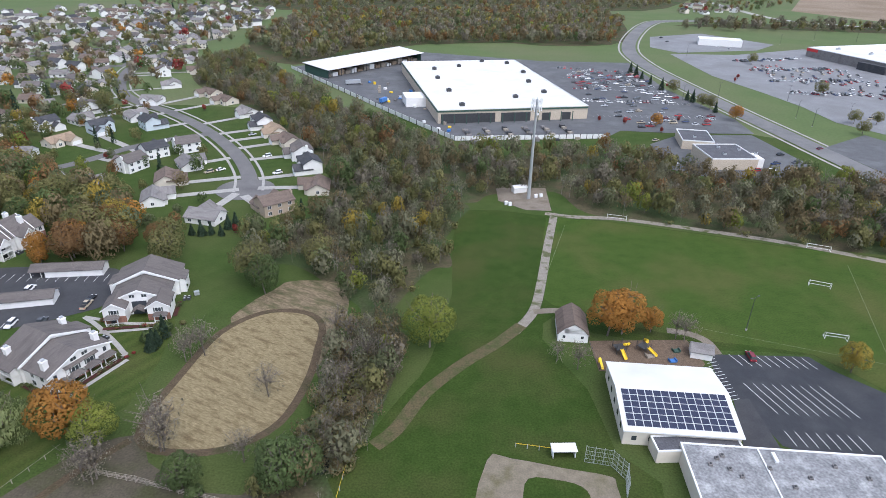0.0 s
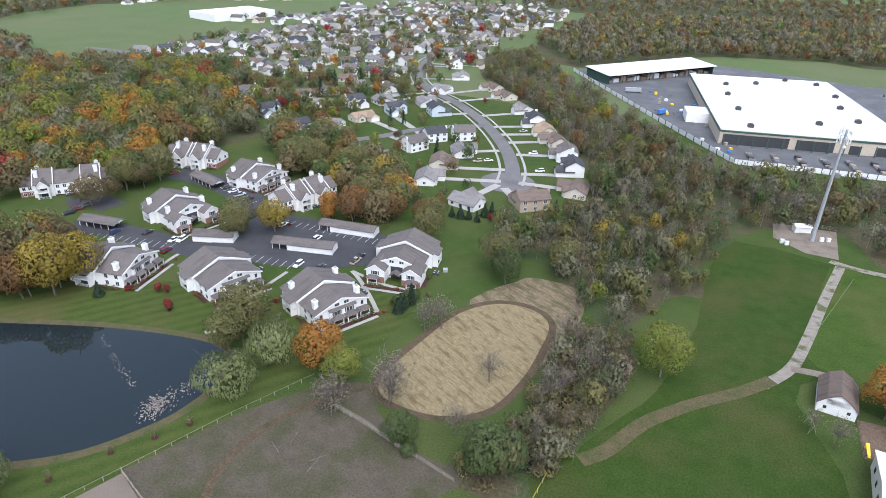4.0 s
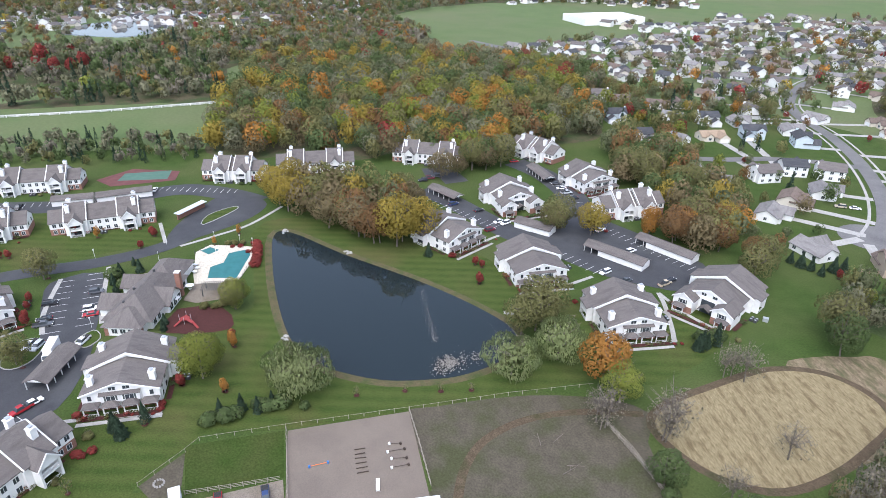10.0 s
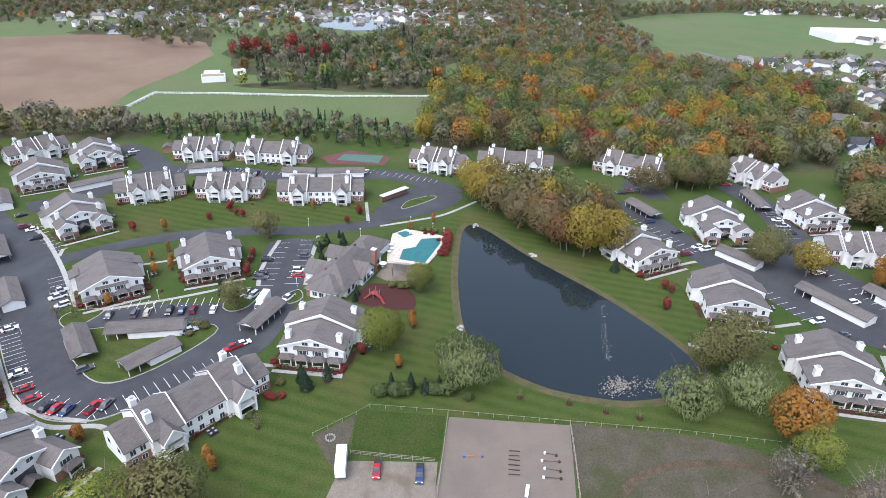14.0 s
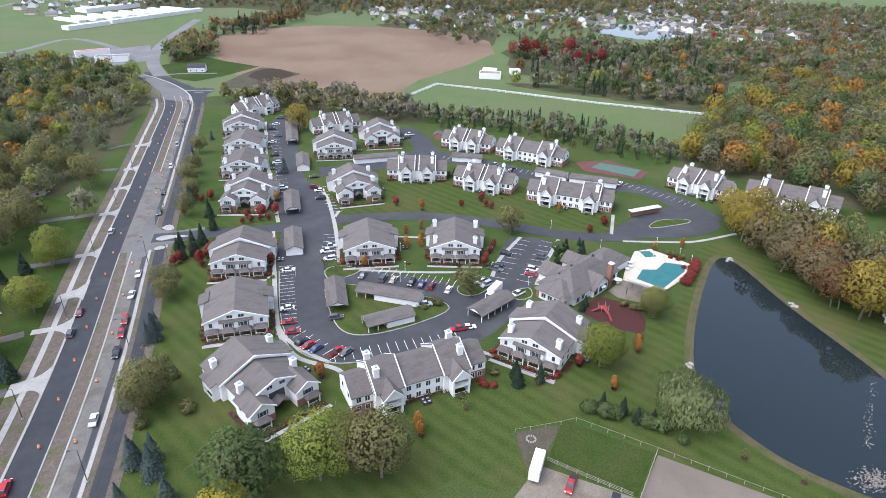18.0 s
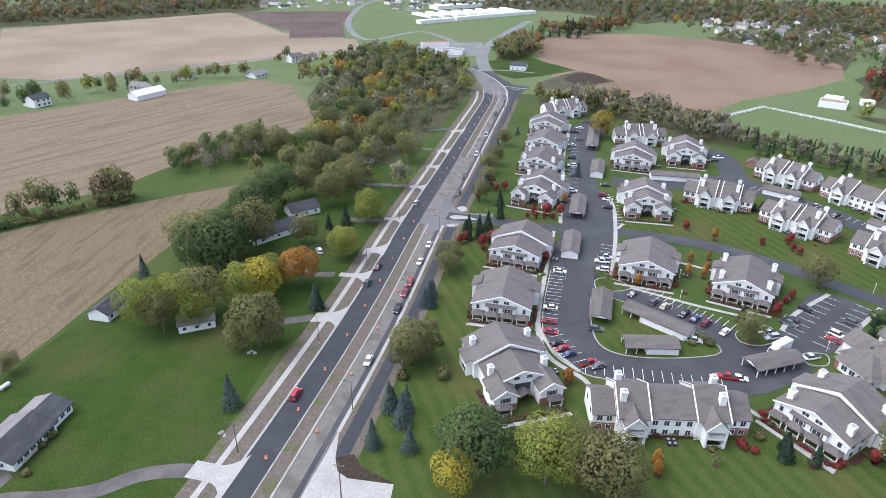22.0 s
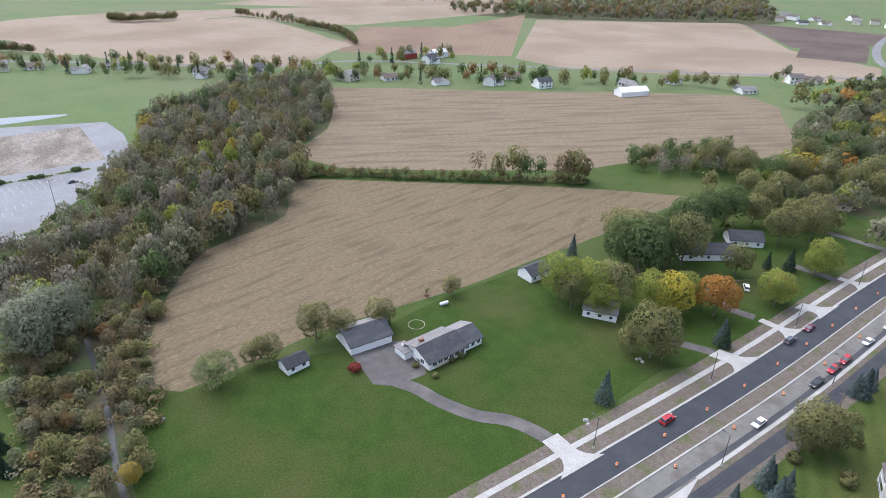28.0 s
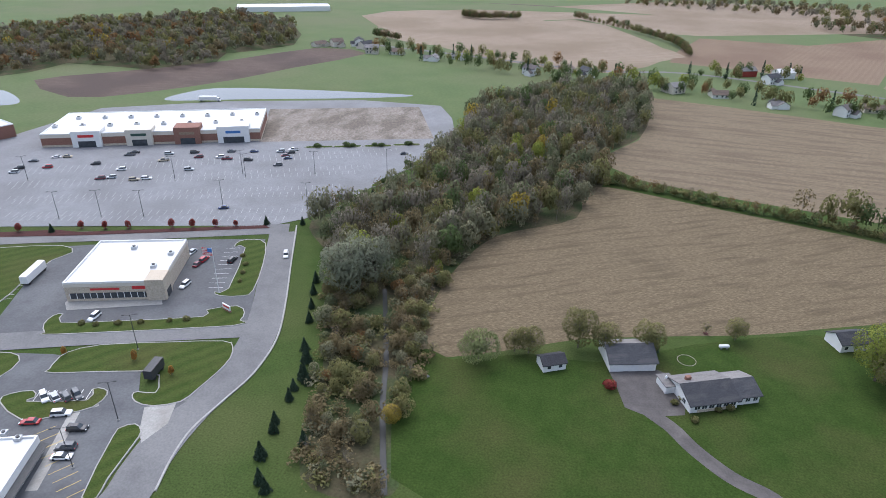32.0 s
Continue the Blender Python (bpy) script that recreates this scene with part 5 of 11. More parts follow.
# ---------------------------------------------------------------- buildings
def window(parent, x, y, z, w=1.2, h=1.4, face="-y", mullion=True):
    """A framed window on a wall: white frame, dark panes and a bar."""
    f = Geo()
    panes = ((-w / 2, -0.05), (0.05, w / 2)) if mullion else ((-w / 2, w / 2),)
    k = 1 if face[0] == "+" else -1
    for lo, hi, za, zb, near, far, m in [(-w / 2 - 0.12, w / 2 + 0.12, z - 0.12, z + h + 0.12, 0.0, 0.07, 0)] + [(p, q, z, z + h, 0.05, 0.09, 1) for p, q in panes]:
        a, b = sorted((k * near, k * far))
        if face[1] == "y":
            f.box(x + lo, y + a, za, x + hi, y + b, zb, m)
        else:
            f.box(x + a, y + lo, za, x + b, y + hi, zb, m)
    return make("window", f, [TRIM, GLASS], parent)


def chimney(parent, x, y, z0, z1, s=1.5):
    c = make("chimney", Geo().box(x - s / 2, y - s / 2, z0, x + s / 2, y + s / 2, z1).box(x - s / 2 - 0.12, y - s / 2 - 0.12, z1 - 0.35, x + s / 2 + 0.12, y + s / 2 + 0.12, z1 - 0.1), SIDING, parent)
    make("chimney_cap", Geo().box(x - 0.35, y - 0.35, z1, x + 0.35, y + 0.35, z1 + 0.35).box(x - 0.5, y - 0.5, z1 + 0.35, x + 0.5, y + 0.5, z1 + 0.42), STEEL, c)


def rake(parent, x0, x1, y, eave, ridge, th=0.55):
    """White boards along a gable's edges."""
    c = (x0 + x1) / 2
    g = Geo()
    for a in (x0 - 0.5, x1 + 0.5):
        dz = (ridge - eave) / (c - x0) * 0.5
        g.slab((min(a, c), y - 0.12, eave - dz + 0.22 if a < c else ridge + 0.22), (max(a, c), y - 0.12, ridge + 0.22 if a < c else eave - dz + 0.22),
               (max(a, c), y + 0.12, ridge + 0.22 if a < c else eave - dz + 0.22), (min(a, c), y + 0.12, eave - dz + 0.22 if a < c else ridge + 0.22), th)
    make("rake_board", g, TRIM, parent)


def porch(parent, x, y, w, d, h=2.9, hip=True):
    """A small porch roof on posts before the wall at y."""
    o = make("porch_roof", Geo().hip(x - w / 2, y - d, x + w / 2, y, h, h + 1.1, 0.3), SHINGLE, parent)
    g = Geo()
    for sx in (-1, 1):
        g.box(x + sx * (w / 2 - 0.2) - 0.12, y - d + 0.1, 0, x + sx * (w / 2 - 0.2) + 0.12, y - d + 0.34, h)
    g.box(x - w / 2, y - d, h - 0.3, x + w / 2, y - d + 0.15, h)
    make("porch_post", g, TRIM, o)
    r = Geo().box(x - w / 2, y - d + 0.05, 0.85, x + w / 2, y - d + 0.12, 0.95)
    for i in range(int(w / 0.35)):
        r.box(x - w / 2 + 0.35 * i + 0.1, y - d + 0.06, 0, x - w / 2 + 0.35 * i + 0.15, y - d + 0.11, 0.9)
    make("railing", r, TRIM, o)
    make("patio_door", Geo().box(x - 0.9, y - 0.06, 0.05, x + 0.9, y - 0.02, 2.1), GLASS, o)


def balcony_bay(parent, x, y, w, d, eave, ridge):
    """A projecting gabled bay with an open balcony on each floor."""
    b = Geo()
    for s in (-1, 1):
        b.box(x + s * (w / 2 - 0.25) - 0.25, y - d, 0, x + s * (w / 2 - 0.25) + 0.25, y, eave)
    b.box(x - w / 2, y - d, eave - 0.7, x + w / 2, y, eave)
    b.box(x - w / 2, y - d, 2.6, x + w / 2, y, 2.95)
    b.prism([(x - w / 2, y - d, eave), (x + w / 2, y - d, eave), (x, y - d, ridge)], (0, d + 3, 0))
    o = make("bay", b, SIDING, parent)
    make("bay_roof", Geo().roof(x - w / 2, y - d, x + w / 2, y + 3.5, eave, ridge, "y", 0.35), SHINGLE, o)
    rake(o, x - w / 2, x + w / 2, y - d - 0.35, eave, ridge, 0.4)
    make("patio_door", Geo().box(x - 1.3, y - 0.07, 0.05, x + 1.3, y - 0.02, 2.2).box(x - 1.3, y - 0.07, 3.0, x + 1.3, y - 0.02, 5.1), GLASS, o)
    for z in (0.0, 2.95):
        r = Geo().box(x - w / 2 + 0.4, y - d + 0.02, z + 0.95, x + w / 2 - 0.4, y - d + 0.1, z + 1.05)
        for i in range(int((w - 0.8) / 0.3)):
            r.box(x - w / 2 + 0.45 + 0.3 * i, y - d + 0.03, z, x - w / 2 + 0.5 + 0.3 * i, y - d + 0.08, z + 1.0)
        make("railing", r, TRIM, o)


def side_balconies(o, y, wall):
    """A two-storey balcony stack under a lean-to roof on both long sides."""
    for s in (-1, 1):
        def bx(g, xa, ya, za, xb, yb, zb):
            return g.box(min(s * xa, s * xb), ya, za, max(s * xa, s * xb), yb, zb)
        far = wall + 1.9
        b = Geo()
        bx(b, wall, y, 0, far, y + 0.4, 5.1), bx(b, wall, y + 5.4, 0, far, y + 5.8, 5.1)
        bx(b, wall, y, 2.5, far, y + 5.8, 2.8), bx(b, far - 0.3, y, 4.6, far, y + 5.8, 5.1)
        bal = make("balcony", b, SIDING, o)
        lo, hi = (6.1, 5.0) if s > 0 else (5.0, 6.1)
        make("balcony_roof", Geo().slab((min(s * (wall - 1), s * (far + 0.4)), y - 0.4, lo), (max(s * (wall - 1), s * (far + 0.4)), y - 0.4, hi),
                                        (max(s * (wall - 1), s * (far + 0.4)), y + 6.2, hi), (min(s * (wall - 1), s * (far + 0.4)), y + 6.2, lo), 0.2), SHINGLE, bal)
        for z in (0.0, 2.8):
            r = Geo()
            bx(r, far - 0.1, y, z + 0.95, far, y + 5.8, z + 1.05)
            for i in range(18):
                bx(r, far - 0.08, y + 0.3 + i * 0.3, z, far - 0.03, y + 0.35 + i * 0.3, z + 1)
            make("railing", r, TRIM, bal)
        make("patio_door", bx(bx(Geo(), wall, y + 1, 0.1, wall + 0.06, y + 4.8, 2.1), wall, y + 1, 2.9, wall + 0.06, y + 4.8, 4.8), GLASS, bal)


def coolers(o, x, y):
    """Four dark air conditioners on a small bed."""
    g = Geo()
    for i in range(2):
        for j in range(2):
            g.box(x + 1.3 * i, y + 1.3 * j, 0, x + 1.3 * i + 0.95, y + 1.3 * j + 0.95, 0.85, 0).box(x + 1.3 * i + 0.2, y + 1.3 * j + 0.2, 0.85, x + 1.3 * i + 0.75, y + 1.3 * j + 0.75, 0.9, 1)
    tagged(make("air_conditioner", g, [DARKMETAL, STEEL], o), kind="stuff")


def apartment_gabled(chimneys, stepped):
    """Apartment house with its gable to the front and porches before it; 18 m wide, 21 m deep; front at y = 0."""
    o = base("apartment_house", "white-sided apartment house with " + ("stepped grey-brown gable roofs" if stepped else "one broad grey-brown gable roof") + (" and white chimneys" if chimneys else ""), "house", "apartment houses")
    e, r = 5.2, 8.3
    blocks = ((0, 10.5, -9.2, 9.2, e, r), (10.5, 21, -9.9, 9.9, 5.6, 9.7)) if stepped else ((0, 20.5, -9.2, 9.2, e, 8.6),)
    w = Geo()
    for y0, y1, x0, x1, ee, rr in blocks:
        w.house(x0, y0, x1, y1, ee, rr, "y")
    make("wall", w, SIDING, o)
    for y0, y1, x0, x1, ee, rr in blocks:
        make("roof", Geo().roof(x0, y0, x1, y1, ee, rr, "y", 0.45), SHINGLE, o)
    rake(o, -9.2, 9.2, -0.45, e, blocks[0][5], 0.4)
    if stepped:
        rake(o, -9.9, 9.9, 10.05, 5.6, 9.7, 0.7)
    make("brick_base", Geo().box(-9.26, -0.06, 0, 9.26, 0.2, 0.9), BRICK, o)
    for x in (-7, -2.4, 2.4, 7):
        porch(o, x, 0, 3.6, 2.4, 2.6)
    bay = make("front_bay", Geo().box(-4.6, -0.75, 2.85, 4.6, 0.05, 5.1), SIDING, o)
    make("bay_roof", Geo().slab((-4.9, -1.1, 5.15), (4.9, -1.1, 5.15), (4.9, 0.05, 5.6), (-4.9, 0.05, 5.6), 0.14), SHINGLE, bay)
    for x in (-2.2, 2.2):
        window(bay, x, -0.75, 3.4, 2.0, 1.3)
        window(o, x * 0.75, 0, 6.0, 1.6, 0.95)
        for q in (-1.35, 1.35):
            make("shutter", Geo().box(x + q - 0.2, -0.85, 3.35, x + q + 0.2, -0.75, 4.75), SHUTTER, bay)
    for x in (-7.3, 7.3):
        window(o, x, 0, 3.4, 0.9, 1.4, mullion=False)
    for x in (-5.5, -1.6, 1.6, 5.5):
        window(o, x, blocks[-1][1], 3.3, 1.3, 1.4, "+y")
    for s, fc in ((-1, "-x"), (1, "+x")):
        for y in (2.5, 6.5):
            window(o, s * 9.2, y, 3.3, 1.2, 1.4, fc)
            window(o, s * 9.2, y, 0.8, 1.2, 1.4, fc)
    side_balconies(o, 11.5, 9.9 if stepped else 9.2)
    coolers(o, 12.6, 8.4)
    if chimneys:
        for x, y in ((-7.4, 3.2), (7.4, 3.2), (-8, 17.5), (8, 17.5)):
            chimney(o, x, y, 4.8, 8.5)
    return o


def apartment_winged(chimneys):
    """Apartment house with two gabled wings before a recessed stair and a stepped gable behind; 19 m wide, 26 m deep; front at y = 0."""
    o = base("apartment_house", "white apartment house with two gabled wings, stepped roofs" + (" and white chimneys" if chimneys else " and no chimney"), "house", "apartment houses")
    blocks = ((4.5, 15, -8.6, 8.6, 5.3, 8.6), (15, 26, -9.9, 9.9, 5.6, 9.9))
    w = Geo()
    for y0, y1, x0, x1, e, r in blocks:
        w.house(x0, y0, x1, y1, e, r, "y")
    make("wall", w, SIDING, o)
    for y0, y1, x0, x1, e, r in blocks:
        make("roof", Geo().roof(x0, y0, x1, y1, e, r, "y", 0.45), SHINGLE, o)
    rake(o, -8.6, 8.6, 4.05, 5.3, 8.6, 0.6)
    rake(o, -9.9, 9.9, 14.55, 5.6, 9.9, 0.7)
    for s in (-1, 1):
        x0, x1 = sorted((s * 3.2, s * 9.6))
        v = make("wing", Geo().house(x0, 0, x1, 8, 4.9, 6.9, "y"), SIDING, o)
        make("wing_roof", Geo().roof(x0, 0, x1, 8, 4.9, 6.9, "y", 0.4), SHINGLE, v)
        rake(v, x0, x1, -0.4, 4.9, 6.9, 0.35)
        make("brick_base", Geo().box(x0 - 0.06, -0.06, 0, x1 + 0.06, 0.2, 2.4), BRICK, v)
        c = (x0 + x1) / 2
        porch(v, c + s * 0.6, 0, 3.8, 1.8, 2.5)
        window(v, c, 0, 3.2, 1.7, 1.3)
        for q in (-1.2, 1.2):
            make("shutter", Geo().box(c + q - 0.2, -0.1, 3.15, c + q + 0.2, 0, 4.55), SHUTTER, v)
        for y in (2, 5.5):
            window(v, s * 9.6, y, 3.2, 1.1, 1.3, "+x" if s > 0 else "-x")
    make("stair_hall", Geo().box(-2.2, 4.38, 0.1, 2.2, 4.48, 4.7), GLASS, o)
    make("stair_canopy", Geo().roof(-1.6, 1.6, 1.6, 4.4, 2.6, 3.6, "y", 0.3), SHINGLE, o)
    for x in (-1.8, 1.8):
        window(o, x, 4.5, 6.1, 1.5, 0.95)
    for x in (-5.5, -1.6, 1.6, 5.5):
        window(o, x, 26, 3.3, 1.3, 1.4, "+y")
    side_balconies(o, 16.5, 9.9)
    coolers(o, 11.4, 10.5)
    if chimneys:
        for x, y in ((-7.6, 8.6), (7.6, 8.6), (-8.2, 22), (8.2, 22)):
            chimney(o, x, y, 4.8, 8.7)
    return o


def apartment_long(length):
    """Long apartment house, its ridge along the front, with balcony bays; front at y = 0, centred in x."""
    o = base("apartment_house", "long white-sided apartment house with grey-brown gables, balcony bays and white chimneys", "house", "apartment houses")
    h = length / 2
    e1, e2 = h - 5.5, h - 13.5
    blocks = [(-h, -e1, 2.0, 13.0, 5.2, 8.6), (-e1, -e2, 0, 15, 6.0, 10.8), (e2, e1, 0, 15, 6.0, 10.8), (e1, h, 2.0, 13.0, 5.2, 8.6)]
    if e2 > 0.5:
        blocks.append((-e2, e2, 1.0, 14, 5.6, 9.6))
    w = Geo()
    for x0, x1, y0, y1, e, r in blocks:
        w.house(x0, y0, x1, y1, e, r, "x")
    make("wall", w, SIDING, o)
    for x0, x1, y0, y1, e, r in blocks:
        make("roof", Geo().roof(x0, y0, x1, y1, e, r, "x", 0.3), SHINGLE, o)
    for x in (-e1, -e2, e2, e1):
        g = Geo()
        for ya, yb, za, zb in ((-0.4, 7.5, 6.0, 11.05), (7.5, 15.4, 11.05, 6.0)):
            g.slab((x - 0.16, ya, za), (x + 0.16, ya, za), (x + 0.16, yb, zb), (x - 0.16, yb, zb), 0.6)
        make("rake_board", g, TRIM, o)
    make("brick_base", Geo().box(-h - 0.06, 1.94, 0, -e1, 2.2, 2.6), BRICK, o)
    make("brick_base", Geo().box(e1, 1.94, 0, h + 0.06, 2.2, 2.6).box(h, 2.2, 0, h + 0.06, 13, 2.6), BRICK, o)
    for s in (-1, 1):
        balcony_bay(o, s * (e1 + e2) / 2, 0, 5.0, 2.6, 5.6, 8.2)
        for x in (h - 4, h - 1.7):
            window(o, s * x, 2.0, 3.3, 1.2, 1.4)
            window(o, s * x, 2.0, 0.7, 1.2, 1.4)
        for y in (5, 10):
            window(o, s * h, y, 3.3, 1.2, 1.4, "+x" if s > 0 else "-x")
        for yy in (4, 11):
            chimney(o, s * (e1 - 1.6), yy, 6.5, 11.2)
        for x in (e2 + 1.2, e1 - 1.2):
            window(o, s * x, 15, 3.4, 1.2, 1.4, "+y")
            window(o, s * x, 15, 0.8, 1.2, 1.4, "+y")
    k = int(e2 * 2 / 2.4)
    for i in range(k):
        x = -e2 + (i + 0.5) * 2 * e2 / k
        window(o, x, 1.0, 3.4, 1.2, 1.4)
        window(o, x, 1.0, 0.7, 1.2, 1.4)
        window(o, x, 14, 3.4, 1.2, 1.4, "+y")
    coolers(o, -1.4, -2.6)
    return o


def place(template, used, m):
    """The template itself the first time, a copy after that."""
    if template in used:
        return copy_thing(template, m)
    used.add(template)
    template.matrix_basis = m
    return template


GP, GS, GPC, GSC = (apartment_gabled(c, st) for c in (False, True) for st in (False, True))
WC, WN, AL, AM = apartment_winged(True), apartment_winged(False), apartment_long(38), apartment_long(29)
USED = set()
for t, l, r in ((GS, (-173.6, -108.8), (-179.6, -89.5)), (GP, (-138.7, -91.8), (-146.6, -74.5)), (WC, (-107.1, -61.1), (-121, -50.4)), (AL, (-114.8, -37.4), (-135.2, -7.4)),
                (GSC, (-148.3, -7), (-141, 11.1)), (GP, (-191.5, -65.6), (-197.5, -46.6)), (GPC, (-199.6, -35.5), (-202.3, -16.6)),
                (WC, (-229, -132.5), (-233.4, -112.7)), (GPC, (-265.6, -150.9), (-271.2, -131.3)), (GP, (-297.7, -165), (-302.9, -146.4)), (GS, (-330, -180.2), (-336.1, -162.4)),
                (AM, (-362.9, -189.8), (-394.2, -165.2)), (WC, (-245.5, -85.4), (-255.2, -65.9)), (GS, (-302.6, -113.9), (-308.3, -96.6)), (AM, (-342.8, -127.9), (-357.7, -105.9)),
                (WC, (-326.7, -94), (-333.7, -76)), (AM, (-278.2, -67.7), (-281.8, -44.4)), (AM, (-276.1, -36.6), (-270.3, -12.9)), (AL, (-265, -4.7), (-256.5, 35.2)),
                (AM, (-334.7, -53), (-328.3, -27.3)), (AL, (-326.5, -24.6), (-312.4, 14.1)),
                (AM, (-295.9, 63), (-281.1, 85.3)), (AL, (-283.5, 99.3), (-270.8, 126.4)), (AL, (-272.6, 153.5), (-247.5, 180.8)), (AM, (-255.3, 215.2), (-225.7, 220.9)),
                (GSC, (-185.6, 209.4), (-182.9, 224.9)), (AM, (-159.8, 193.8), (-150.6, 220.4)), (WC, (-186.5, 160.8), (-182.4, 176.6)), (GSC, (-169.2, 120.7), (-172.7, 139.2)),
                (GS, (-137.2, 125.5), (-130.5, 142.6)), (GSC, (-97.9, 127.2), (-89.4, 144.5)), (WN, (-100.4, 160.7), (-84.1, 163.8))):
    place(t, USED, at(mid(l, r), heading(l, r)) @ pose(0, {GP: 2.8, GS: 2.4, GPC: 2.8, GSC: 2.4, WC: 1.0, WN: 1.0, AL: 1.6, AM: 1.6}[t], 0))


def carport(a, b, wide=6.2, walled=1.0):
    """A row of garages from a to b along its near side, partly open on posts."""
    n = dist(a, b)
    o = base("garage_row", "long white garage row under a grey-brown gable roof" if walled == 1 else "open carport on white posts under a grey-brown roof", "garage", "garage rows")
    make("roof", Geo().roof(0, 0, n, wide, 2.7, 4.0, "x", 0.4), SHINGLE, o)
    for x in (n, 0.2):
        make("gable", Geo().prism([(x, 0, 2.7), (x, wide, 2.7), (x, wide / 2, 4.0)], (-0.2, 0, 0)), SIDING, o)
    if walled > 0:
        make("wall", Geo().box(n * (1 - walled), 0, 0, n, wide, 2.7), SIDING, o)
        k = max(1, int(n * walled / 3.4))
        for i in range(k):
            x = n * (1 - walled) + (i + 0.5) * n * walled / k
            make("garage_door", Geo().box(x - 1.2, wide, 0.05, x + 1.2, wide + 0.05, 2.2).box(x - 1.2, wide + 0.05, 1.1, x + 1.2, wide + 0.07, 1.16), TRIM, o)
    k = max(2, int(n / 3))
    for i in range(k + 1):
        for y in (0.1, wide - 0.3):
            if i / k < 1 - walled:
                make("post", Geo().box(i * n / k, y, 0, i * n / k + 0.2, y + 0.2, 2.7), TRIM, o)
    o.matrix_basis = at(a, heading(a, b))


for a, b, wl in (((-177.1, -67.4), (-160.8, -61.1), 0.0), ((-171.9, -55), (-169.4, -33.4), 0.7), ((-152.3, -45.5), (-161.2, -33), 0.6), ((-164.4, -12.2), (-177.3, -2.9), 0.0),
                 ((-212.4, -96), (-195.6, -88.9), 1.0), ((-249.9, -111.3), (-230.5, -103.1), 0.0), ((-301.8, -125.3), (-283.4, -118), 1.0), ((-359.7, -154.2), (-322.7, -138.9), 0.0),
                 ((-299.5, -92.6), (-309.9, -71.8), 1.0), ((-314.5, -43.8), (-314.3, -28.2), 1.0), ((-300.3, 0.4), (-295.3, 15.7), 1.0), ((-294.8, 17.3), (-290.9, 39.4), 1.0),
                 ((-146.6, 166.3), (-123.2, 171.9), 0.75), ((-140.2, 188.2), (-116.8, 191.4), 0.8), ((-177.5, 157.2), (-162.7, 163.1), 1.0), ((-227.2, 206.8), (-208.2, 201.4), 0.0), ((-228.4, 147.6), (-211.1, 150.1), 0.0)):
    carport(a, b, walled=wl)


def clubhouse():
    o = base("clubhouse", "white clubhouse with brick corners under broad grey-brown crossing roofs", "clubhouse")
    make("wall", Geo().box(0, 1, 0, 27, 15, 3.3).box(-4, 2.5, 0, 6, 13.5, 3.3).box(26, 3, 0, 38, 14, 3.2).box(6, 14, 0, 14, 20, 3.2).box(19, 14, 0, 26, 19, 3.2), SIDING, o)
    make("roof", Geo().hip(-0.5, 1, 27, 15, 3.3, 8.6, 0.8), SHINGLE, o)
    make("roof", Geo().hip(-4, 2.5, 7, 13.5, 3.28, 6.9, 0.8), SHINGLE, o)
    make("roof", Geo().hip(22, 3, 38, 14, 3.2, 7.2, 0.8), SHINGLE, o)
    make("roof", Geo().roof(6, 9, 14, 20, 3.3, 6.2, "y", 0.7), SHINGLE, o)
    make("roof", Geo().roof(19, 9, 26, 19, 3.3, 6.0, "y", 0.7), SHINGLE, o)
    make("roof", Geo().roof(9, -0.6, 18, 7, 3.3, 6.8, "y", 0.7), SHINGLE, o)
    make("gable", Geo().prism([(6, 20, 3.2), (14, 20, 3.2), (10, 20, 6.1)], (0, -2, 0)), SIDING, o)
    make("gable", Geo().prism([(19, 19, 3.2), (26, 19, 3.2), (22.5, 19, 5.9)], (0, -2, 0)), SIDING, o)
    make("gable", Geo().house(9, -0.5, 18, 2, 3.3, 6.7, "y"), SIDING, o)
    for y in (2.4, 12.4):
        make("brick_corner", Geo().box(-4.1, y, 0, -2.6, y + 1.2, 2.6), BRICK, o)
    make("chimney", Geo().box(19, -0.6, 0, 20.6, 1.0, 8.8), BRICK, o)
    make("chimney_cap", Geo().box(18.9, -0.7, 8.8, 20.7, 1.1, 9.05), TRIM, o)
    for y in (5.5, 8, 10.5):
        window(o, -4, y, 0.9, 1.6, 1.5, "-x")
    for x in (2, 5, 22, 24.5):
        window(o, x, 1, 0.7, 1.6, 1.9)
    for x in (10.6, 13.5, 16.4):
        window(o, x, -0.5, 0.5, 2.0, 2.3)
    for x, y in ((4, 10.5), (12, 11), (15, 6), (24, 10)):
        make("roof_vent", Geo().box(x - 0.3, y - 0.3, 5.2, x + 0.3, y + 0.3, 7.2), DARKMETAL, o)
    o.matrix_basis = at((-179.3, 17.5), heading((-179.3, 17.5), (-206.3, 36.7)))


clubhouse()


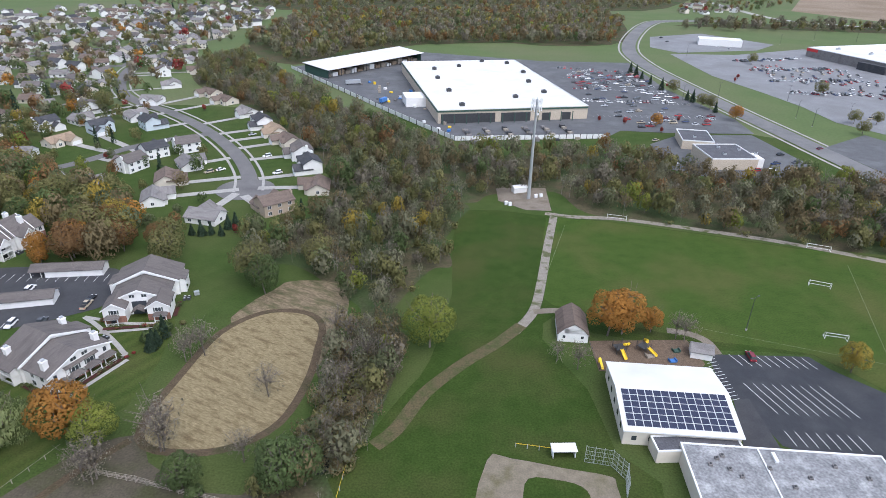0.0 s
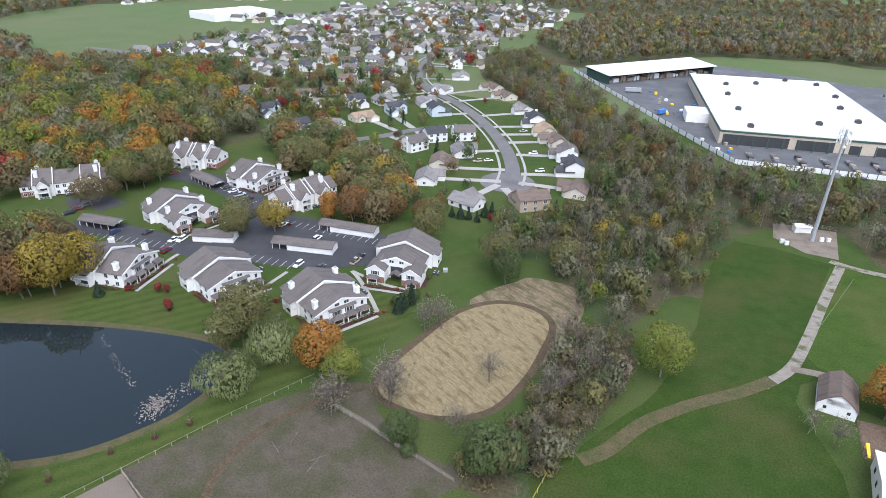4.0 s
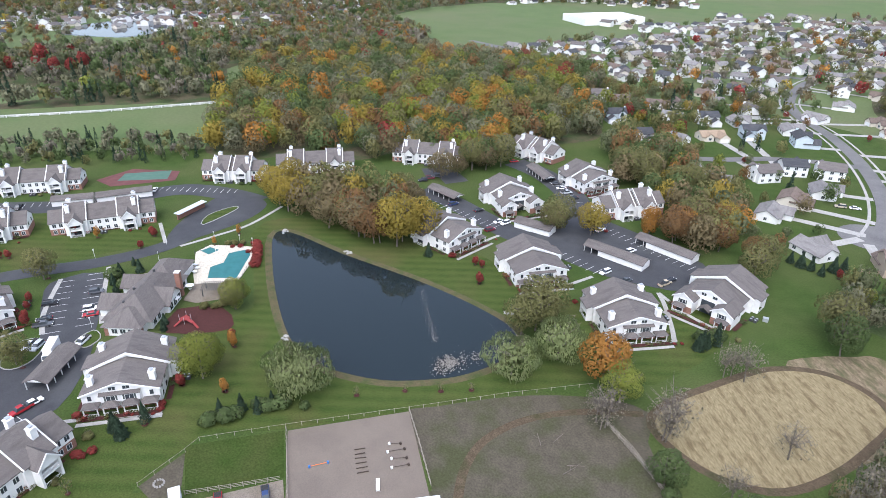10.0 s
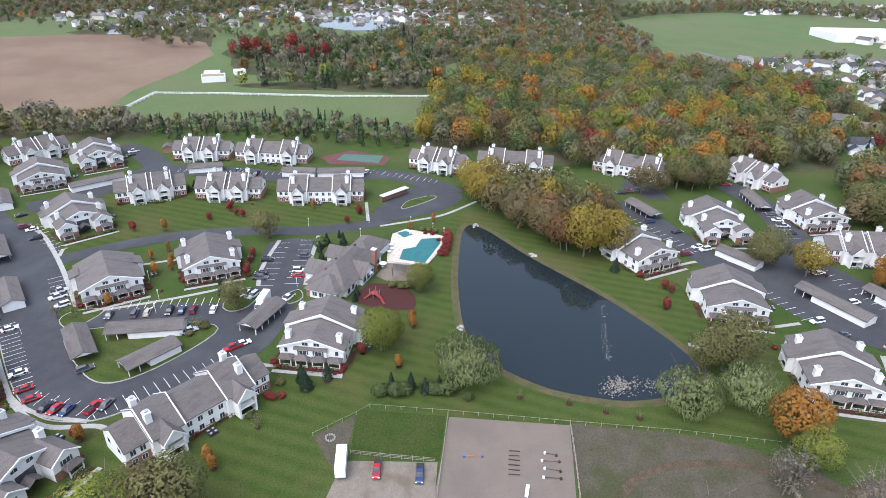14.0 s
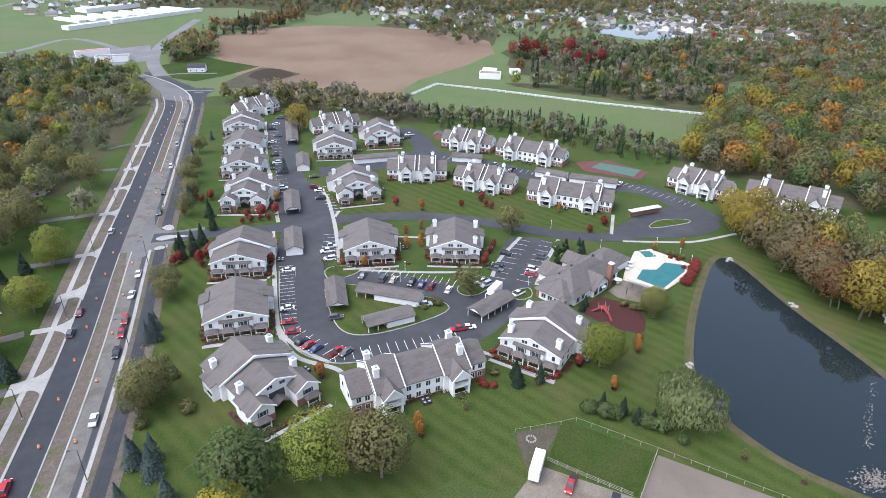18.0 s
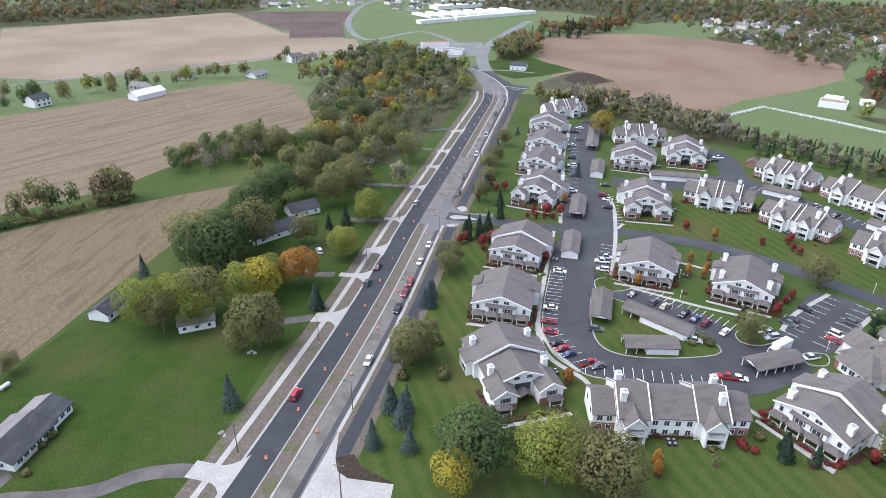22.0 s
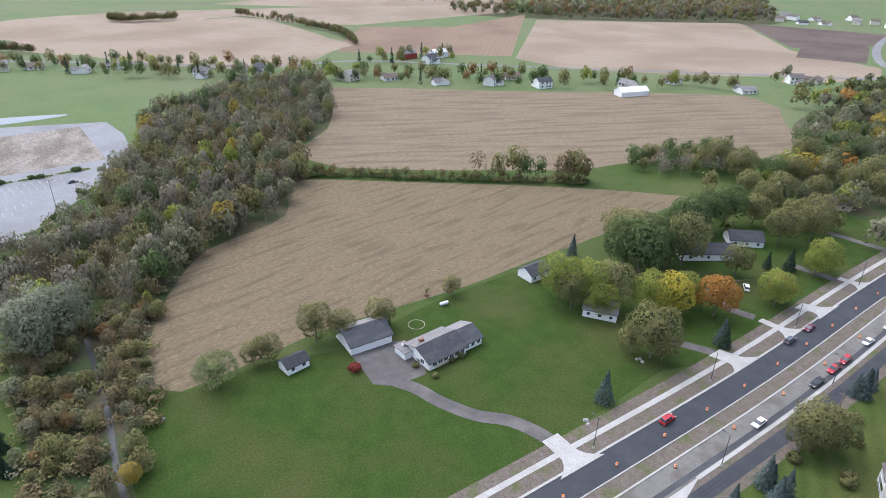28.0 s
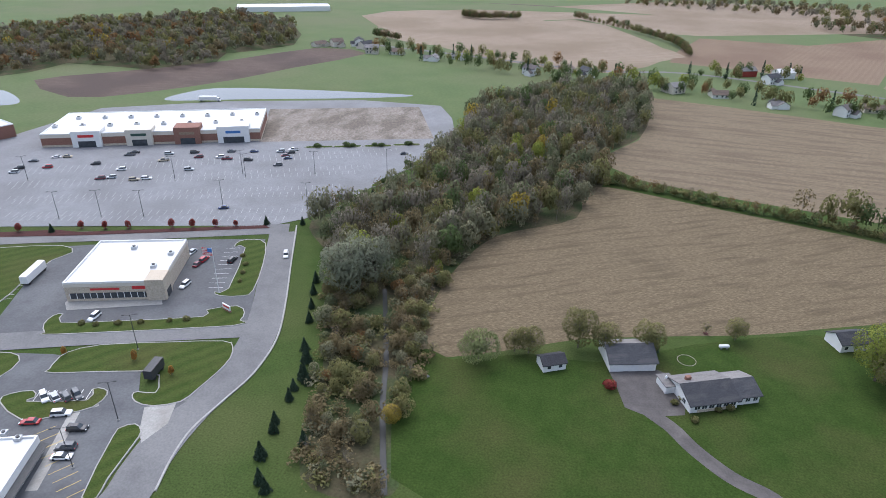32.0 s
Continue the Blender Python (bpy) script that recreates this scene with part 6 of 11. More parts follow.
# ---------------------------------------------------------------- family houses
def family_house(wall_m, roof_m, wide, deep, storeys, garage_side, colour, roof_word):
    o = base("house", f"{colour} family house with a {roof_word} gable roof and attached garage", "house", "subdivision houses")
    e = 2.8 * storeys
    s = garage_side
    make("wall", Geo().house(-wide / 2, 0, wide / 2, deep, e, e + deep * 0.27, "x"), wall_m, o)
    make("roof", Geo().roof(-wide / 2, 0, wide / 2, deep, e, e + deep * 0.27, "x", 0.5), roof_m, o)
    gx = s * (wide / 2 - 3.2)
    g = make("garage", Geo().house(gx - 3.3, -4.5, gx + 3.3, 2, 2.8, 5.2, "y"), wall_m, o)
    make("garage_roof", Geo().roof(gx - 3.3, -4.5, gx + 3.3, 4.5, 2.8, 5.2, "y", 0.4), roof_m, g)
    make("garage_door", Geo().box(gx - 2.5, -4.56, 0.05, gx + 2.5, -4.5, 2.3), TRIM, g)
    make("front_gable", Geo().house(-s * 1.2 - 2.4 - s * 2, -1.2, -s * 1.2 + 2.4 - s * 2, 1, e, e + 1.9, "y"), wall_m, o)
    make("gable_roof", Geo().roof(-s * 1.2 - 2.4 - s * 2, -1.2, -s * 1.2 + 2.4 - s * 2, 4, e, e + 1.9, "y", 0.35), roof_m, o)
    make("front_door", Geo().box(s * 0.2 - 0.5, -0.07, 0.1, s * 0.2 + 0.5, 0, 2.1), DARKMETAL, o)
    for k in range(storeys):
        window(o, -s * 3.2, -1.2, 0.9 + 2.8 * k, 1.7, 1.4)
        for x in (-wide / 3, 0, wide / 3):
            window(o, x, deep, 0.9 + 2.8 * k, 1.5, 1.3, "+y")
        window(o, -s * wide / 2, deep / 2, 0.9 + 2.8 * k, 1.2, 1.3, "-x" if s > 0 else "+x")
    make("chimney", Geo().box(-s * (wide / 2 + 0.6), deep * 0.6, 0, -s * wide / 2, deep * 0.6 + 1.4, e + deep * 0.3), wall_m, o) if storeys == 2 else None
    return o


def far_house(wall_m, roof_m, wide, deep, storeys, colour, roof_word):
    o = base("house", f"distant {colour} family house under a {roof_word} roof", "house", "far houses")
    e = 2.8 * storeys
    make("wall", Geo().house(-wide / 2, -deep / 2, wide / 2, deep / 2, e, e + deep * 0.27, "x").house(wide / 2 - 7, -deep / 2 - 4, wide / 2 - 0.5, 0, 2.7, 5.0, "y"), wall_m, o)
    make("roof", Geo().roof(-wide / 2, -deep / 2, wide / 2, deep / 2, e, e + deep * 0.27, "x", 0.5).roof(wide / 2 - 7, -deep / 2 - 4, wide / 2 - 0.5, 1, 2.7, 5.0, "y", 0.4), roof_m, o)
    w = Geo()
    for k in range(storeys):
        for x in (-wide / 3, -wide / 12, wide / 4):
            w.box(x - 0.7, deep / 2, 0.9 + 2.8 * k, x + 0.7, deep / 2 + 0.06, 2.2 + 2.8 * k)
            w.box(x - 0.7, -deep / 2 - 0.06, 0.9 + 2.8 * k, x + 0.7, -deep / 2, 2.2 + 2.8 * k) if x < 0 else None
    tagged(make("window", w, GLASS, o), kind="stuff")
    return o


NEAR = [family_house(SIDING, SHINGLE4, 14, 9.5, 1, 1, "white", "weathered grey"), family_house(SIDING, SHINGLE, 12.5, 10, 2, -1, "white", "grey-brown"),
        family_house(BEIGE, SHINGLE2, 14, 10, 1, -1, "beige", "brown"), family_house(SIDING, SHINGLE3, 12, 9.5, 2, 1, "white", "slate-grey"),
        family_house(TANWALL, SHINGLE2, 14, 10, 2, 1, "tan", "brown"), family_house(BEIGE, TANROOF, 15, 9.5, 1, 1, "beige", "tan"), family_house(BLUEWALL, SHINGLE3, 13, 9, 2, -1, "pale blue", "slate-grey")]
STREETS = smooth(MAINST, 6) + smooth(SIDEST, 6)
DRIVES = []


def settle_house(p, kind, used):
    q = min(STREETS, key=lambda s: dist(s, p))
    turn = heading(p, q) + 90
    side = {0: 1, 1: -1, 2: -1, 3: 1, 4: 1, 5: 1, 6: -1}[kind]
    place(NEAR[kind], used, at(p, turn))
    a = radians(turn)
    gx = side * 3.8
    st = (p[0] + math.cos(a) * gx + math.sin(a) * 4.6, p[1] + math.sin(a) * gx - math.cos(a) * 4.6)
    far = max(2.0, dist(p, q) - 8.5)
    DRIVES.append((st, (st[0] + math.sin(a) * far, st[1] - math.cos(a) * far)))


HUSED = set()
for p, k in (((-122.3, 260.1), 0), ((-125.7, 284.5), 2), ((-123.6, 306.3), 0), ((-141, 334.7), 1), ((-154.9, 323.7), 3), ((-158.9, 301.9), 1), ((-166, 276.7), 0), ((-219.3, 311.1), 0),
             ((-227, 295.7), 3), ((-207.3, 335.4), 5), ((-196.8, 359.3), 6), ((-189.3, 393.4), 0), ((-172.3, 375.5), 6), ((-95.8, 244.3), 0), ((-74, 254.7), 4), ((-61.3, 275.5), 2),
             ((-69.4, 300.9), 3), ((-78.2, 321.5), 1), ((-90.2, 344.4), 2), ((-102.1, 363.9), 5), ((-113.1, 376.9), 3)):
    settle_house(p, k, HUSED)
for p, k in (((-129.8, 404.2), 0), ((-152.1, 433.5), 2), ((-169.7, 453.8), 2), ((-207.8, 481.9), 0), ((-231.1, 521), 1), ((-236.9, 570.3), 0), ((-267, 317.5), 6), ((-298.9, 357.3), 2), ((-249.7, 350.5), 0),
             ((-229.7, 362.8), 3), ((-218.6, 383.8), 0), ((-268.9, 388.9), 2), ((-310.2, 348.1), 1), ((-275.9, 367.1), 2), ((-199.6, 429.3), 0), ((-226, 407.8), 1), ((-259.4, 413.5), 0), ((-207.7, 534.3), 2)):
    settle_house(p, k, HUSED)
for a, b in DRIVES:
    if dist(a, b) < 45:
        ribbon("driveway", [a, b], 4.2, CONCRETE, "pale concrete house driveway", n=0, category="driveway")

FARH = [far_house(SIDING, SHINGLE4, 13, 9, 1, "white", "pale grey"), far_house(SIDING, SHINGLE, 12, 9, 2, "white", "grey-brown"), far_house(BEIGE, SHINGLE2, 13, 9.5, 1, "beige", "brown"),
        far_house(SIDING, SHINGLE3, 12, 9, 2, "white", "slate-grey"), far_house(BEIGE, SHINGLE4, 13, 9, 2, "beige", "pale grey"), far_house(SIDING, SHINGLE2, 12, 9, 1, "white", "brown")]
FUSED = set()
FARSPOTS = []
for x, y in scatter([(-494.8, 351.3), (-529.4, 431.6), (-516.1, 532.6), (-467.9, 686.4), (-373.5, 816.3), (-245.7, 999.6), (-226.5, 826.5), (-250.8, 684.1), (-215.8, 566.9), (-260.2, 529.3), (-234.5, 454.5), (-286.5, 422.2), (-373.5, 410.9), (-445.3, 373)], 29, 3, 0.3):
    if all(dist((x, y), s) > 14 for s in STREETS):
        FARSPOTS.append((x, y))
        place(FARH[rng.randrange(6)], FUSED, at((x, y), rng.choice((0, 90, 180, 270)) + rng.uniform(-25, 25)))


def joined_houses(spots, name, label):
    """Far rows of houses as one mesh."""
    mats = [SIDING, BEIGE, SHINGLE, SHINGLE2, SHINGLE3, SHINGLE4]
    g = Geo()
    for x, y in spots:
        k = len(g.v)
        w, d, e = rng.uniform(11, 15), rng.uniform(8, 10), rng.choice((2.8, 5.4))
        wm, rm = rng.choice((0, 0, 1)), rng.choice((2, 3, 4, 5))
        g.house(-w / 2, -d / 2, w / 2, d / 2, e, e + d * 0.27, "x", wm)
        g.roof(-w / 2, -d / 2, w / 2, d / 2, e, e + d * 0.27, "x", 0.5, 0.22, rm)
        g.house(w / 2 - 7, -d / 2 - 4, w / 2 - 0.5, 0, 2.7, 5.0, "y", wm)
        g.roof(w / 2 - 7, -d / 2 - 4, w / 2 - 0.5, 1, 2.7, 5.0, "y", 0.4, 0.22, rm)
        t = rng.uniform(0, 2 * math.pi)
        c, s = math.cos(t), math.sin(t)
        g.v[k:] = [(x + c * px_ - s * py_, y + s * px_ + c * py_, pz_) for px_, py_, pz_ in g.v[k:]]
        FARSPOTS.append((x, y))
    return tagged(make(name, g, mats), label, "houses", kind="stuff")


HOUSEAT = [tuple(o.matrix_basis.translation)[:2] for o in scene.objects if o.parent is None and o.name.split(".")[0] == "house"]
sp = [tuple(p) for p in scatter([(-494.8, 351.3), (-529.4, 431.6), (-516.1, 532.6), (-467.9, 686.4), (-373.5, 816.3), (-245.7, 999.6), (-226.5, 826.5), (-250.8, 684.1), (-215.8, 566.9), (-250, 529.3), (-234.5, 454.5), (-286.5, 422.2), (-373.5, 410.9), (-445.3, 373)], 10, 33)
      if all(dist(p, q) > 10 for q in STREETS)]
GAPS = []
for p in sp:
    if all(dist(p, q) > 19.5 for q in HOUSEAT) and all(dist(p, q) > 21 for q in GAPS):
        GAPS.append(p)
joined_houses(GAPS, "far_houses", "close rows of white and beige houses in the subdivision")
sp = []
HOUSEROWS = []
HOUSEROWS.append(([(-630, 652.2), (-549.5, 748.4), (-388.1, 1053.8), (-296.2, 951.8), (-410.4, 772.7), (-504.5, 662.7)], 34, 5))
HOUSEROWS.append(([(-458.8, 530.5), (-589, 886.2), (-491.6, 998.7), (-316.3, 1096.4), (-274.7, 946), (-421.9, 849.7), (-484.8, 720.1), (-355.5, 423.2)], 34, 4))
HOUSEROWS.append(([(-931.3, 45.9), (-1085.1, 178.5), (-986.4, 525.7), (-716.9, 369.4), (-724.1, 248.1), (-765.1, 176.9)], 40, 6))
HOUSEROWS.append(([(-940, -231.3), (-1032.6, -114.7), (-1004.6, 74.3), (-820.3, 51.7), (-803.7, -65.6), (-797.4, -169.7)], 46, 8))
HOUSEROWS.append(([(-870.5, 611.7), (-933.3, 1159), (-831.5, 1173), (-658.6, 940.3), (-703.3, 884.7), (-829.9, 793.9)], 36, 14))
HOUSEROWS.append(([(-903, -81.5), (-1245.1, 173.3), (-1425.7, 458.6), (-803.9, 273), (-864.1, 214.9), (-898.5, 49.6)], 40, 9))
HOUSEROWS.append(([(375.8, 1110.1), (494, 1276.6), (520.8, 1138.7), (425, 1041.2)], 40, 10))
HOUSEROWS.append(([(-953.6, -288.2), (-1194.8, -161.4), (-959.4, -103.4), (-810.6, -192.6)], 42, 12))
HOUSEROWS.append(([(-613, -817.9), (-786.6, -746.4), (-852.9, -809.6), (-710, -914)], 40, 15))
HOUSEROWS.append(([(-734, -661.5), (-1257.6, -476.4), (-1376.9, -524), (-909.3, -793.2)], 40, 16))
HOUSEROWS.append(([(381.3, -609.2), (255.2, -618.1), (219.4, -588.1), (318.1, -590.6)], 30, 17))
for poly, gap, seed in HOUSEROWS:
    sp += list(scatter(poly, gap, seed, 0.3))
joined_houses(sp, "far_houses", "rows of small white houses in the far distance")


# ---------------------------------------------------------------- big buildings
def flat_block(name, label, category, a, b, deep, high, wall_m, roof_m, parapet=0.6):
    """A flat-roofed building with a parapet; a to b is its near wall."""
    n = dist(a, b)
    o = base(name, label, category)
    make("wall", Geo().box(0, 0, 0, n, deep, high), wall_m, o)
    make("roof", Geo().box(0.4, 0.4, high, n - 0.4, deep - 0.4, high + 0.12), roof_m, o)
    make("parapet", Geo().box(0, 0, high, n, 0.4, high + parapet).box(0, deep - 0.4, high, n, deep, high + parapet).box(0, 0.4, high, 0.4, deep - 0.4, high + parapet).box(n - 0.4, 0.4, high, n, deep - 0.4, high + parapet), TRIM, o)
    o.matrix_basis = at(a, heading(a, b))
    return o, n


def rooftop_units(o, places, z, s=1.6, m=None):
    for x, y in places:
        u = make("rooftop_unit", Geo().box(x - s / 2, y - s / 2, z, x + s / 2, y + s / 2, z + s * 0.6), m or STEEL, o)
        make("fan_cover", Geo().tube((x, y, z + s * 0.6), (x, y, z + s * 0.75), s * 0.3, s * 0.3, 10), DARKMETAL, u)


# warehouse store: front wall of the yard side, 102 m wide and 168 m deep
o, n = flat_block("warehouse_store", "huge warehouse store with a white membrane roof and green open bays", "store", (-1.1, 394.4), (98.9, 414.4), 166, 8.6, STONEWALL, WHITEROOF, 0.5)
make("canopy_band", Geo().box(0, -0.5, 7.4, n, -0.02, 8.4), GREENWALL, o)
make("canopy_band", Geo().box(-0.5, 0, 7.4, -0.02, 166, 8.4), GREENWALL, o)
# Dark flat panels put where the bays' shaded interior would show.
for x0, x1, z in ((2, 38, 6.2), (42, 62, 6.0), (70, 76, 5.2), (84, 90, 5.2)):
    make("open_bay", Geo().box(x0, -0.3, 0.1, x1, -0.03, z), DARKMETAL, o)
for i in range(12):
    make("column", Geo().box(2 + i * 8, -3.4, 0, 2.5 + i * 8, -2.9, 6.5), GREENWALL, o)
make("loading_dock", Geo().box(-14, 44, 0, 0, 62, 6.5), SIDING, o)
rooftop_units(o, [(18, 10), (18, 52), (18, 95), (45, 140), (60, 28), (85, 40), (85, 75), (92, 110), (90, 150), (70, 160), (22, 130)], 8.7, 3.2, DARKMETAL)
for i in range(7):
    make("roof_seam", Geo().box(0.6, 20 + i * 20, 8.72, n - 0.6, 20.15 + i * 20, 8.78), TRIM, o)


def open_shed(a, b, deep, high):
    n = dist(a, b)
    o = base("lumber_shed", "long open lumber shed with a white metal roof", "shed")
    make("roof", Geo().slab((-2, -2, high), (n + 2, -2, high), (n + 2, deep, high + 2.2), (-2, deep, high + 2.2), 0.4), WHITEROOF, o)
    make("back_wall", Geo().box(0, deep - 0.8, 0, n, deep - 0.5, high + 1.8).box(0, 0, 0, 0.3, deep - 0.8, high - 0.4).box(n - 0.3, 0, 0, n, deep - 0.8, high - 0.4), GREENWALL, o)
    for i in range(9):
        make("post", Geo().box(i * n / 8 - 0.2, 0, 0, i * n / 8 + 0.2, 0.4, high - 0.3), DARKMETAL, o)
    for i in range(16):
        make("timber_stack", Geo().box(i * n / 16 + 1, 4, 0, (i + 1) * n / 16 - 0.8, 12, 2 + (i * 7 % 5) * 0.6), (OLDWOOD, TRIM, TANROOF)[i % 3], o)
    o.matrix_basis = at(a, heading(a, b))


open_shed((-91.8, 523), (-18.7, 612.6), 30, 7.5)
YARDWALL = [(-130.8, 561.7), (-77.5, 483.1), (-29.4, 412.4), (9.3, 358.2)]
g = base("yard_fence", "white panelled yard fence with dark posts", "fence")
LINE = smooth(YARDWALL, 9) + smooth([(11, 358.3), (55.1, 363.6), (101.2, 369.1)], 12)
for i in range(len(LINE) - 1):
    q = Geo()
    bar_geo(q, [mid(LINE[i], LINE[i + 1], 0.04), mid(LINE[i], LINE[i + 1], 0.93)], 0.25, 0.3, 3.0)
    make("fence_panel", q, TRIM, g)
    q = Geo()
    bar_geo(q, [mid(LINE[i], LINE[i + 1], 0.94), mid(LINE[i], LINE[i + 1], 1.03)], 0.4, 0, 3.3)
    make("fence_post", q, DARKMETAL, g)
for k in range(6):
    a = (16 + k * 12.5, 378.0 + k * 2.5)
    for j in range(8):
        st = make("lumber_rack", Geo().box(-1.2, 0, 0, 1.2, 3.2, 1.0 + (j * 5 + k) % 3 * 0.5).box(-1.4, 0, 0, -1.25, 0.15, 2.4).box(1.25, 0, 0, 1.4, 0.15, 2.4), (OLDWOOD, SHINGLE4, DARKMETAL)[(j + k) % 3])
        tagged(st, "stack of building timber on a yard rack", "timber stack", "yard racks")
        st.matrix_basis = at((a[0] + 0.7 * j, a[1] - 3.6 * j), 11)
for i in range(26):
    p = mid((-80.4, 502.7), (-2.6, 374.8), rng.random())
    p = (p[0] + rng.uniform(2, 26), p[1] + rng.uniform(0, 34))
    st = make("pallet_stack", Geo().box(-1, -1, 0, 1, 1, 0.15).box(-0.95, -0.95, 0.15, 0.95, 0.95, rng.uniform(0.8, 2.2)), (TRIM, BLUE, OLDWOOD, YELLOW, SHINGLE4)[i % 5])
    tagged(st, "wrapped pallet of building goods in the yard", "pallet", "yard pallets").matrix_basis = at(p, rng.uniform(0, 90))

# shops by the arterial road
o, n = flat_block("shop", "small shop with tan walls and a dark flat roof", "shop", (144.3, 315.1), (169.4, 316.5), 26, 6.0, STONEWALL, BLACKROOF)
make("entrance", Geo().box(n, 3, 0, n + 5, 14, 5.2), SIDING, o)
rooftop_units(o, [(10, 8), (22, 16), (12, 20), (28, 9)], 6.1, 1.6)
o, n = flat_block("shop", "low tan shop with a dark flat roof", "shop", (141.1, 351.7), (158.8, 348.6), 24, 5.0, STONEWALL, BLACKROOF)
rooftop_units(o, [(8, 8)], 5.1, 1.6)
o, n = flat_block("shop", "white restaurant with a flat roof", "shop", (295.9, 748.6), (340.3, 734.8), 22, 6.5, SIDING, WHITEROOF)
o, n = flat_block("superstore", "vast superstore with a white roof and grey walls", "store", (388, 686.5), (430.1, 552.4), 130, 9, SHINGLE4, WHITEROOF)
rooftop_units(o, [(20, 20), (50, 30), (80, 25), (110, 40), (35, 70)], 9.1, 3.0)
make("shop_sign", Geo().box(0, -0.4, 6, 14, -0.02, 8.6), REDPAINT, o)
make("entrance", Geo().box(70, -8, 0, 100, 0, 7), SHINGLE3, o)

# school
a, b = (45.7, 114.1), (73.3, 112)
n = dist(a, b)
o = base("school_hall", "beige school hall with a white metal roof and solar panels", "school")
make("wall", Geo().house(0, 0, n, 26, 4.8, 7.0, "x"), BEIGE, o)
make("roof", Geo().roof(0, 0, n, 26, 4.8, 7.0, "x", 0.4), WHITEROOF, o)
make("gutter", Geo().box(-0.4, -0.75, 4.55, n + 0.4, -0.42, 4.95), TRIM, o)
for i in range(5):
    make("window", Geo().box(-0.08, 3 + i * 4.5, 2.2, -0.02, 4.2 + i * 4.5, 3.6), GLASS, o)
make("pane_cover", Geo().box(2, -0.06, 1.5, 3.2, -0.02, 2.8).box(6, -0.06, 1.5, 7.2, -0.02, 2.8), GLASS, o)
sl = 2.2 / 13
COLS, ROWS = 13, 6
pw, ph = (n - 1.6) / COLS, 11.6 / ROWS
for i in range(COLS):
    for j in range(ROWS):
        x, y = 0.8 + i * pw, 0.7 + j * ph
        za, zb = 5.12 + y * sl, 5.12 + (y + ph - 0.12) * sl
        s = make("solar_panel", Geo().slab((x, y, za), (x + pw - 0.12, y, za), (x + pw - 0.12, y + ph - 0.12, zb), (x, y + ph - 0.12, zb), 0.08), TRIM, o)
        xa, ya, xb, yb = x + 0.05, y + 0.05, x + pw - 0.17, y + ph - 0.17
        k = Geo().slab((xa, ya, 5.15 + ya * sl), (xb, ya, 5.15 + ya * sl), (xb, yb, 5.15 + yb * sl), (xa, yb, 5.15 + yb * sl), 0.03)
        make("solar_cell", k, SOLAR, s)
o.matrix_basis = at(a, heading(a, b))
a, b = (52.1, 108), (72.9, 109.3)
o, n = flat_block("school_link", "low beige school link with a dark flat roof", "school", a, b, 5.2, 3.4, BEIGE, BLACKROOF, 0.35)
a, b = (56.4, 90.9), (101.9, 87.5)
o, n = flat_block("school_building", "long beige school building with a stained grey flat roof", "school", a, b, 19.5, 4.2, BEIGE, GREYROOF, 0.35)
make("roof_joint", Geo().box(n * 0.38, 0.5, 4.3, n * 0.38 + 0.35, 19, 4.55), TRIM, o)
rooftop_units(o, [(5, 13), (7, 15), (9, 12), (11, 10), (18, 13), (26, 11), (33, 15), (8.5, 16), (21.5, 8), (39, 12)], 4.3, 0.9, SHINGLE4)
make("roof_duct", Geo().box(20, 15, 4.3, 20.8, 17.8, 4.9), TRIM, o)

# school shed with a gambrel roof
a, b = (37, 156.6), (46, 155.7)
n = dist(a, b)
o = base("school_shed", "white barn-shaped shed with a brown gambrel roof", "shed")
make("wall", Geo().box(0, 0, 0, n, 12, 3.0).prism([(0, 0, 3), (n, 0, 3), (n / 2, 0, 6.4)], (0, 12, 0)).box(n * 0.2, 0, 3, n * 0.8, 12, 4.6), SIDING, o)
rf = Geo()
for x0, z0, x1, z1 in ((-0.3, 2.7, n * 0.2, 5.0), (n * 0.2, 5.0, n / 2, 6.6), (n / 2, 6.6, n * 0.8, 5.0), (n * 0.8, 5.0, n + 0.3, 2.7)):
    rf.slab((x0, -0.3, z0), (x1, -0.3, z1), (x1, 12.3, z1), (x0, 12.3, z0), 0.18)
make("roof", rf, SHINGLE2, o)
make("window", Geo().box(1.4, -0.06, 1.4, 2.2, -0.02, 2.3).box(n - 2.2, -0.06, 1.4, n - 1.4, -0.02, 2.3), GLASS, o)
make("door", Geo().box(n / 2 - 0.8, -0.07, 0.05, n / 2 + 0.8, -0.02, 2.2), TRIM, o)
o.matrix_basis = at(a, heading(a, b))


def small_shed(p, turn, w, d, h, wall_m, roof_m, label, doors=2):
    o = base("shed", label, "shed")
    make("wall", Geo().house(-w / 2, 0, w / 2, d, h, h + d * 0.28, "x"), wall_m, o)
    make("roof", Geo().roof(-w / 2, 0, w / 2, d, h, h + d * 0.28, "x", 0.35), roof_m, o)
    for i in range(doors):
        x = -w / 2 + (i + 0.5) * w / doors
        make("window", Geo().box(x - 0.5, -0.06, 1.0, x + 0.5, -0.02, 2.0), GLASS, o)
    o.matrix_basis = at(p, turn)
    return o


small_shed((77.7, 148.5), heading((75, 149.2), (80.4, 147.7)), 6.0, 5.0, 2.4, SIDING, SHINGLE4, "small white shed beside the playground", 0)

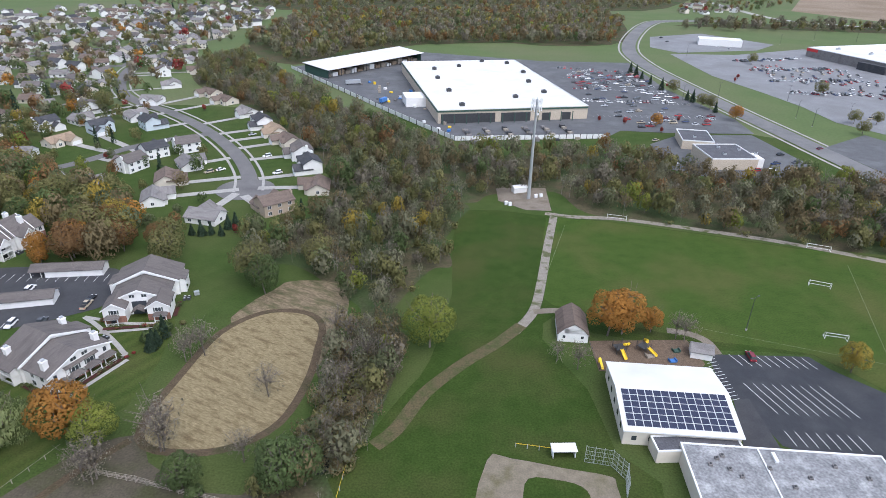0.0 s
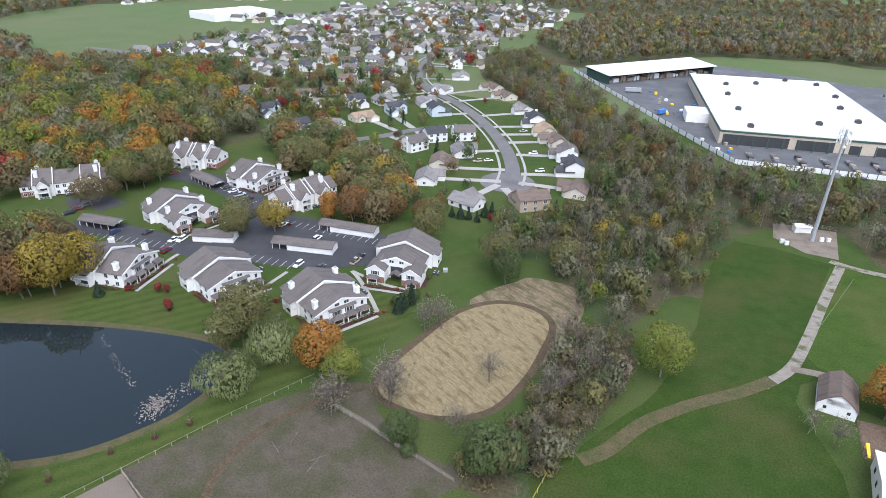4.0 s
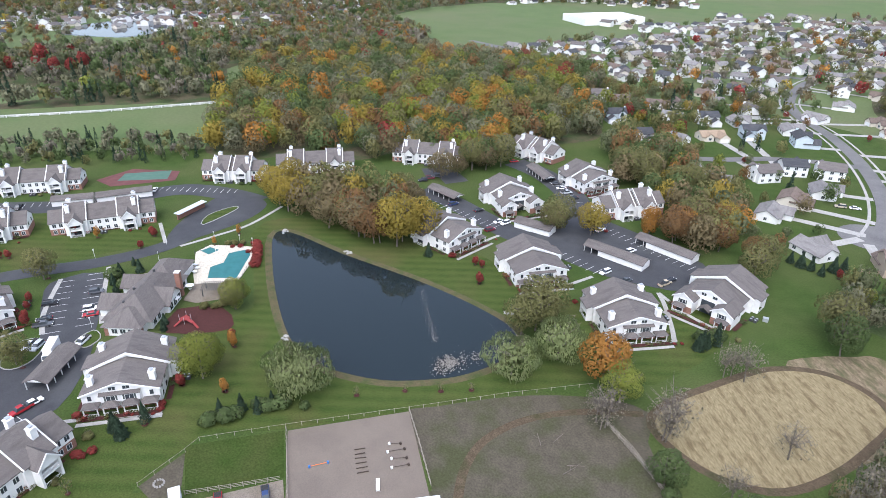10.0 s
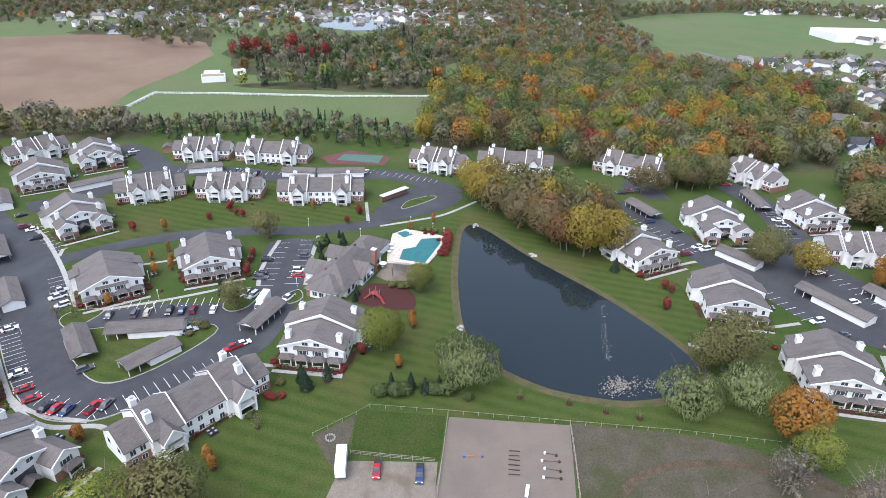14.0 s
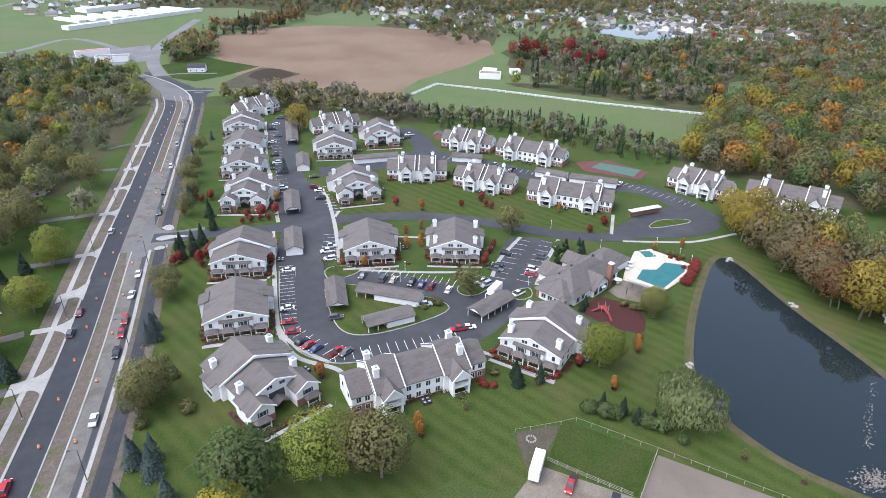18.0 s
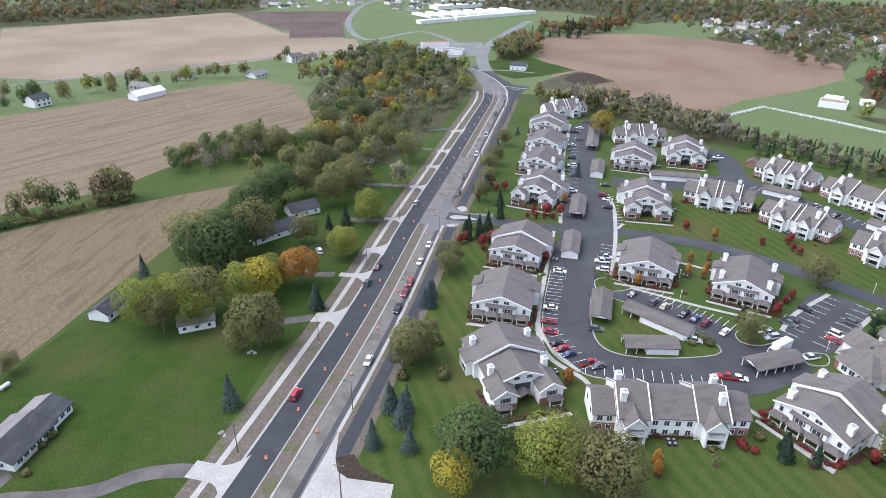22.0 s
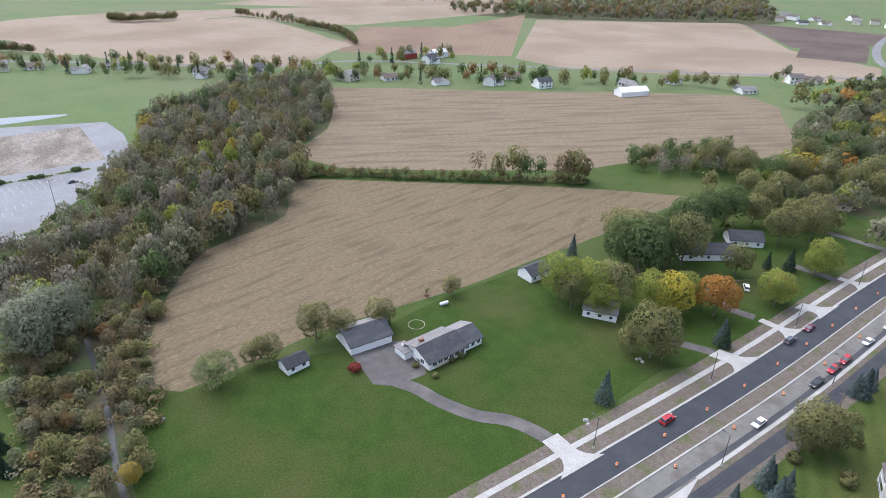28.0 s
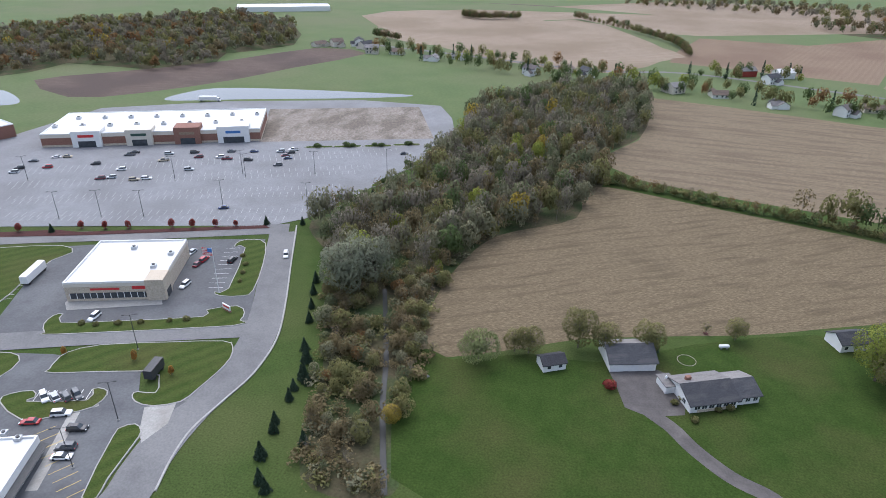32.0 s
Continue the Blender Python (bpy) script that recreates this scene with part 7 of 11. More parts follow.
# farmhouse group
small_shed(mid((13.2, -141.7), (7.4, -145.3)), heading((13.2, -141.7), (7.4, -145.3)), dist((13.2, -141.7), (7.4, -145.3)), 5.0, 2.4, SIDING, DARKROOF, "small white shed with a black shingle roof")
a, b = (-4.4, -148), (-16.7, -152.7)
n = dist(a, b)
o = base("garage", "white three-car garage with a dark grey shingle roof", "garage")
make("wall", Geo().house(0, 0, n, 11, 3.0, 5.6, "x"), SIDING, o)
g = Geo().roof(0, 0, n, 11, 3.0, 5.6, "x", 0.5)
# Second slab, the rear slope, gets the paler shingle colour.
g.m[6:] = [1] * 6
make("roof", g, [SHINGLE3, SHINGLE4], o)
for i in range(3):
    make("garage_door", Geo().box(0.8 + i * n / 3, -0.06, 0.05, n / 3 - 0.6 + i * n / 3, -0.02, 2.3).box(0.8 + i * n / 3, -0.08, 1.1, n / 3 - 0.6 + i * n / 3, -0.06, 1.16), TRIM, o)
o.matrix_basis = at(a, heading(a, b))
a, b = (-25.3, -137.3), (-43.2, -146.8)
n = dist(a, b)
o = base("farmhouse", "long white ranch house with grey shingles and stone front", "house")
make("wall", Geo().house(0, 0, n * 0.66, 11.5, 2.8, 5.0, "x").house(n * 0.66, 0.8, n, 10.6, 2.7, 4.7, "x").box(-2.6, 8, 0, 1, 13, 2.5), SIDING, o)
g = Geo().roof(0, 0, n * 0.66, 11.5, 2.8, 5.0, "x", 0.6)
# Rear slopes of both house parts are paler than the front ones.
g.m[6:] = [1] * 6
make("roof", g, [SHINGLE3, SHINGLE4], o)
g = Geo().roof(n * 0.66, 0.8, n, 10.6, 2.7, 4.7, "x", 0.5)
g.m[6:] = [1] * 6
make("roof", g, [SHINGLE3, SHINGLE4], o)
make("porch_roof", Geo().slab((-2.9, 7.7, 2.6), (1.0, 7.7, 2.6), (1.0, 13.3, 2.6), (-2.9, 13.3, 2.6), 0.2), SHINGLE4, o)
make("chimney", Geo().box(2.4, 7.4, 3.4, 3.8, 8.4, 5.4), BRICK, o)
make("stone_front", Geo().box(2, -0.08, 0, n * 0.62, -0.02, 1.0), STONEWALL, o)
for i in range(6):
    window(o, 1.8 + i * n * 0.1, -0.08, 1.2, 1.4, 1.1)
for i in range(3):
    window(o, n * 0.72 + i * 2.2, 0.8, 1.0, 1.2, 1.2)
window(o, 0, 3.2, 1.0, 1.4, 1.2, "-x")
make("satellite_dish", Geo().tube((-1.5, 11, 2.7), (-1.3, 10.9, 3.3), 0.05, 0.05, 5).tube((-1.3, 10.9, 3.3), (-1.2, 10.7, 3.4), 0.5, 0.35, 10), TRIM, o)
o.matrix_basis = at(a, heading(a, b))
# roadside houses under the trees
for l, r, deep, wm, rm, lab in (((-68.9, -179.3), (-77.7, -183.6), 7, SIDING, SHINGLE3, "small white outbuilding with a slate-grey roof"),
                                ((-78.5, -156.7), (-87.6, -151.2), 8, SIDING, SHINGLE4, "white roadside house half hidden under trees"),
                                ((-130.4, -186.5), (-150.8, -183.2), 9, SIDING, SHINGLE3, "white ranch house with a slate-grey roof"),
                                ((-156.1, -194.9), (-168.4, -190.9), 9, SIDING, SHINGLE3, "white house with a slate-grey gable roof"),
                                ((-215.9, -227), (-231.5, -217.3), 9, TANWALL, SHINGLE2, "brown ranch house under the trees")):
    small_shed(mid(l, r), heading(l, r), max(7, dist(l, r)), deep, 2.8, wm, rm, lab, 3)["category"] = "house"
small_shed((-494, -286), heading((-490.8, -295.2), (-496.4, -277.6)), 14, 9, 4.2, SIDING, SHINGLE3, "white two-storey house beside the far bend", 3)["category"] = "house"
# houses along the farm road
for i, (px_, py_) in enumerate([(164.9, -581.9), (88.7, -538.1), (60, -562.4), (42.9, -546.9), (-27.1, -513.6), (-58.6, -510.4), (-97.3, -493.9), (-137, -485.6), (-159, -504.4), (-174.7, -471.6), (-238.6, -455), (-287.8, -473.9), (-329.1, -435.5), (-393, -462.9), (-412.1, -463.1), (-103, -577.7), (251.7, -578.4), (228.2, -583.1), (184.4, -565.2)]):
    place(FARH[i % 6], FUSED, at((px_, py_), rng.uniform(0, 360)))
for p, s in (((-83.7, -607.4), 1), ((-114.3, -610.7), 0)):
    small_shed(p, 30, 16, 10, 5.0, REDBARN if s else SIDING, SHINGLE4 if s else WHITEROOF, "red barn with a grey roof" if s else "white farm shed with a pale roof", 0)["category"] = "barn"
small_shed((-233.4, -444.3), 8, 24, 10, 3.6, SIDING, WHITEROOF, "long white pole barn", 0)["category"] = "barn"

# pharmacy and restaurant
a, b = (165.3, -128.2), (137.2, -139.7)
o, n = flat_block("pharmacy", "cream pharmacy with a white flat roof and red lettering", "shop", a, b, 30, 6.6, STONEWALL, WHITEROOF, 0.7)
make("window_band", Geo().box(1.2, -0.12, 1.2, n - 4, -0.02, 3.2), GLASS, o)
for i in range(13):
    make("window_post", Geo().box(1.2 + i * (n - 5.2) / 12, -0.18, 1.2, 1.4 + i * (n - 5.2) / 12, -0.1, 3.2), TRIM, o)
make("shop_sign", Geo().box(8, -0.2, 4.2, 17, -0.05, 4.9).box(21, -0.2, 4.3, 27.5, -0.05, 5.4), REDPAINT, o, "plain red sign bar")
make("cream_band", Geo().box(-0.1, -0.1, 5.5, n + 0.1, -0.02, 6.6).box(n + 0.02, 0, 5.5, n + 0.1, 30, 6.6), BEIGE, o)
make("entrance_tower", Geo().box(n - 5, -0.8, 0, n + 0.9, 6, 7.8), STONEWALL, o)
make("entrance_glass", Geo().box(n + 0.9, 1, 0.1, n + 0.96, 5, 3.0), GLASS, o)
rooftop_units(o, [(28, 19), (25, 10), (14, 24)], 6.7, 1.8)
a, b = (116.9, -58.5), (119.7, -76.9)
o, n = flat_block("restaurant", "white fast-food restaurant with a flat roof and dark awnings", "restaurant", (112.2, -60.1), (118.7, -75.4), 12, 4.6, SIDING, WHITEROOF, 0.6)
make("awning", Geo().slab((0, -1.6, 2.6), (n, -1.6, 2.6), (n, 0, 3.2), (0, 0, 3.2), 0.12), DARKMETAL, o)
rooftop_units(o, [(10, 6), (16, 4), (18, 8)], 4.7, 1.4)

# shopping row: five stepped shop fronts with one white roof
a, b = (301.8, -246.2), (199.7, -297.6)
o, n = flat_block("shopping_row", "long brick shopping row with stepped white shop fronts", "store", a, b, 44, 7.0, BRICK, WHITEROOF, 0.5)
make("stone_base", Geo().box(-0.1, -0.12, 0, n + 0.1, -0.03, 1.3).box(n + 0.02, 0, 0, n + 0.1, 44, 1.3), STONEWALL, o)
make("pale_band", Geo().box(-0.1, -0.12, 5.2, n + 0.1, -0.03, 7.0).box(n + 0.02, 0, 5.6, n + 0.1, 44, 7.0), BEIGE, o)
for f0, f1, hh, mt, sm in ((0.14, 0.27, 9.0, SIDING, REDPAINT), (0.38, 0.50, 9.0, BEIGE, GREENWALL), (0.60, 0.72, 9.5, BRICK, TANROOF), (0.80, 0.95, 9.5, SIDING, BLUE)):
    f = make("shop_front", Geo().box(n * f0, -2.0, 0, n * f1, 8, hh), mt, o)
    make("shop_glass", Geo().box(n * f0 + 3, -2.1, 0.2, n * f1 - 3, -2.02, 3.6), GLASS, f)
    make("shop_sign", Geo().box(n * (f0 + f1) / 2 - 4, -2.15, 5.6, n * (f0 + f1) / 2 + 4, -2.02, 7.0), sm, f, "plain coloured sign bar")
rooftop_units(o, [(n * k / 16 + 3, 14 + 16 * (k % 2)) for k in range(16)], 7.1, 2.4)
o, n = flat_block("shop", "brick shop with a white roof beside the car park", "shop", (339.2, -232.3), (331.8, -256.8), 30, 7.0, BRICK, WHITEROOF)

# far buildings
for l, r, deep, high, rm, lab in (((-605.7, 631.9), (-581.2, 719.4), 60, 8, WHITEROOF, "distant white school with flat roofs"), ((-672.9, -538.4), (-726.6, -523.5), 12, 4, WHITEROOF, "low distant white storage building"), ((-733.8, -525.1), (-882.9, -485.6), 10, 4, WHITEROOF, "long low distant white storage building"), ((-820.1, -622.4), (-904.2, -596.6), 24, 5, WHITEROOF, "distant white hall with a flat roof"),
                                  ((-511, -391), (-522.4, -366), 12, 4.5, SHINGLE4, "distant filling station shop with a pale grey roof"), ((-526.9, -421), (-548, -401), 7, 5, REDPAINT, "distant station canopy with a red roof"),
                                  ((544.2, -791.2), (436.2, -859.2), 40, 6, WHITEROOF, "long distant white hall"), ((-523.9, -52), (-524.6, -34.2), 12, 4, TANROOF, "low farm shed beside the paddock"), ((-547.7, -27.4), (-549.7, -18.9), 8, 3, WHITEROOF, "small white stable by the paddock"),
                                  ((-539.8, -51.2), (-539.4, -39.4), 10, 4, WHITEROOF, "small white stable with a pale roof")):
    flat_block("far_building", lab, "building", l, r, deep, high, SIDING, rm)

for i in range(8):
    l, r = (-747.8, -616.2), (-728.7, -566.6)
    q = ((-892.6, -557.5)[0] - l[0], (-892.6, -557.5)[1] - l[1])
    flat_block("storage_row", "long low distant storage row with a white roof", "building", (l[0] + q[0] * i / 7, l[1] + q[1] * i / 7), (r[0] + q[0] * i / 7, r[1] + q[1] * i / 7), 9, 3.2, SIDING, WHITEROOF, 0.2)

# ---------------------------------------------------------------- trees
def leaf_mesh(name, V, mi, mats):
    """One mesh of loose triangles; V is (n, 4, 3): three corners and the direction that the leaf faces."""
    n = len(V)
    me = bpy.data.meshes.new(name)
    me.vertices.add(n * 3)
    me.vertices.foreach_set("co", np.ascontiguousarray(V[:, :3], np.float32).ravel())
    me.loops.add(n * 3)
    me.loops.foreach_set("vertex_index", np.arange(n * 3, dtype=np.int32))
    me.polygons.add(n)
    me.polygons.foreach_set("loop_start", np.arange(n, dtype=np.int32) * 3)
    for m in mats:
        me.materials.append(m)
    if mi is not None:
        me.polygons.foreach_set("material_index", np.ascontiguousarray(mi, np.int32))
    me.update(calc_edges=True)
    facing = me.attributes.new("custom_normal", "FLOAT_VECTOR", "POINT")
    facing.data.foreach_set("vector", np.ascontiguousarray(np.repeat(V[:, 3], 3, axis=0), np.float32).ravel())
    return me


def faced(V, nv=None):
    """Adds to each triangle the direction that it faces, and winds the triangle to suit."""
    g = np.cross(V[:, 1] - V[:, 0], V[:, 2] - V[:, 0])
    if nv is None:
        nv = g
    else:
        k = (g * nv).sum(axis=1) < 0
        V[k] = V[k][:, (0, 2, 1)]
    nv = nv / (np.linalg.norm(nv, axis=1)[:, None] + 1e-9)
    return np.concatenate([V, nv[:, None]], 1)


def leaf_tris(r, c, size, out=None, droop=0.0):
    """Tilted three-cornered leaf clumps round the places c."""
    n = len(c)
    nv = r.normal(size=(n, 3))
    if out is not None:
        nv = nv * 0.36 + out + np.array([0, 0, 0.2])
    nv /= np.linalg.norm(nv, axis=1)[:, None] + 1e-9
    a = np.cross(nv, r.normal(size=(n, 3)))
    a /= np.linalg.norm(a, axis=1)[:, None] + 1e-9
    if droop:
        a = a * (1 - droop) + np.array([0, 0, -1.0]) * droop
    b = np.cross(nv, a)
    s = size * r.uniform(0.6, 1.3, (n, 1))
    k = r.uniform(0.7, 1.3, (n, 3, 1))
    a, b = a * s * (1 + droop), b * s * (1 - 0.4 * droop)
    return np.stack([c + a * k[:, 0], c - a * 0.5 * k[:, 1] + b * 0.87 * k[:, 1], c - a * 0.5 * k[:, 2] - b * 0.87 * k[:, 2]], 1)


def sticks(p, q, ra, rb):
    """Three-sided tapered sticks from p to q."""
    w = q - p
    w = w / (np.linalg.norm(w, axis=1)[:, None] + 1e-9)
    u = np.cross(w, np.array([0.31, 0.77, 0.55]))
    u /= np.linalg.norm(u, axis=1)[:, None] + 1e-9
    s = np.cross(w, u)
    res = []
    for i in range(3):
        t0, t1 = 2 * math.pi * i / 3, 2 * math.pi * (i + 1) / 3
        d0, d1 = u * math.cos(t0) + s * math.sin(t0), u * math.cos(t1) + s * math.sin(t1)
        res.append(np.stack([p + d0 * ra, p + d1 * ra, q + d1 * rb], 1))
        res.append(np.stack([p + d0 * ra, q + d1 * rb, q + d0 * rb], 1))
    return faced(np.concatenate(res))


def limbs(r, height, spread, count, twigs, thick=1.0):
    """Trunk, limbs and twigs of a broad-leaved tree of unit crown; returns quads and the limb ends."""
    p, q, ra, rb = [(0, 0, 0)], [(r.normal() * 0.03 * height, r.normal() * 0.03 * height, height * 0.55)], [height * 0.022 * thick], [height * 0.012 * thick]
    top = np.array(q[0])
    ends = []
    for i in range(count):
        z = r.uniform(0.25, 0.55)
        s = top * (z / 0.55)
        t = 2 * math.pi * (i + r.uniform(0, 0.7)) / count
        e = np.array([math.cos(t) * spread * r.uniform(0.45, 0.85), math.sin(t) * spread * r.uniform(0.45, 0.85), height * r.uniform(0.55, 0.92)])
        p.append(tuple(s)), q.append(tuple(e)), ra.append(height * 0.010 * thick), rb.append(height * 0.004 * thick)
        ends.append(e)
        for _ in range(twigs):
            f = r.uniform(0.35, 1.0)
            a = s + (e - s) * f
            b = a + r.normal(size=3) * spread * 0.25 + np.array([0, 0, height * 0.07])
            p.append(tuple(a)), q.append(tuple(b)), ra.append(height * 0.0045 * thick), rb.append(height * 0.0015 * thick)
    p.append(tuple(top)), q.append((top[0], top[1], height * 0.93)), ra.append(height * 0.011 * thick), rb.append(height * 0.004 * thick)
    return sticks(np.array(p), np.array(q), np.array(ra)[:, None], np.array(rb)[:, None]), ends


def crown(r, n, height, spread, size, low=0.22, lobes=9, droop=0.0, loose=0.0):
    """Leaf clumps on the outer shells of several rounded lobes, uneven and with gaps."""
    half = height * (1 - low) * 0.5
    mid_z = height * low + half
    i = np.arange(lobes)
    z = 1 - 1.75 * (i + 0.4) / lobes
    t = 2.399 * i + r.uniform(0, 6.28)
    k = np.sqrt(np.clip(1 - z * z, 0, 1)) * 0.62
    cen = np.stack([np.cos(t) * k, np.sin(t) * k, z * 0.56], 1) * r.uniform(0.8, 1.12, (lobes, 1))
    rad = r.uniform(0.34, 0.52, lobes)
    c, o, have = [], [], 0
    while have < n:
        j = r.integers(lobes, size=n)
        d = r.normal(size=(n, 3))
        d /= np.linalg.norm(d, axis=1)[:, None]
        p = cen[j] + d * (rad[j] * r.uniform(0.8, 1.06, n))[:, None]
        dd = np.linalg.norm(p[:, None, :] - cen[None], axis=2) / rad[None]
        dd[np.arange(n), j] = 9
        ok = (dd.min(axis=1) > 0.86 - loose) & ((d[:, 2] > -0.6) | (r.uniform(size=n) < 0.3))
        c.append(p[ok]), o.append(d[ok])
        have += int(ok.sum())
    c, o = np.concatenate(c)[:n], np.concatenate(o)[:n]
    whole = c / (np.linalg.norm(c, axis=1)[:, None] + 1e-9)
    form = np.array([spread, spread, half])
    side = (whole * 0.62 + o * 0.38 + r.normal(size=(n, 3)) * 0.1) / form
    outer = faced(leaf_tris(r, c * form + np.array([0, 0, mid_z]), size, o, droop), side)
    k = max(10, n // 9)
    inner = r.normal(size=(k, 3))
    inner *= (r.uniform(0.1, 0.5, k) / np.linalg.norm(inner, axis=1))[:, None]
    if not loose:
        outer = np.concatenate([outer, faced(leaf_tris(r, inner * form + np.array([0, 0, mid_z]), size * 1.7), inner / form)])
    return outer


def conifer(r, n, height, spread, size):
    t = r.uniform(0, 1, n) ** 0.75
    a = r.uniform(0, 2 * math.pi, n)
    tier = np.abs(((1 - t) * 9 + a * 0.3) % 1.0 - 0.5)
    k = spread * t * (0.5 + 0.75 * tier) * r.uniform(0.72, 1.18, n)
    c = np.stack([np.cos(a) * k, np.sin(a) * k, height * (1.0 - 0.95 * t)], 1)
    o = np.stack([np.cos(a), np.sin(a), np.full(n, 0.55)], 1)
    return faced(leaf_tris(r, c, size, o, 0.25), o + r.normal(size=(n, 3)) * 0.45 + np.array([0, 0, 0.9]) * (tier[:, None] - 0.2))


R = np.random.default_rng(11)
# templates for the woods, one metre high and wide
W_CROWN = [crown(R, 300, 1.0, 0.5, 0.058, 0.03, 9) for _ in range(6)]
W_OAK = [crown(R, 520, 1.0, 0.5, 0.046, 0.0, 11) for _ in range(6)]
W_THIN = []
for _ in range(4):
    b_, e_ = limbs(R, 1.0, 0.42, 7, 2, 0.5)
    W_THIN.append((crown(R, 170, 1.0, 0.46, 0.042, 0.12, 11, loose=0.5), b_))
W_FAR = [crown(R, 80, 1.0, 0.5, 0.108, 0.05, 7) for _ in range(6)]
W_CON = [conifer(R, 110, 1.0, 0.30, 0.085) for _ in range(3)]
W_SHRUB = [crown(R, 90, 1.0, 0.7, 0.10, 0.0, 6) for _ in range(3)]


def wood(name, label, spots, low, high, mix_, seed, wide=(0.55, 0.8), far=False):
    """Many trees joined into one piece of woodland; mix_ gives the share of each foliage, 'bare' and 'shrub' included."""
    r = np.random.default_rng(seed)
    keys = list(mix_)
    w = np.array([mix_[k] for k in keys], float)
    mats, slot, parts, idx = [BARE], {}, [], []
    for k in keys:
        f = k.split("_")[-1]
        if f != "bare" and f not in slot:
            slot[f] = len(mats)
            mats.append(LEAF[f])
    for x, y in spots:
        k = keys[r.choice(len(keys), p=w / w.sum())]
        h = r.uniform(low, high)
        s = h * r.uniform(*wide)
        f = k.split("_")[-1]
        t = r.uniform(0, 2 * math.pi)
        ca, sa = math.cos(t), math.sin(t)
        if far and not k.startswith("con") and f != "bare":
            group = [(W_FAR[r.integers(6)], slot[f])]
        elif k.startswith("thin") or f == "bare":
            lf, br = W_THIN[r.integers(4)]
            group = [(br, 0)] + ([(lf, slot[f])] if f != "bare" else [])
        elif k.startswith("con"):
            group = [(W_CON[r.integers(3)], slot[f])]
        elif k.startswith("low"):
            group = [(W_SHRUB[r.integers(3)], slot[f])]
        elif k.startswith("shrub"):
            group, h = [(W_SHRUB[r.integers(3)], slot[f])], r.uniform(1.5, 3.5)
            s = h * 1.5
        else:
            group = [((W_OAK if wide[1] > 0.9 and not far else W_CROWN)[r.integers(6)], slot[f])]
        m = np.array([[ca * s, -sa * s, 0], [sa * s, ca * s, 0], [0, 0, h]])
        for q, i in group:
            v = np.empty_like(q)
            v[:, :3] = q[:, :3] @ m.T + np.array([x, y, 0])
            v[:, 3] = q[:, 3] @ np.linalg.inv(m)
            parts.append(v)
            idx.append(np.full(len(q), i))
    V = np.concatenate(parts)
    V[:, 3] /= np.linalg.norm(V[:, 3], axis=1)[:, None] + 1e-9
    ob = new(name, leaf_mesh(name, V, np.concatenate(idx), mats))
    return tagged(ob, label, "trees", kind="stuff")


MIXED = {"olive": 7, "green": 5, "moss": 3.5, "rust": 1.8, "brown": 1.8, "orange": 1.5, "lime": 3.6, "gold": 2.6, "sage": 4, "red": 0.25}
GREYWOOD = {"thin_grey": 1.6, "thin_sage": 3, "thin_brown": 2.4, "olive": 4.5, "brown": 3, "green": 1, "moss": 2.5, "thin_bare": 1.1, "lime": 0.5, "gold": 0.25, "sage": 2.5, "shrub_olive": 1.2, "grey": 0.7}
BELT = {"olive": 5, "green": 3, "moss": 3, "brown": 2.5, "rust": 1.6, "gold": 0.6, "orange": 0.25, "lime": 0.6}
wood("oak_wood", "dense mixed autumn wood in green, olive and orange", scatter(WOODS["oak_wood"], 11.2, 1), 12, 19, MIXED, 21, (0.72, 0.95))
wood("creek_wood", "thin grey-brown autumn wood along the creek with bare trees", [p for p in scatter(WOODS["creek_wood"], 5.6, 2) if all(dist(p, q) > 2.0 for q in smooth([(-24, 144), (-22.6, 132), (-23.2, 122), (-24.2, 113), (-25.4, 104)], 5))], 6, 14, {**GREYWOOD, "thin_bare": 3, "thin_grey": 2.5, "lime": 0.6, "willow": 0.4, "green": 1, "shrub_green": 2, "shrub_olive": 3, "shrub_brown": 2}, 22, (0.5, 0.8))
CREEKLINE = smooth([(-24, 144), (-22.6, 132), (-23.2, 122), (-24.2, 113), (-25.4, 104)], 12)
wood("creek_bank", "tangled grey and brown brush on the creek banks", [(x + s_ * rng.uniform(1.5, 3.4), y + rng.uniform(-1, 1)) for x, y in CREEKLINE for s_ in (-1, 1, 1.9, -1.9)], 2.2, 5.0, {"shrub_brown": 5, "shrub_olive": 4, "shrub_sage": 2, "thin_bare": 2, "thin_brown": 2}, 222, (0.55, 0.85))
wood("creek_bank", "bare grey trees leaning over the creek", scatter([(-33, 128), (-29, 112), (-28, 104), (-17, 104), (-12, 122), (-9, 142), (-11, 158), (-24, 164), (-27, 146)], 5.2, 223), 6, 12, {"thin_bare": 5, "thin_grey": 4, "thin_brown": 3, "grey": 1, "thin_sage": 1}, 224, (0.5, 0.75))
wood("north_wood", "grey-brown autumn wood before the warehouse store", list(scatter(WOODS["north_wood"], 7.6, 3)) + list(scatter([(181, 303), (188.5, 300), (222, 290), (232, 282), (193, 225), (176, 216), (160, 222), (150, 260)], 7.6, 303)), 7, 14, {**GREYWOOD, "sage": 4.5, "grey": 3, "thin_grey": 3.5, "brown": 4, "rust": 0.8, "gold": 0.5, "moss": 1.5}, 23, (0.55, 0.8))
wood("far_north_wood", "distant brown autumn wood", scatter(WOODS["far_north_wood"], 11, 4), 10, 16, {**GREYWOOD, "rust": 3, "brown": 5, "grey": 4, "sage": 4}, 24, far=True)
sp = [p for p in scatter(WOODS["south_creek_wood"], 5.3, 5) if all(dist(p, q) > 2.6 for q in SOUTHCREEK)] + list(scatter(CREEKEDGE, 5.6, 6))
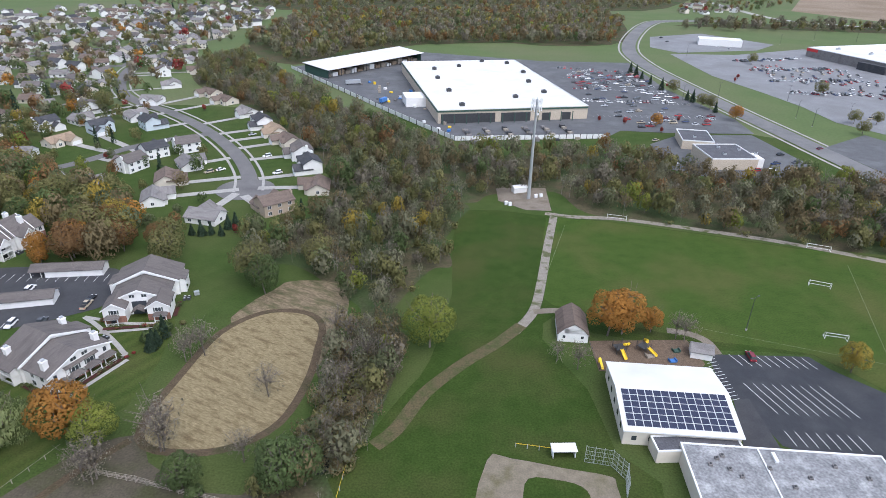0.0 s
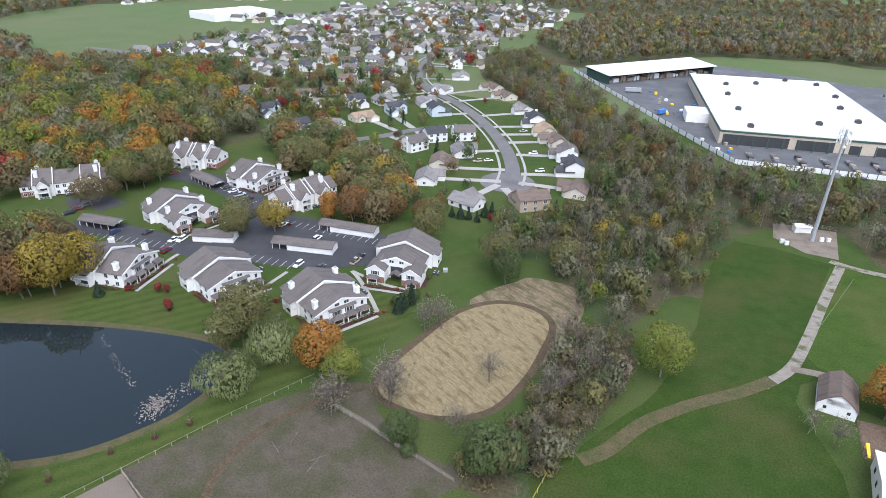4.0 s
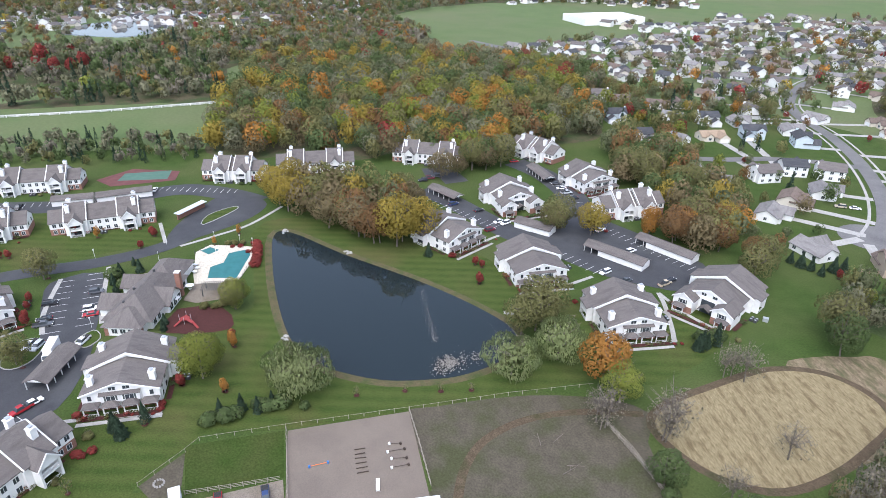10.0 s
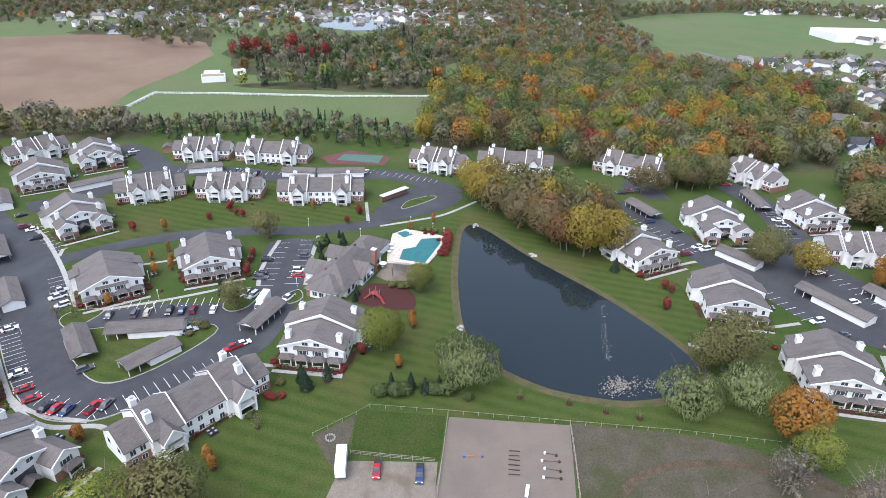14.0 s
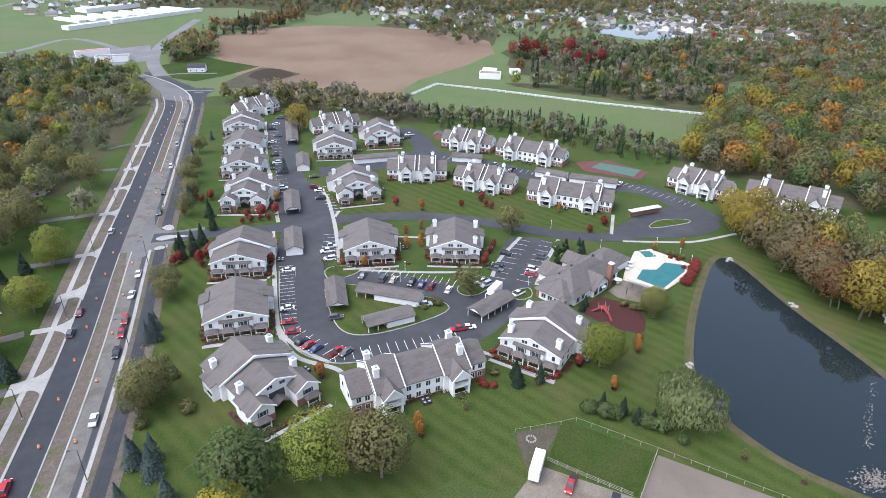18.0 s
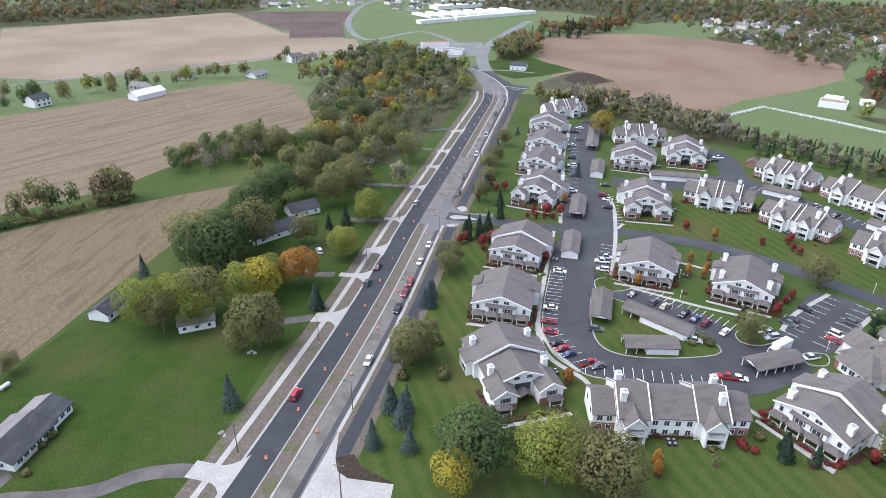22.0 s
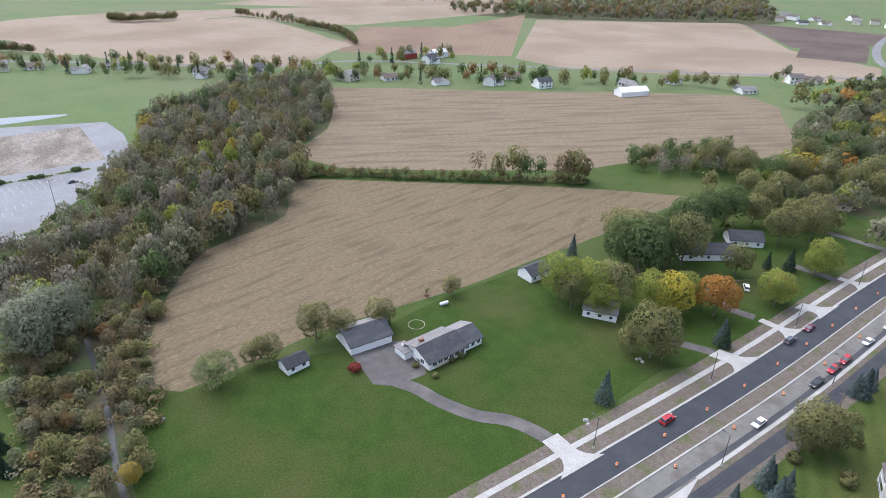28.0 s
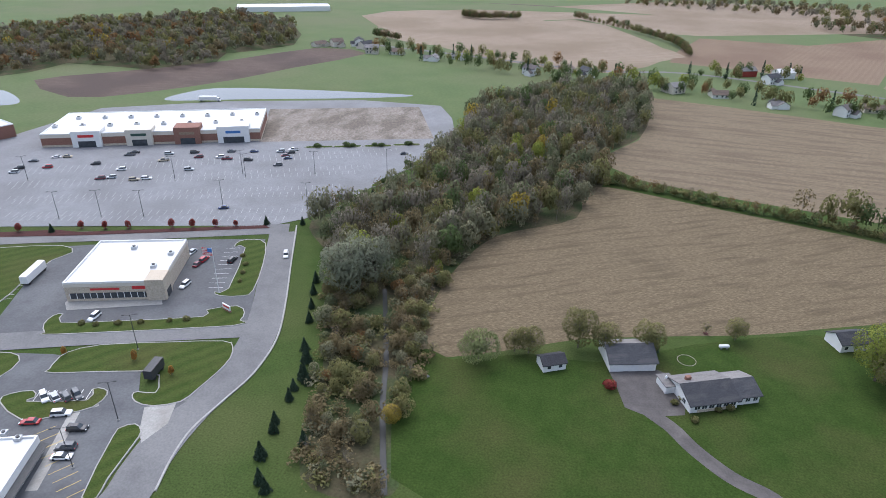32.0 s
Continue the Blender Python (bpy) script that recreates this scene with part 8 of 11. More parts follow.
LOWPART = smooth([(62.7, -147.5), (56.3, -132.1), (51, -116.7), (45, -102.1), (34.7, -79.4)], 5)
near_creek = [min(dist(p, q) for q in LOWPART) < 34 for p in sp]
wood("south_creek_wood", "dense thicket of olive and brown trees along the creek", [p for p, k in zip(sp, near_creek) if not k], 6, 17, {**GREYWOOD, "thin_grey": 4, "grey": 3, "sage": 5, "olive": 3, "green": 1, "lime": 0.8, "shrub_olive": 2, "shrub_sage": 3, "shrub_brown": 2, "brown": 3, "thin_bare": 2}, 25, (0.48, 0.68))
wood("creek_thicket", "low dense thicket of brown and olive shrubs on the creek banks", [(p[0] + rng.uniform(-w, w), p[1] + rng.uniform(-w, w)) for p, k in zip(sp, near_creek) if k for w in (0.8, 1.6, 2.4, 3.0)], 3.5, 7.5, {"brown": 2.5, "olive": 2, "sage": 1.5, "thin_brown": 2, "thin_bare": 2, "rust": 0.4, "shrub_brown": 7, "shrub_olive": 6, "shrub_sage": 4, "moss": 1, "gold": 0.1}, 201, (0.65, 0.95))
wood("road_wood", "mixed green and gold trees beside the road", scatter(WOODS["road_wood"], 15.5, 6), 9, 15, {"green": 2, "olive": 3, "moss": 3, "lime": 2.4, "gold": 1.2, "orange": 0.5, "sage": 5, "thin_sage": 3}, 26, (0.75, 1.05))
# hedgerow and thickets between the fields
HEDGE = [(8.6, -297.8), (-18.8, -293.9), (-51.3, -284.5), (-89.2, -276), (-125.8, -268.4)]
hs = [(x + rng.uniform(-1.5, 1.5), y + rng.uniform(-1.5, 1.5)) for x, y in smooth(HEDGE, 22)]
wood("hedgerow", "ragged hedgerow of shrubs and thin trees between stubble fields", hs + [(x + rng.uniform(-3, 3), y + rng.uniform(-2, 2)) for x, y in hs], 3, 7, {"shrub_olive": 5, "shrub_green": 2, "thin_brown": 2, "olive": 1, "thin_rust": 1}, 27, (0.5, 0.8))
wood("hedgerow", "tall leafy trees of the hedgerow", [(-116.9, -272), (-122, -271.3), (-124.7, -269.3), (-112.7, -272.6), (-105.4, -276.8), (-98.4, -277.8), (-93.3, -280.1), (-84.5, -279.8), (-75.1, -282.7), (-120.3, -274.6)], 13, 18, {"olive": 3, "green": 3, "brown": 2, "thin_brown": 1}, 28, (0.5, 0.7))
wood("thicket", "round thicket of dark trees at the field edge", scatter([(-154.5, -284.7), (-169.2, -267.6), (-210.8, -268.2), (-224.8, -283.8), (-211.2, -300), (-166.5, -299.3)], 7, 7), 8, 14, {"green": 4, "olive": 3, "thin_grey": 3}, 29)
sp = []
for poly, gap, seed in (([(264.1, -610.6), (125.1, -598.2), (37.4, -574.9), (-19.4, -540.8), (-159.2, -513.3), (-345.6, -459.5), (-332.8, -440.8), (-147.7, -474.5), (-0.2, -504.1), (112.6, -527.9), (249, -571.4)], 15, 31), ([(-32.2, -594.9), (-133.2, -621.3), (-137.8, -591.2), (-40.4, -567.7)], 14, 32)):
    sp += list(scatter(poly, gap, seed))
wood("farm_road_trees", "garden trees round the farm road houses", sp, 8, 15, {"green": 3, "olive": 4, "rust": 1, "lime": 1, "con_pine": 2}, 33)
wood("far_hedge", "distant dark hedges between fields", [p for ln in ([(97.7, -928.1), (8.4, -816.5), (-29.3, -751.3), (-43.5, -681.1)], [(243.6, -876.9), (218.3, -865.6), (169.3, -884.7)], [(48.2, -900.1), (-22.7, -767.9), (-41.6, -700.2)], [(285.7, -667.1), (253.2, -655.7)], [(238.2, -885.5), (210.8, -872.4), (170.6, -904.7)]) for p in smooth(ln, 16)], 6, 12, {"green": 1, "olive": 2, "brown": 2}, 34)


def open_shore(p):
    """Keeps the far lake and its near shore free of tall trees."""
    k = np.array([1.0, 1.03, 1.06, 1.09, 1.12])
    return not inside(LAKE, p[0] * k, p[1] * k).any()


FARWOODS = []
FARWOODS.append(([(659.5, -526.1), (629.8, -610.8), (517.2, -750.6), (412.4, -712.4), (342, -587.5), (376.2, -520.7), (353.7, -471.5), (381.6, -434), (471.5, -430.2), (477.7, -370.8)], 11.5, {"olive": 4, "brown": 3, "rust": 1, "thin_grey": 2, "gold": 0.6}))
FARWOODS.append(([(-293.4, -1032), (-772.3, -1063.5), (-681.7, -892.4), (-502, -872.3), (-325.1, -929.3)], 16, {"olive": 3, "brown": 3, "rust": 2}))
FARWOODS.append(([(-216.2, -1022), (-350.6, -999.7), (-721.9, -929.2), (-626.5, -807.7), (-442.2, -845.9), (-295, -887.9), (-199, -950.6)], 18, {"olive": 3, "brown": 3, "green": 1}))
FARWOODS.append(([(-392, -510.2), (-393.3, -443.6), (-489.6, -465.1), (-483.5, -387.4), (-426, -293.1), (-353.8, -246.5), (-281.6, -235.5), (-246.4, -225.5), (-227.4, -185.5), (-181.4, -173), (-181.3, -208.2), (-147.3, -190.3), (-134.3, -205.5), (-202.3, -285.9), (-241.9, -266.2), (-266.5, -274.6), (-303.4, -351)], 25, {"olive": 3, "moss": 3, "sage": 5, "lime": 2.4, "gold": 1.2, "orange": 0.4}))
FARWOODS.append(([(-524, -327), (-538, -334), (-575, -350), (-616, -366), (-622, -340), (-580, -318), (-545, -312)], 12, {"olive": 3, "sage": 2, "green": 2, "orange": 0.8, "moss": 2}))
FARWOODS.append(([(-672, -376), (-682, -382), (-716, -318), (-704, -314)], 8, {"con_pine": 4, "green": 1}))
FARWOODS.append(([(-722, -374), (-742, -380), (-768, -330), (-750, -326)], 11, {"rust": 2, "brown": 2, "orange": 0.6}))
FARWOODS.append(([(-817.5, -216.6), (-903, -81.5), (-697.2, -54.4), (-675.7, -81.4), (-758.3, -145.7)], 18, {"green": 3, "olive": 3, "rust": 1}))
FARWOODS.append(([(304.8, 865.2), (600.5, 884.3), (648.4, 959.7), (373.9, 951)], 16, {"thin_grey": 3, "olive": 2, "brown": 2}))
FARWOODS.append(([(-511.6, -29.9), (-515.6, 10.6), (-513.6, 31.6), (-493.1, 116.8), (-458.2, 125.7), (-488.8, 9.3)], 11, {"con_pine": 2.5, "green": 4, "olive": 2, "lime": 0.6}))
FARWOODS.append(([(-636.6, -32.6), (-696.9, 41.9), (-638.9, 68.9), (-590.3, 135.4), (-544.8, 149.9), (-504, 124.2), (-535.9, 29.1), (-549.4, -18.1)], 16, {"con_pine": 3, "green": 3, "olive": 3, "moss": 2, "rust": 0.6}))
FARWOODS.append(([(-685.8, -36), (-746.4, 73.5), (-630.6, 70.2), (-604.8, 15.1), (-621.9, -31.4)], 11, {"rust": 1, "olive": 3, "green": 3, "moss": 2, "brown": 1}))
FARWOODS.append(([(-410.7, -100.7), (-411.3, -43.7), (-401.1, 32.1), (-354.8, 79.3), (-329.8, 70.2), (-346.8, 26.2), (-374.5, -21), (-369.4, -55.5)], 7, {"con_pine": 5, "green": 1.2, "shrub_olive": 2, "shrub_sage": 1, "con_green": 1.5}))
FARWOODS.append(([(-400.1, -230.4), (-437.6, -176), (-416.9, -109.3), (-404.1, -78.6), (-376.7, -76.5), (-396.9, -143.7), (-398, -211.6)], 9, {"olive": 3, "thin_grey": 3, "brown": 1}))
FARWOODS.append(([(-922.4, 324), (-942.2, 512.5), (-1009, 785.4), (-824.5, 1013), (-677.1, 923.1), (-886.7, 688), (-808.5, 458.5), (-619.7, 409.3), (-565.9, 353.5), (-638.2, 236.3)], 17, {"green": 3, "olive": 4, "rust": 2, "brown": 2, "orange": 0.5}))
FARWOODS.append(([(-1272.4, -302.8), (-1259.6, 146.6), (-1161.6, 679.4), (-932.1, 507.3), (-883.2, 252.9), (-1097.2, 162.3), (-992.4, 65.4), (-1032.6, -114.7), (-940, -231.3)], 19, {"green": 3, "olive": 4, "rust": 2, "brown": 2}))
FARWOODS.append(([(-737.1, 197), (-713.5, 383), (-620.3, 404.4), (-565.9, 337.6), (-587.2, 201.3), (-557.1, 153.4), (-619, 142.2)], 12, {"green": 3, "olive": 4, "rust": 2, "brown": 2, "orange": 0.5}))
FARWOODS.append(([(-833.6, -650.8), (-1069.8, -617.7), (-1355.6, -128.1), (-1676.6, 533.5), (-1388.8, 447.6), (-1225, 170.9), (-927.2, -84), (-967.6, -292.4), (-882.4, -316.6), (-940.2, -466.7)], 20, {"green": 3, "olive": 4, "brown": 3, "rust": 1}))
FARWOODS.append(([(-395.3, 1232.7), (21.1, 1404.9), (524.1, 1494.6), (390.6, 1156.4), (257.1, 1086.6), (17.3, 1105.6), (-239.7, 1003.6)], 20, {"brown": 3, "olive": 4, "rust": 2, "grey": 2}))
FARWOODS.append(([(43.7, -1257.5), (-209.8, -1272.8), (-824.4, -1092.2), (-669.6, -884.8), (-344.9, -1060.9), (42, -1123)], 22, {"brown": 3, "olive": 4}))
FARWOODS.append(([(-711.9, 62.7), (-757, 170.5), (-652.5, 173.9), (-459.8, 123.8), (-464.9, 78.4), (-505, 36.1)], 13, {"con_pine": 4, "green": 3, "orange": 0.3, "moss": 2, "olive": 2}))
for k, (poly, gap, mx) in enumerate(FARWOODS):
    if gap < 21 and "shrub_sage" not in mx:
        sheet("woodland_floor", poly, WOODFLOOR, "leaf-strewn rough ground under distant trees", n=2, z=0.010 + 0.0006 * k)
    # Haze put into the leaf colours: sage and grey join every mix.
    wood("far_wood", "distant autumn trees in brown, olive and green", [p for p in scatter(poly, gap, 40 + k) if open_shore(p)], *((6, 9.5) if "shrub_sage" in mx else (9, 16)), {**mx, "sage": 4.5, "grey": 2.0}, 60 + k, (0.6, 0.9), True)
# garden trees among the houses
sp = []
GARDENS = []
GARDENS.append(([(-501.7, 359.5), (-516.1, 532.6), (-467.9, 686.4), (-373.5, 816.3), (-245.7, 999.6), (-226.5, 826.5), (-250.8, 684.1), (-215.8, 566.9), (-234.5, 454.5), (-281.9, 415.4), (-366.1, 417.1)], 17))
GARDENS.append(([(-306.2, 412), (-484.8, 720.1), (-424.4, 855.1), (-274.7, 946), (-223.7, 716.9), (-225.4, 582.8), (-197, 436.9), (-223.8, 418.8), (-217.1, 322.4), (-219.3, 272.2)], 30))
GARDENS.append(([(-840.3, -209.9), (-1032.6, -114.7), (-1128.7, 186), (-1010.6, 538.3), (-696, 358.9), (-666.4, 228.3), (-634.4, 145.8), (-696.9, 41.9), (-742.6, -62.2)], 22))
GARDENS.append(([(-903, -81.5), (-1356.3, 186.7), (-1642.8, 523.4), (-662.3, 230.7), (-700.5, 179.6), (-775.7, 45.4)], 20))
GARDENS.append(([(-622.7, 644.3), (-549.5, 748.4), (-422.1, 1145.8), (-281.4, 1174.2), (-275, 940), (-400.3, 753.4)], 24))
GARDENS.append(([(-722.8, 293.6), (-757.9, 414.6), (-560.9, 363), (-561.8, 304.8), (-561.6, 229.9)], 15))
GARDENS.append(([(-933.3, -334.7), (-1261.8, -139.3), (-966, -88), (-800.7, -190.2)], 26))
GARDENS.append(([(362, 1067.2), (516.5, 1337.5), (714.5, 1325.6), (501.3, 1093.7)], 22))
GARDENS.append(([(-806, 306.5), (-804, 433.6), (-623.1, 391.5), (-541.5, 355), (-584.3, 282.2), (-625, 230.8)], 14))
for k, (poly, gap) in enumerate(GARDENS):
    sp += [p for p in scatter(poly, gap, 80 + k) if all(dist(p, h) > 8.5 for h in FARSPOTS) and open_shore(p)]
# Sage and grey shares raised so the leaf colour carries distance haze.
wood("garden_trees", "small autumn garden trees among the far houses", sp, 6, 13, {"olive": 4, "green": 2, "moss": 4, "sage": 4, "rust": 1.2, "brown": 2.5, "red": 0.7, "orange": 0.25, "con_pine": 1, "grey": 2.5, "gold": 0.4}, 99, (0.6, 0.95), True)
sp = scatter([(-384.1, 330.9), (-350.7, 385.4), (-239.2, 478.1), (-188.1, 410.5), (-146.9, 370.4), (-100.4, 277), (-98.9, 235.8), (-105.2, 216.3), (-144, 243.3), (-170.5, 253), (-216.9, 264.1), (-267.1, 252)], 17, 120)
HOUSEAT = [tuple(o.matrix_basis.translation)[:2] for o in scene.objects if o.parent is None and o.name.split(".")[0] in ("house", "apartment_house")]
wood("garden_trees", "autumn garden trees between the subdivision houses", [p for p in sp if all(dist(p, h) > 10 for h in HOUSEAT) and all(dist(p, s) > 7 for s in STREETS)], 5, 11, {"olive": 4, "green": 4, "moss": 3, "brown": 2, "rust": 1.5, "orange": 0.3, "red": 0.6, "lime": 0.6, "con_pine": 1.2}, 121, (0.6, 0.9))
sp = scatter([(-223.2, 258.8), (-241.9, 287.6), (-226.3, 312.4), (-194, 291.1), (-165.8, 282.2), (-141.5, 260.4), (-116, 221.3), (-114.7, 203), (-127.7, 194.4), (-153.4, 226.3), (-178.4, 235.9), (-184.6, 226.8)], 8.2, 122)
wood("belt_trees", "belt of mixed olive autumn trees behind the apartment court", [p for p in sp if all(dist(p, h) > 12 for h in HOUSEAT)], 10, 17, BELT, 123, (0.65, 0.92))
sp = scatter([(-281.7, 141.9), (-287.1, 164.8), (-263.9, 224.4), (-249.9, 214.4), (-237, 197.4), (-242.1, 183), (-261, 182.7), (-284.5, 164.9), (-272.7, 149.4)], 8.5, 126)
wood("belt_trees", "tall trees behind the apartment houses at the wood's edge", [p for p in sp if all(dist(p, h) > 11 for h in HOUSEAT)], 12, 18, MIXED, 127, (0.6, 0.92))
wood("belt_trees", "belt of oaks between the pond and the apartment court", scatter([(-232.8, 85.9), (-215.2, 95), (-198.3, 102.4), (-187.3, 114.2), (-203.8, 126.6), (-226.8, 127.5), (-242.9, 117.4), (-253.6, 96.6)], 9.5, 124), 15, 21, {"rust": 1.6, "gold": 2, "olive": 5, "brown": 3, "moss": 2}, 125, (0.6, 0.92))
# trees of the gardens along the back of the subdivision
sp = scatter([(-382.1, 320.5), (-349.5, 390.2), (-296.6, 419.4), (-251.2, 472), (-220.8, 435.2), (-214.6, 371.3), (-226.7, 336.9), (-242.8, 299.5), (-274.9, 314), (-351, 299.5)], 12, 128)
wood("garden_trees", "tall olive and brown trees among the subdivision houses", [p for p in sp if all(dist(p, h) > 9 for h in HOUSEAT) and all(dist(p, q) > 8 for q in STREETS)], 8, 15, {**BELT, "con_pine": 1, "red": 0.4}, 129, (0.6, 0.85))


# ---- single trees
def tree(foliage, height, spread, leaves, size, label, low=0.1, limbs_n=8, droop=0.0, seed=0, twigs=3, thick=1.0, kind="tree"):
    r = np.random.default_rng(seed)
    br, ends = limbs(r, height, spread * 0.5, limbs_n, twigs, thick)
    o = tagged(new(kind, leaf_mesh(kind, br, None, [BARK])), label, kind, "single trees" if kind == "tree" else "shrubs")
    if leaves:
        c = new("crown", leaf_mesh("crown", crown(r, leaves, height, spread * 0.5, size, low, 13, droop), None, [LEAF[foliage]]))
        c.parent = o
    return o


def fir(foliage, height, spread, label, seed):
    r = np.random.default_rng(seed)
    o = tagged(make("conifer", Geo().tube((0, 0, 0), (0, 0, height * 0.8), height * 0.02, height * 0.006, 6), BARK), label, "tree", "conifers")
    c = new("crown", leaf_mesh("crown", conifer(r, 1100, height, spread * 0.5, 0.30), None, [LEAF[foliage]]))
    c.parent = o
    return o


TREES = {
    "oak_gold": tree("gold", 12, 10, 2632, 0.248, "broad oak with golden autumn leaves", seed=1),
    "oak_lime": tree("lime", 12, 11, 5200, 0.172, "broad tree with yellow-green leaves", seed=2),
    "oak_green": tree("green", 12, 10, 2632, 0.248, "broad leafy dark green tree", seed=3),
    "oak_olive": tree("olive", 12, 10, 2632, 0.248, "broad leafy olive-green tree", seed=4),
    "maple_orange": tree("orange", 11, 9, 2632, 0.248, "maple with bright orange autumn leaves", seed=5),
    "maple_yellow": tree("yellow", 11, 9, 2600, 0.245, "maple with bright yellow autumn leaves", seed=25),
    "brown": tree("brown", 11, 9.5, 2600, 0.245, "broad oak with brown-olive autumn leaves", seed=26),
    "maple_red": tree("red", 5, 3.0, 819, 0.208, "young maple with deep red leaves", seed=6),
    "young_orange": tree("orange", 4.2, 1.9, 429, 0.192, "slim young tree with orange leaves", seed=7),
    "rust": tree("rust", 11, 9, 2632, 0.248, "broad oak with rust-brown leaves", seed=8),
    "willow": tree("willow", 8.5, 10, 3315, 0.248, "weeping willow with pale drooping foliage", low=0.02, droop=0.7, seed=9),
    "silver": tree("silver", 11, 9, 2925, 0.264, "tall silvery grey-green poplar tree", low=0.08, droop=0.3, seed=10),
    "bare": tree("grey", 11, 8, 175, 0.240, "almost bare tree with grey twigs", seed=11, limbs_n=12, twigs=9, thick=0.9),
    "young_bare": tree("olive", 4.5, 3.2, 117, 0.176, "young thin ornamental tree on grass", seed=12, limbs_n=7, twigs=4),
    "shrub": tree("olive", 2.2, 3.0, 507, 0.208, "rounded olive shrub on the lawn", low=0.0, seed=13, kind="shrub"),
    "shrub_green": tree("green", 2.4, 3.4, 585, 0.208, "rounded dark green shrub on grass", low=0.0, seed=14, kind="shrub"),
    "shrub_red": tree("red", 1.5, 2.4, 507, 0.160, "rounded shrub with burning-red leaves", low=0.0, seed=15, kind="shrub"),
    "spruce": fir("spruce", 9, 6.2, "tall blue spruce with dense drooping branches", 16),
    "pine": fir("pine", 7, 4.6, "dark green conifer with a pointed top", 17),
    "cedar": fir("pine", 4.2, 3.2, "small dark evergreen standing on grass", 18),
}
TUSED = set()


GROWN = {"maple_red": 0.92, "young_orange": 1.2, "shrub_red": 1.0, "shrub": 1.35, "young_bare": 1.2, "shrub_green": 1.4, "cedar": 1.3, "pine": 1.45, "spruce": 1.3, "willow": 1.6, "bare": 1.35}


RINGS = []


def plant(kind, spots, size=1.0, vary=0.18):
    for x, y in spots:
        if kind in ("young_bare", "young_orange", "cedar", "shrub_red", "shrub") or kind == "maple_red" and size < 1.2:
            RINGS.append((x, y, rng.uniform(0.55, 0.9)))
        s = GROWN.get(kind, 1.62) * size * rng.uniform(1 - vary, 1 + vary)
        place(TREES[kind], TUSED, pose(x, y, 0, 0, 0, rng.uniform(0, 360))).scale = (s * rng.uniform(0.9, 1.1), s * rng.uniform(0.9, 1.1), s)


# round the pond and the apartments (foot of each trunk)
plant("willow", [(-130.4, 42.1), (-103.3, 94.3), (-101.4, 110.2)], 1.0, 0.08)
plant("oak_lime", [(-147.8, 22.9)], 0.72)
plant("oak_gold", [(-250.8, 84.1), (-188.1, 107.3), (-187.5, 116.8)], 1.05)
plant("rust", [(-218.5, 97.8), (-195.3, 101.1)], 0.9)
plant("brown", [(-217.4, 92.2), (-214.4, 129), (-203.9, 99)], 0.95)
plant("oak_olive", [(-118.6, 119.3), (-234.9, 95.3), (-166.6, 172.1)], 0.85)
plant("maple_orange", [(-133.6, 208.1), (-87.6, 113.7)], 0.8)
plant("bare", [(-74.5, 100.7), (-64.3, 112.6)], 0.95)
plant("oak_lime", [(-79.2, 111.1)], 0.62)
plant("maple_red", [(-212.4, -14.1), (-202.3, -15.2), (-147.8, 17.2), (-257.3, -20.1), (-262.3, -22.8), (-255, -30.8), (-254.1, -60.8), (-246.5, 31.1), (-147.9, 117.2), (-159.7, 123.9), (-238.5, 24.5), (-130.8, -53.5)], 0.85)
plant("young_orange", [(-158.4, 34.4), (-139.3, 26.1), (-114.9, -22.8), (-213, -41.2), (-212.9, -46.8), (-193.8, -58.1), (-231.1, 59.6), (-256.9, 12.3), (-150, 152.8)], 1.0)
plant("shrub_green", [(-130.6, 19.9), (-128.9, 23.3), (-128.5, 31.7), (-121.6, 41.3)], 0.8)
plant("pine", [(-129.4, 27.6), (-127.2, 34.8), (-130.8, 22.6), (-126.6, 30.8)], 0.5)
plant("young_bare", [(-118.7, 54.6), (-113.3, 66.1), (-108, 74.1), (-103.9, 81.2), (-137.3, 6.1), (-140.2, -6)], 0.55)
plant("cedar", [(-136.1, 0.6), (-139.5, -0.3), (-81.8, 151.8), (-82.3, 148.3), (-175.1, 113.4)], 0.9)
plant("shrub_red", [(-149.4, -7.4), (-142.6, 11.1), (-206.8, 58.6), (-214.2, 59.6), (-169.5, 120.8), (-98.3, 126.6), (-135, -9.1), (-134.4, -5.9), (-161.3, 152), (-164.6, 35.9)], 1.0)
plant("oak_olive", [(-231.5, -8.1), (-181.4, -18.7), (-177.4, 41)], 0.55)
plant("maple_orange", [(-143.9, 201.3)], 0.6)
plant("oak_olive", [(-276.1, 170.7), (-245, 185.5), (-248.1, 194.3), (-227.3, 134)], 0.8)
plant("brown", [(-239.8, 162.7), (-238.7, 171.8)], 0.75)
plant("oak_gold", [(-127.3, 225.8), (-154.9, 178.5), (-264.1, 95.5), (-261.2, 84.6), (-190.9, 111.3)], 0.75)
plant("oak_olive", [(-165.1, 167.3), (-100.7, 212.8), (-226.7, 130.9), (-239, 114.5)], 0.72)
plant("rust", [(-201.9, 100.3), (-194.4, 103.3), (-212, 100.9), (-117.9, 210.1)], 0.85)
plant("shrub_red", [(-121, 136.3), (-98.4, 127.9), (-170.1, 120), (-153.8, 186.4)], 0.8)
plant("maple_red", [(-156.9, 124.8), (-148, 117), (-174.1, 314.1), (-157.3, 415.4), (-81.1, 227.7)], 0.9)
plant("pine", [(-69.7, 336.8), (-75.9, 337.7), (-82.1, 150), (-80.9, 155.1), (-215.8, 281.2), (-59.3, 251.2)], 0.7)
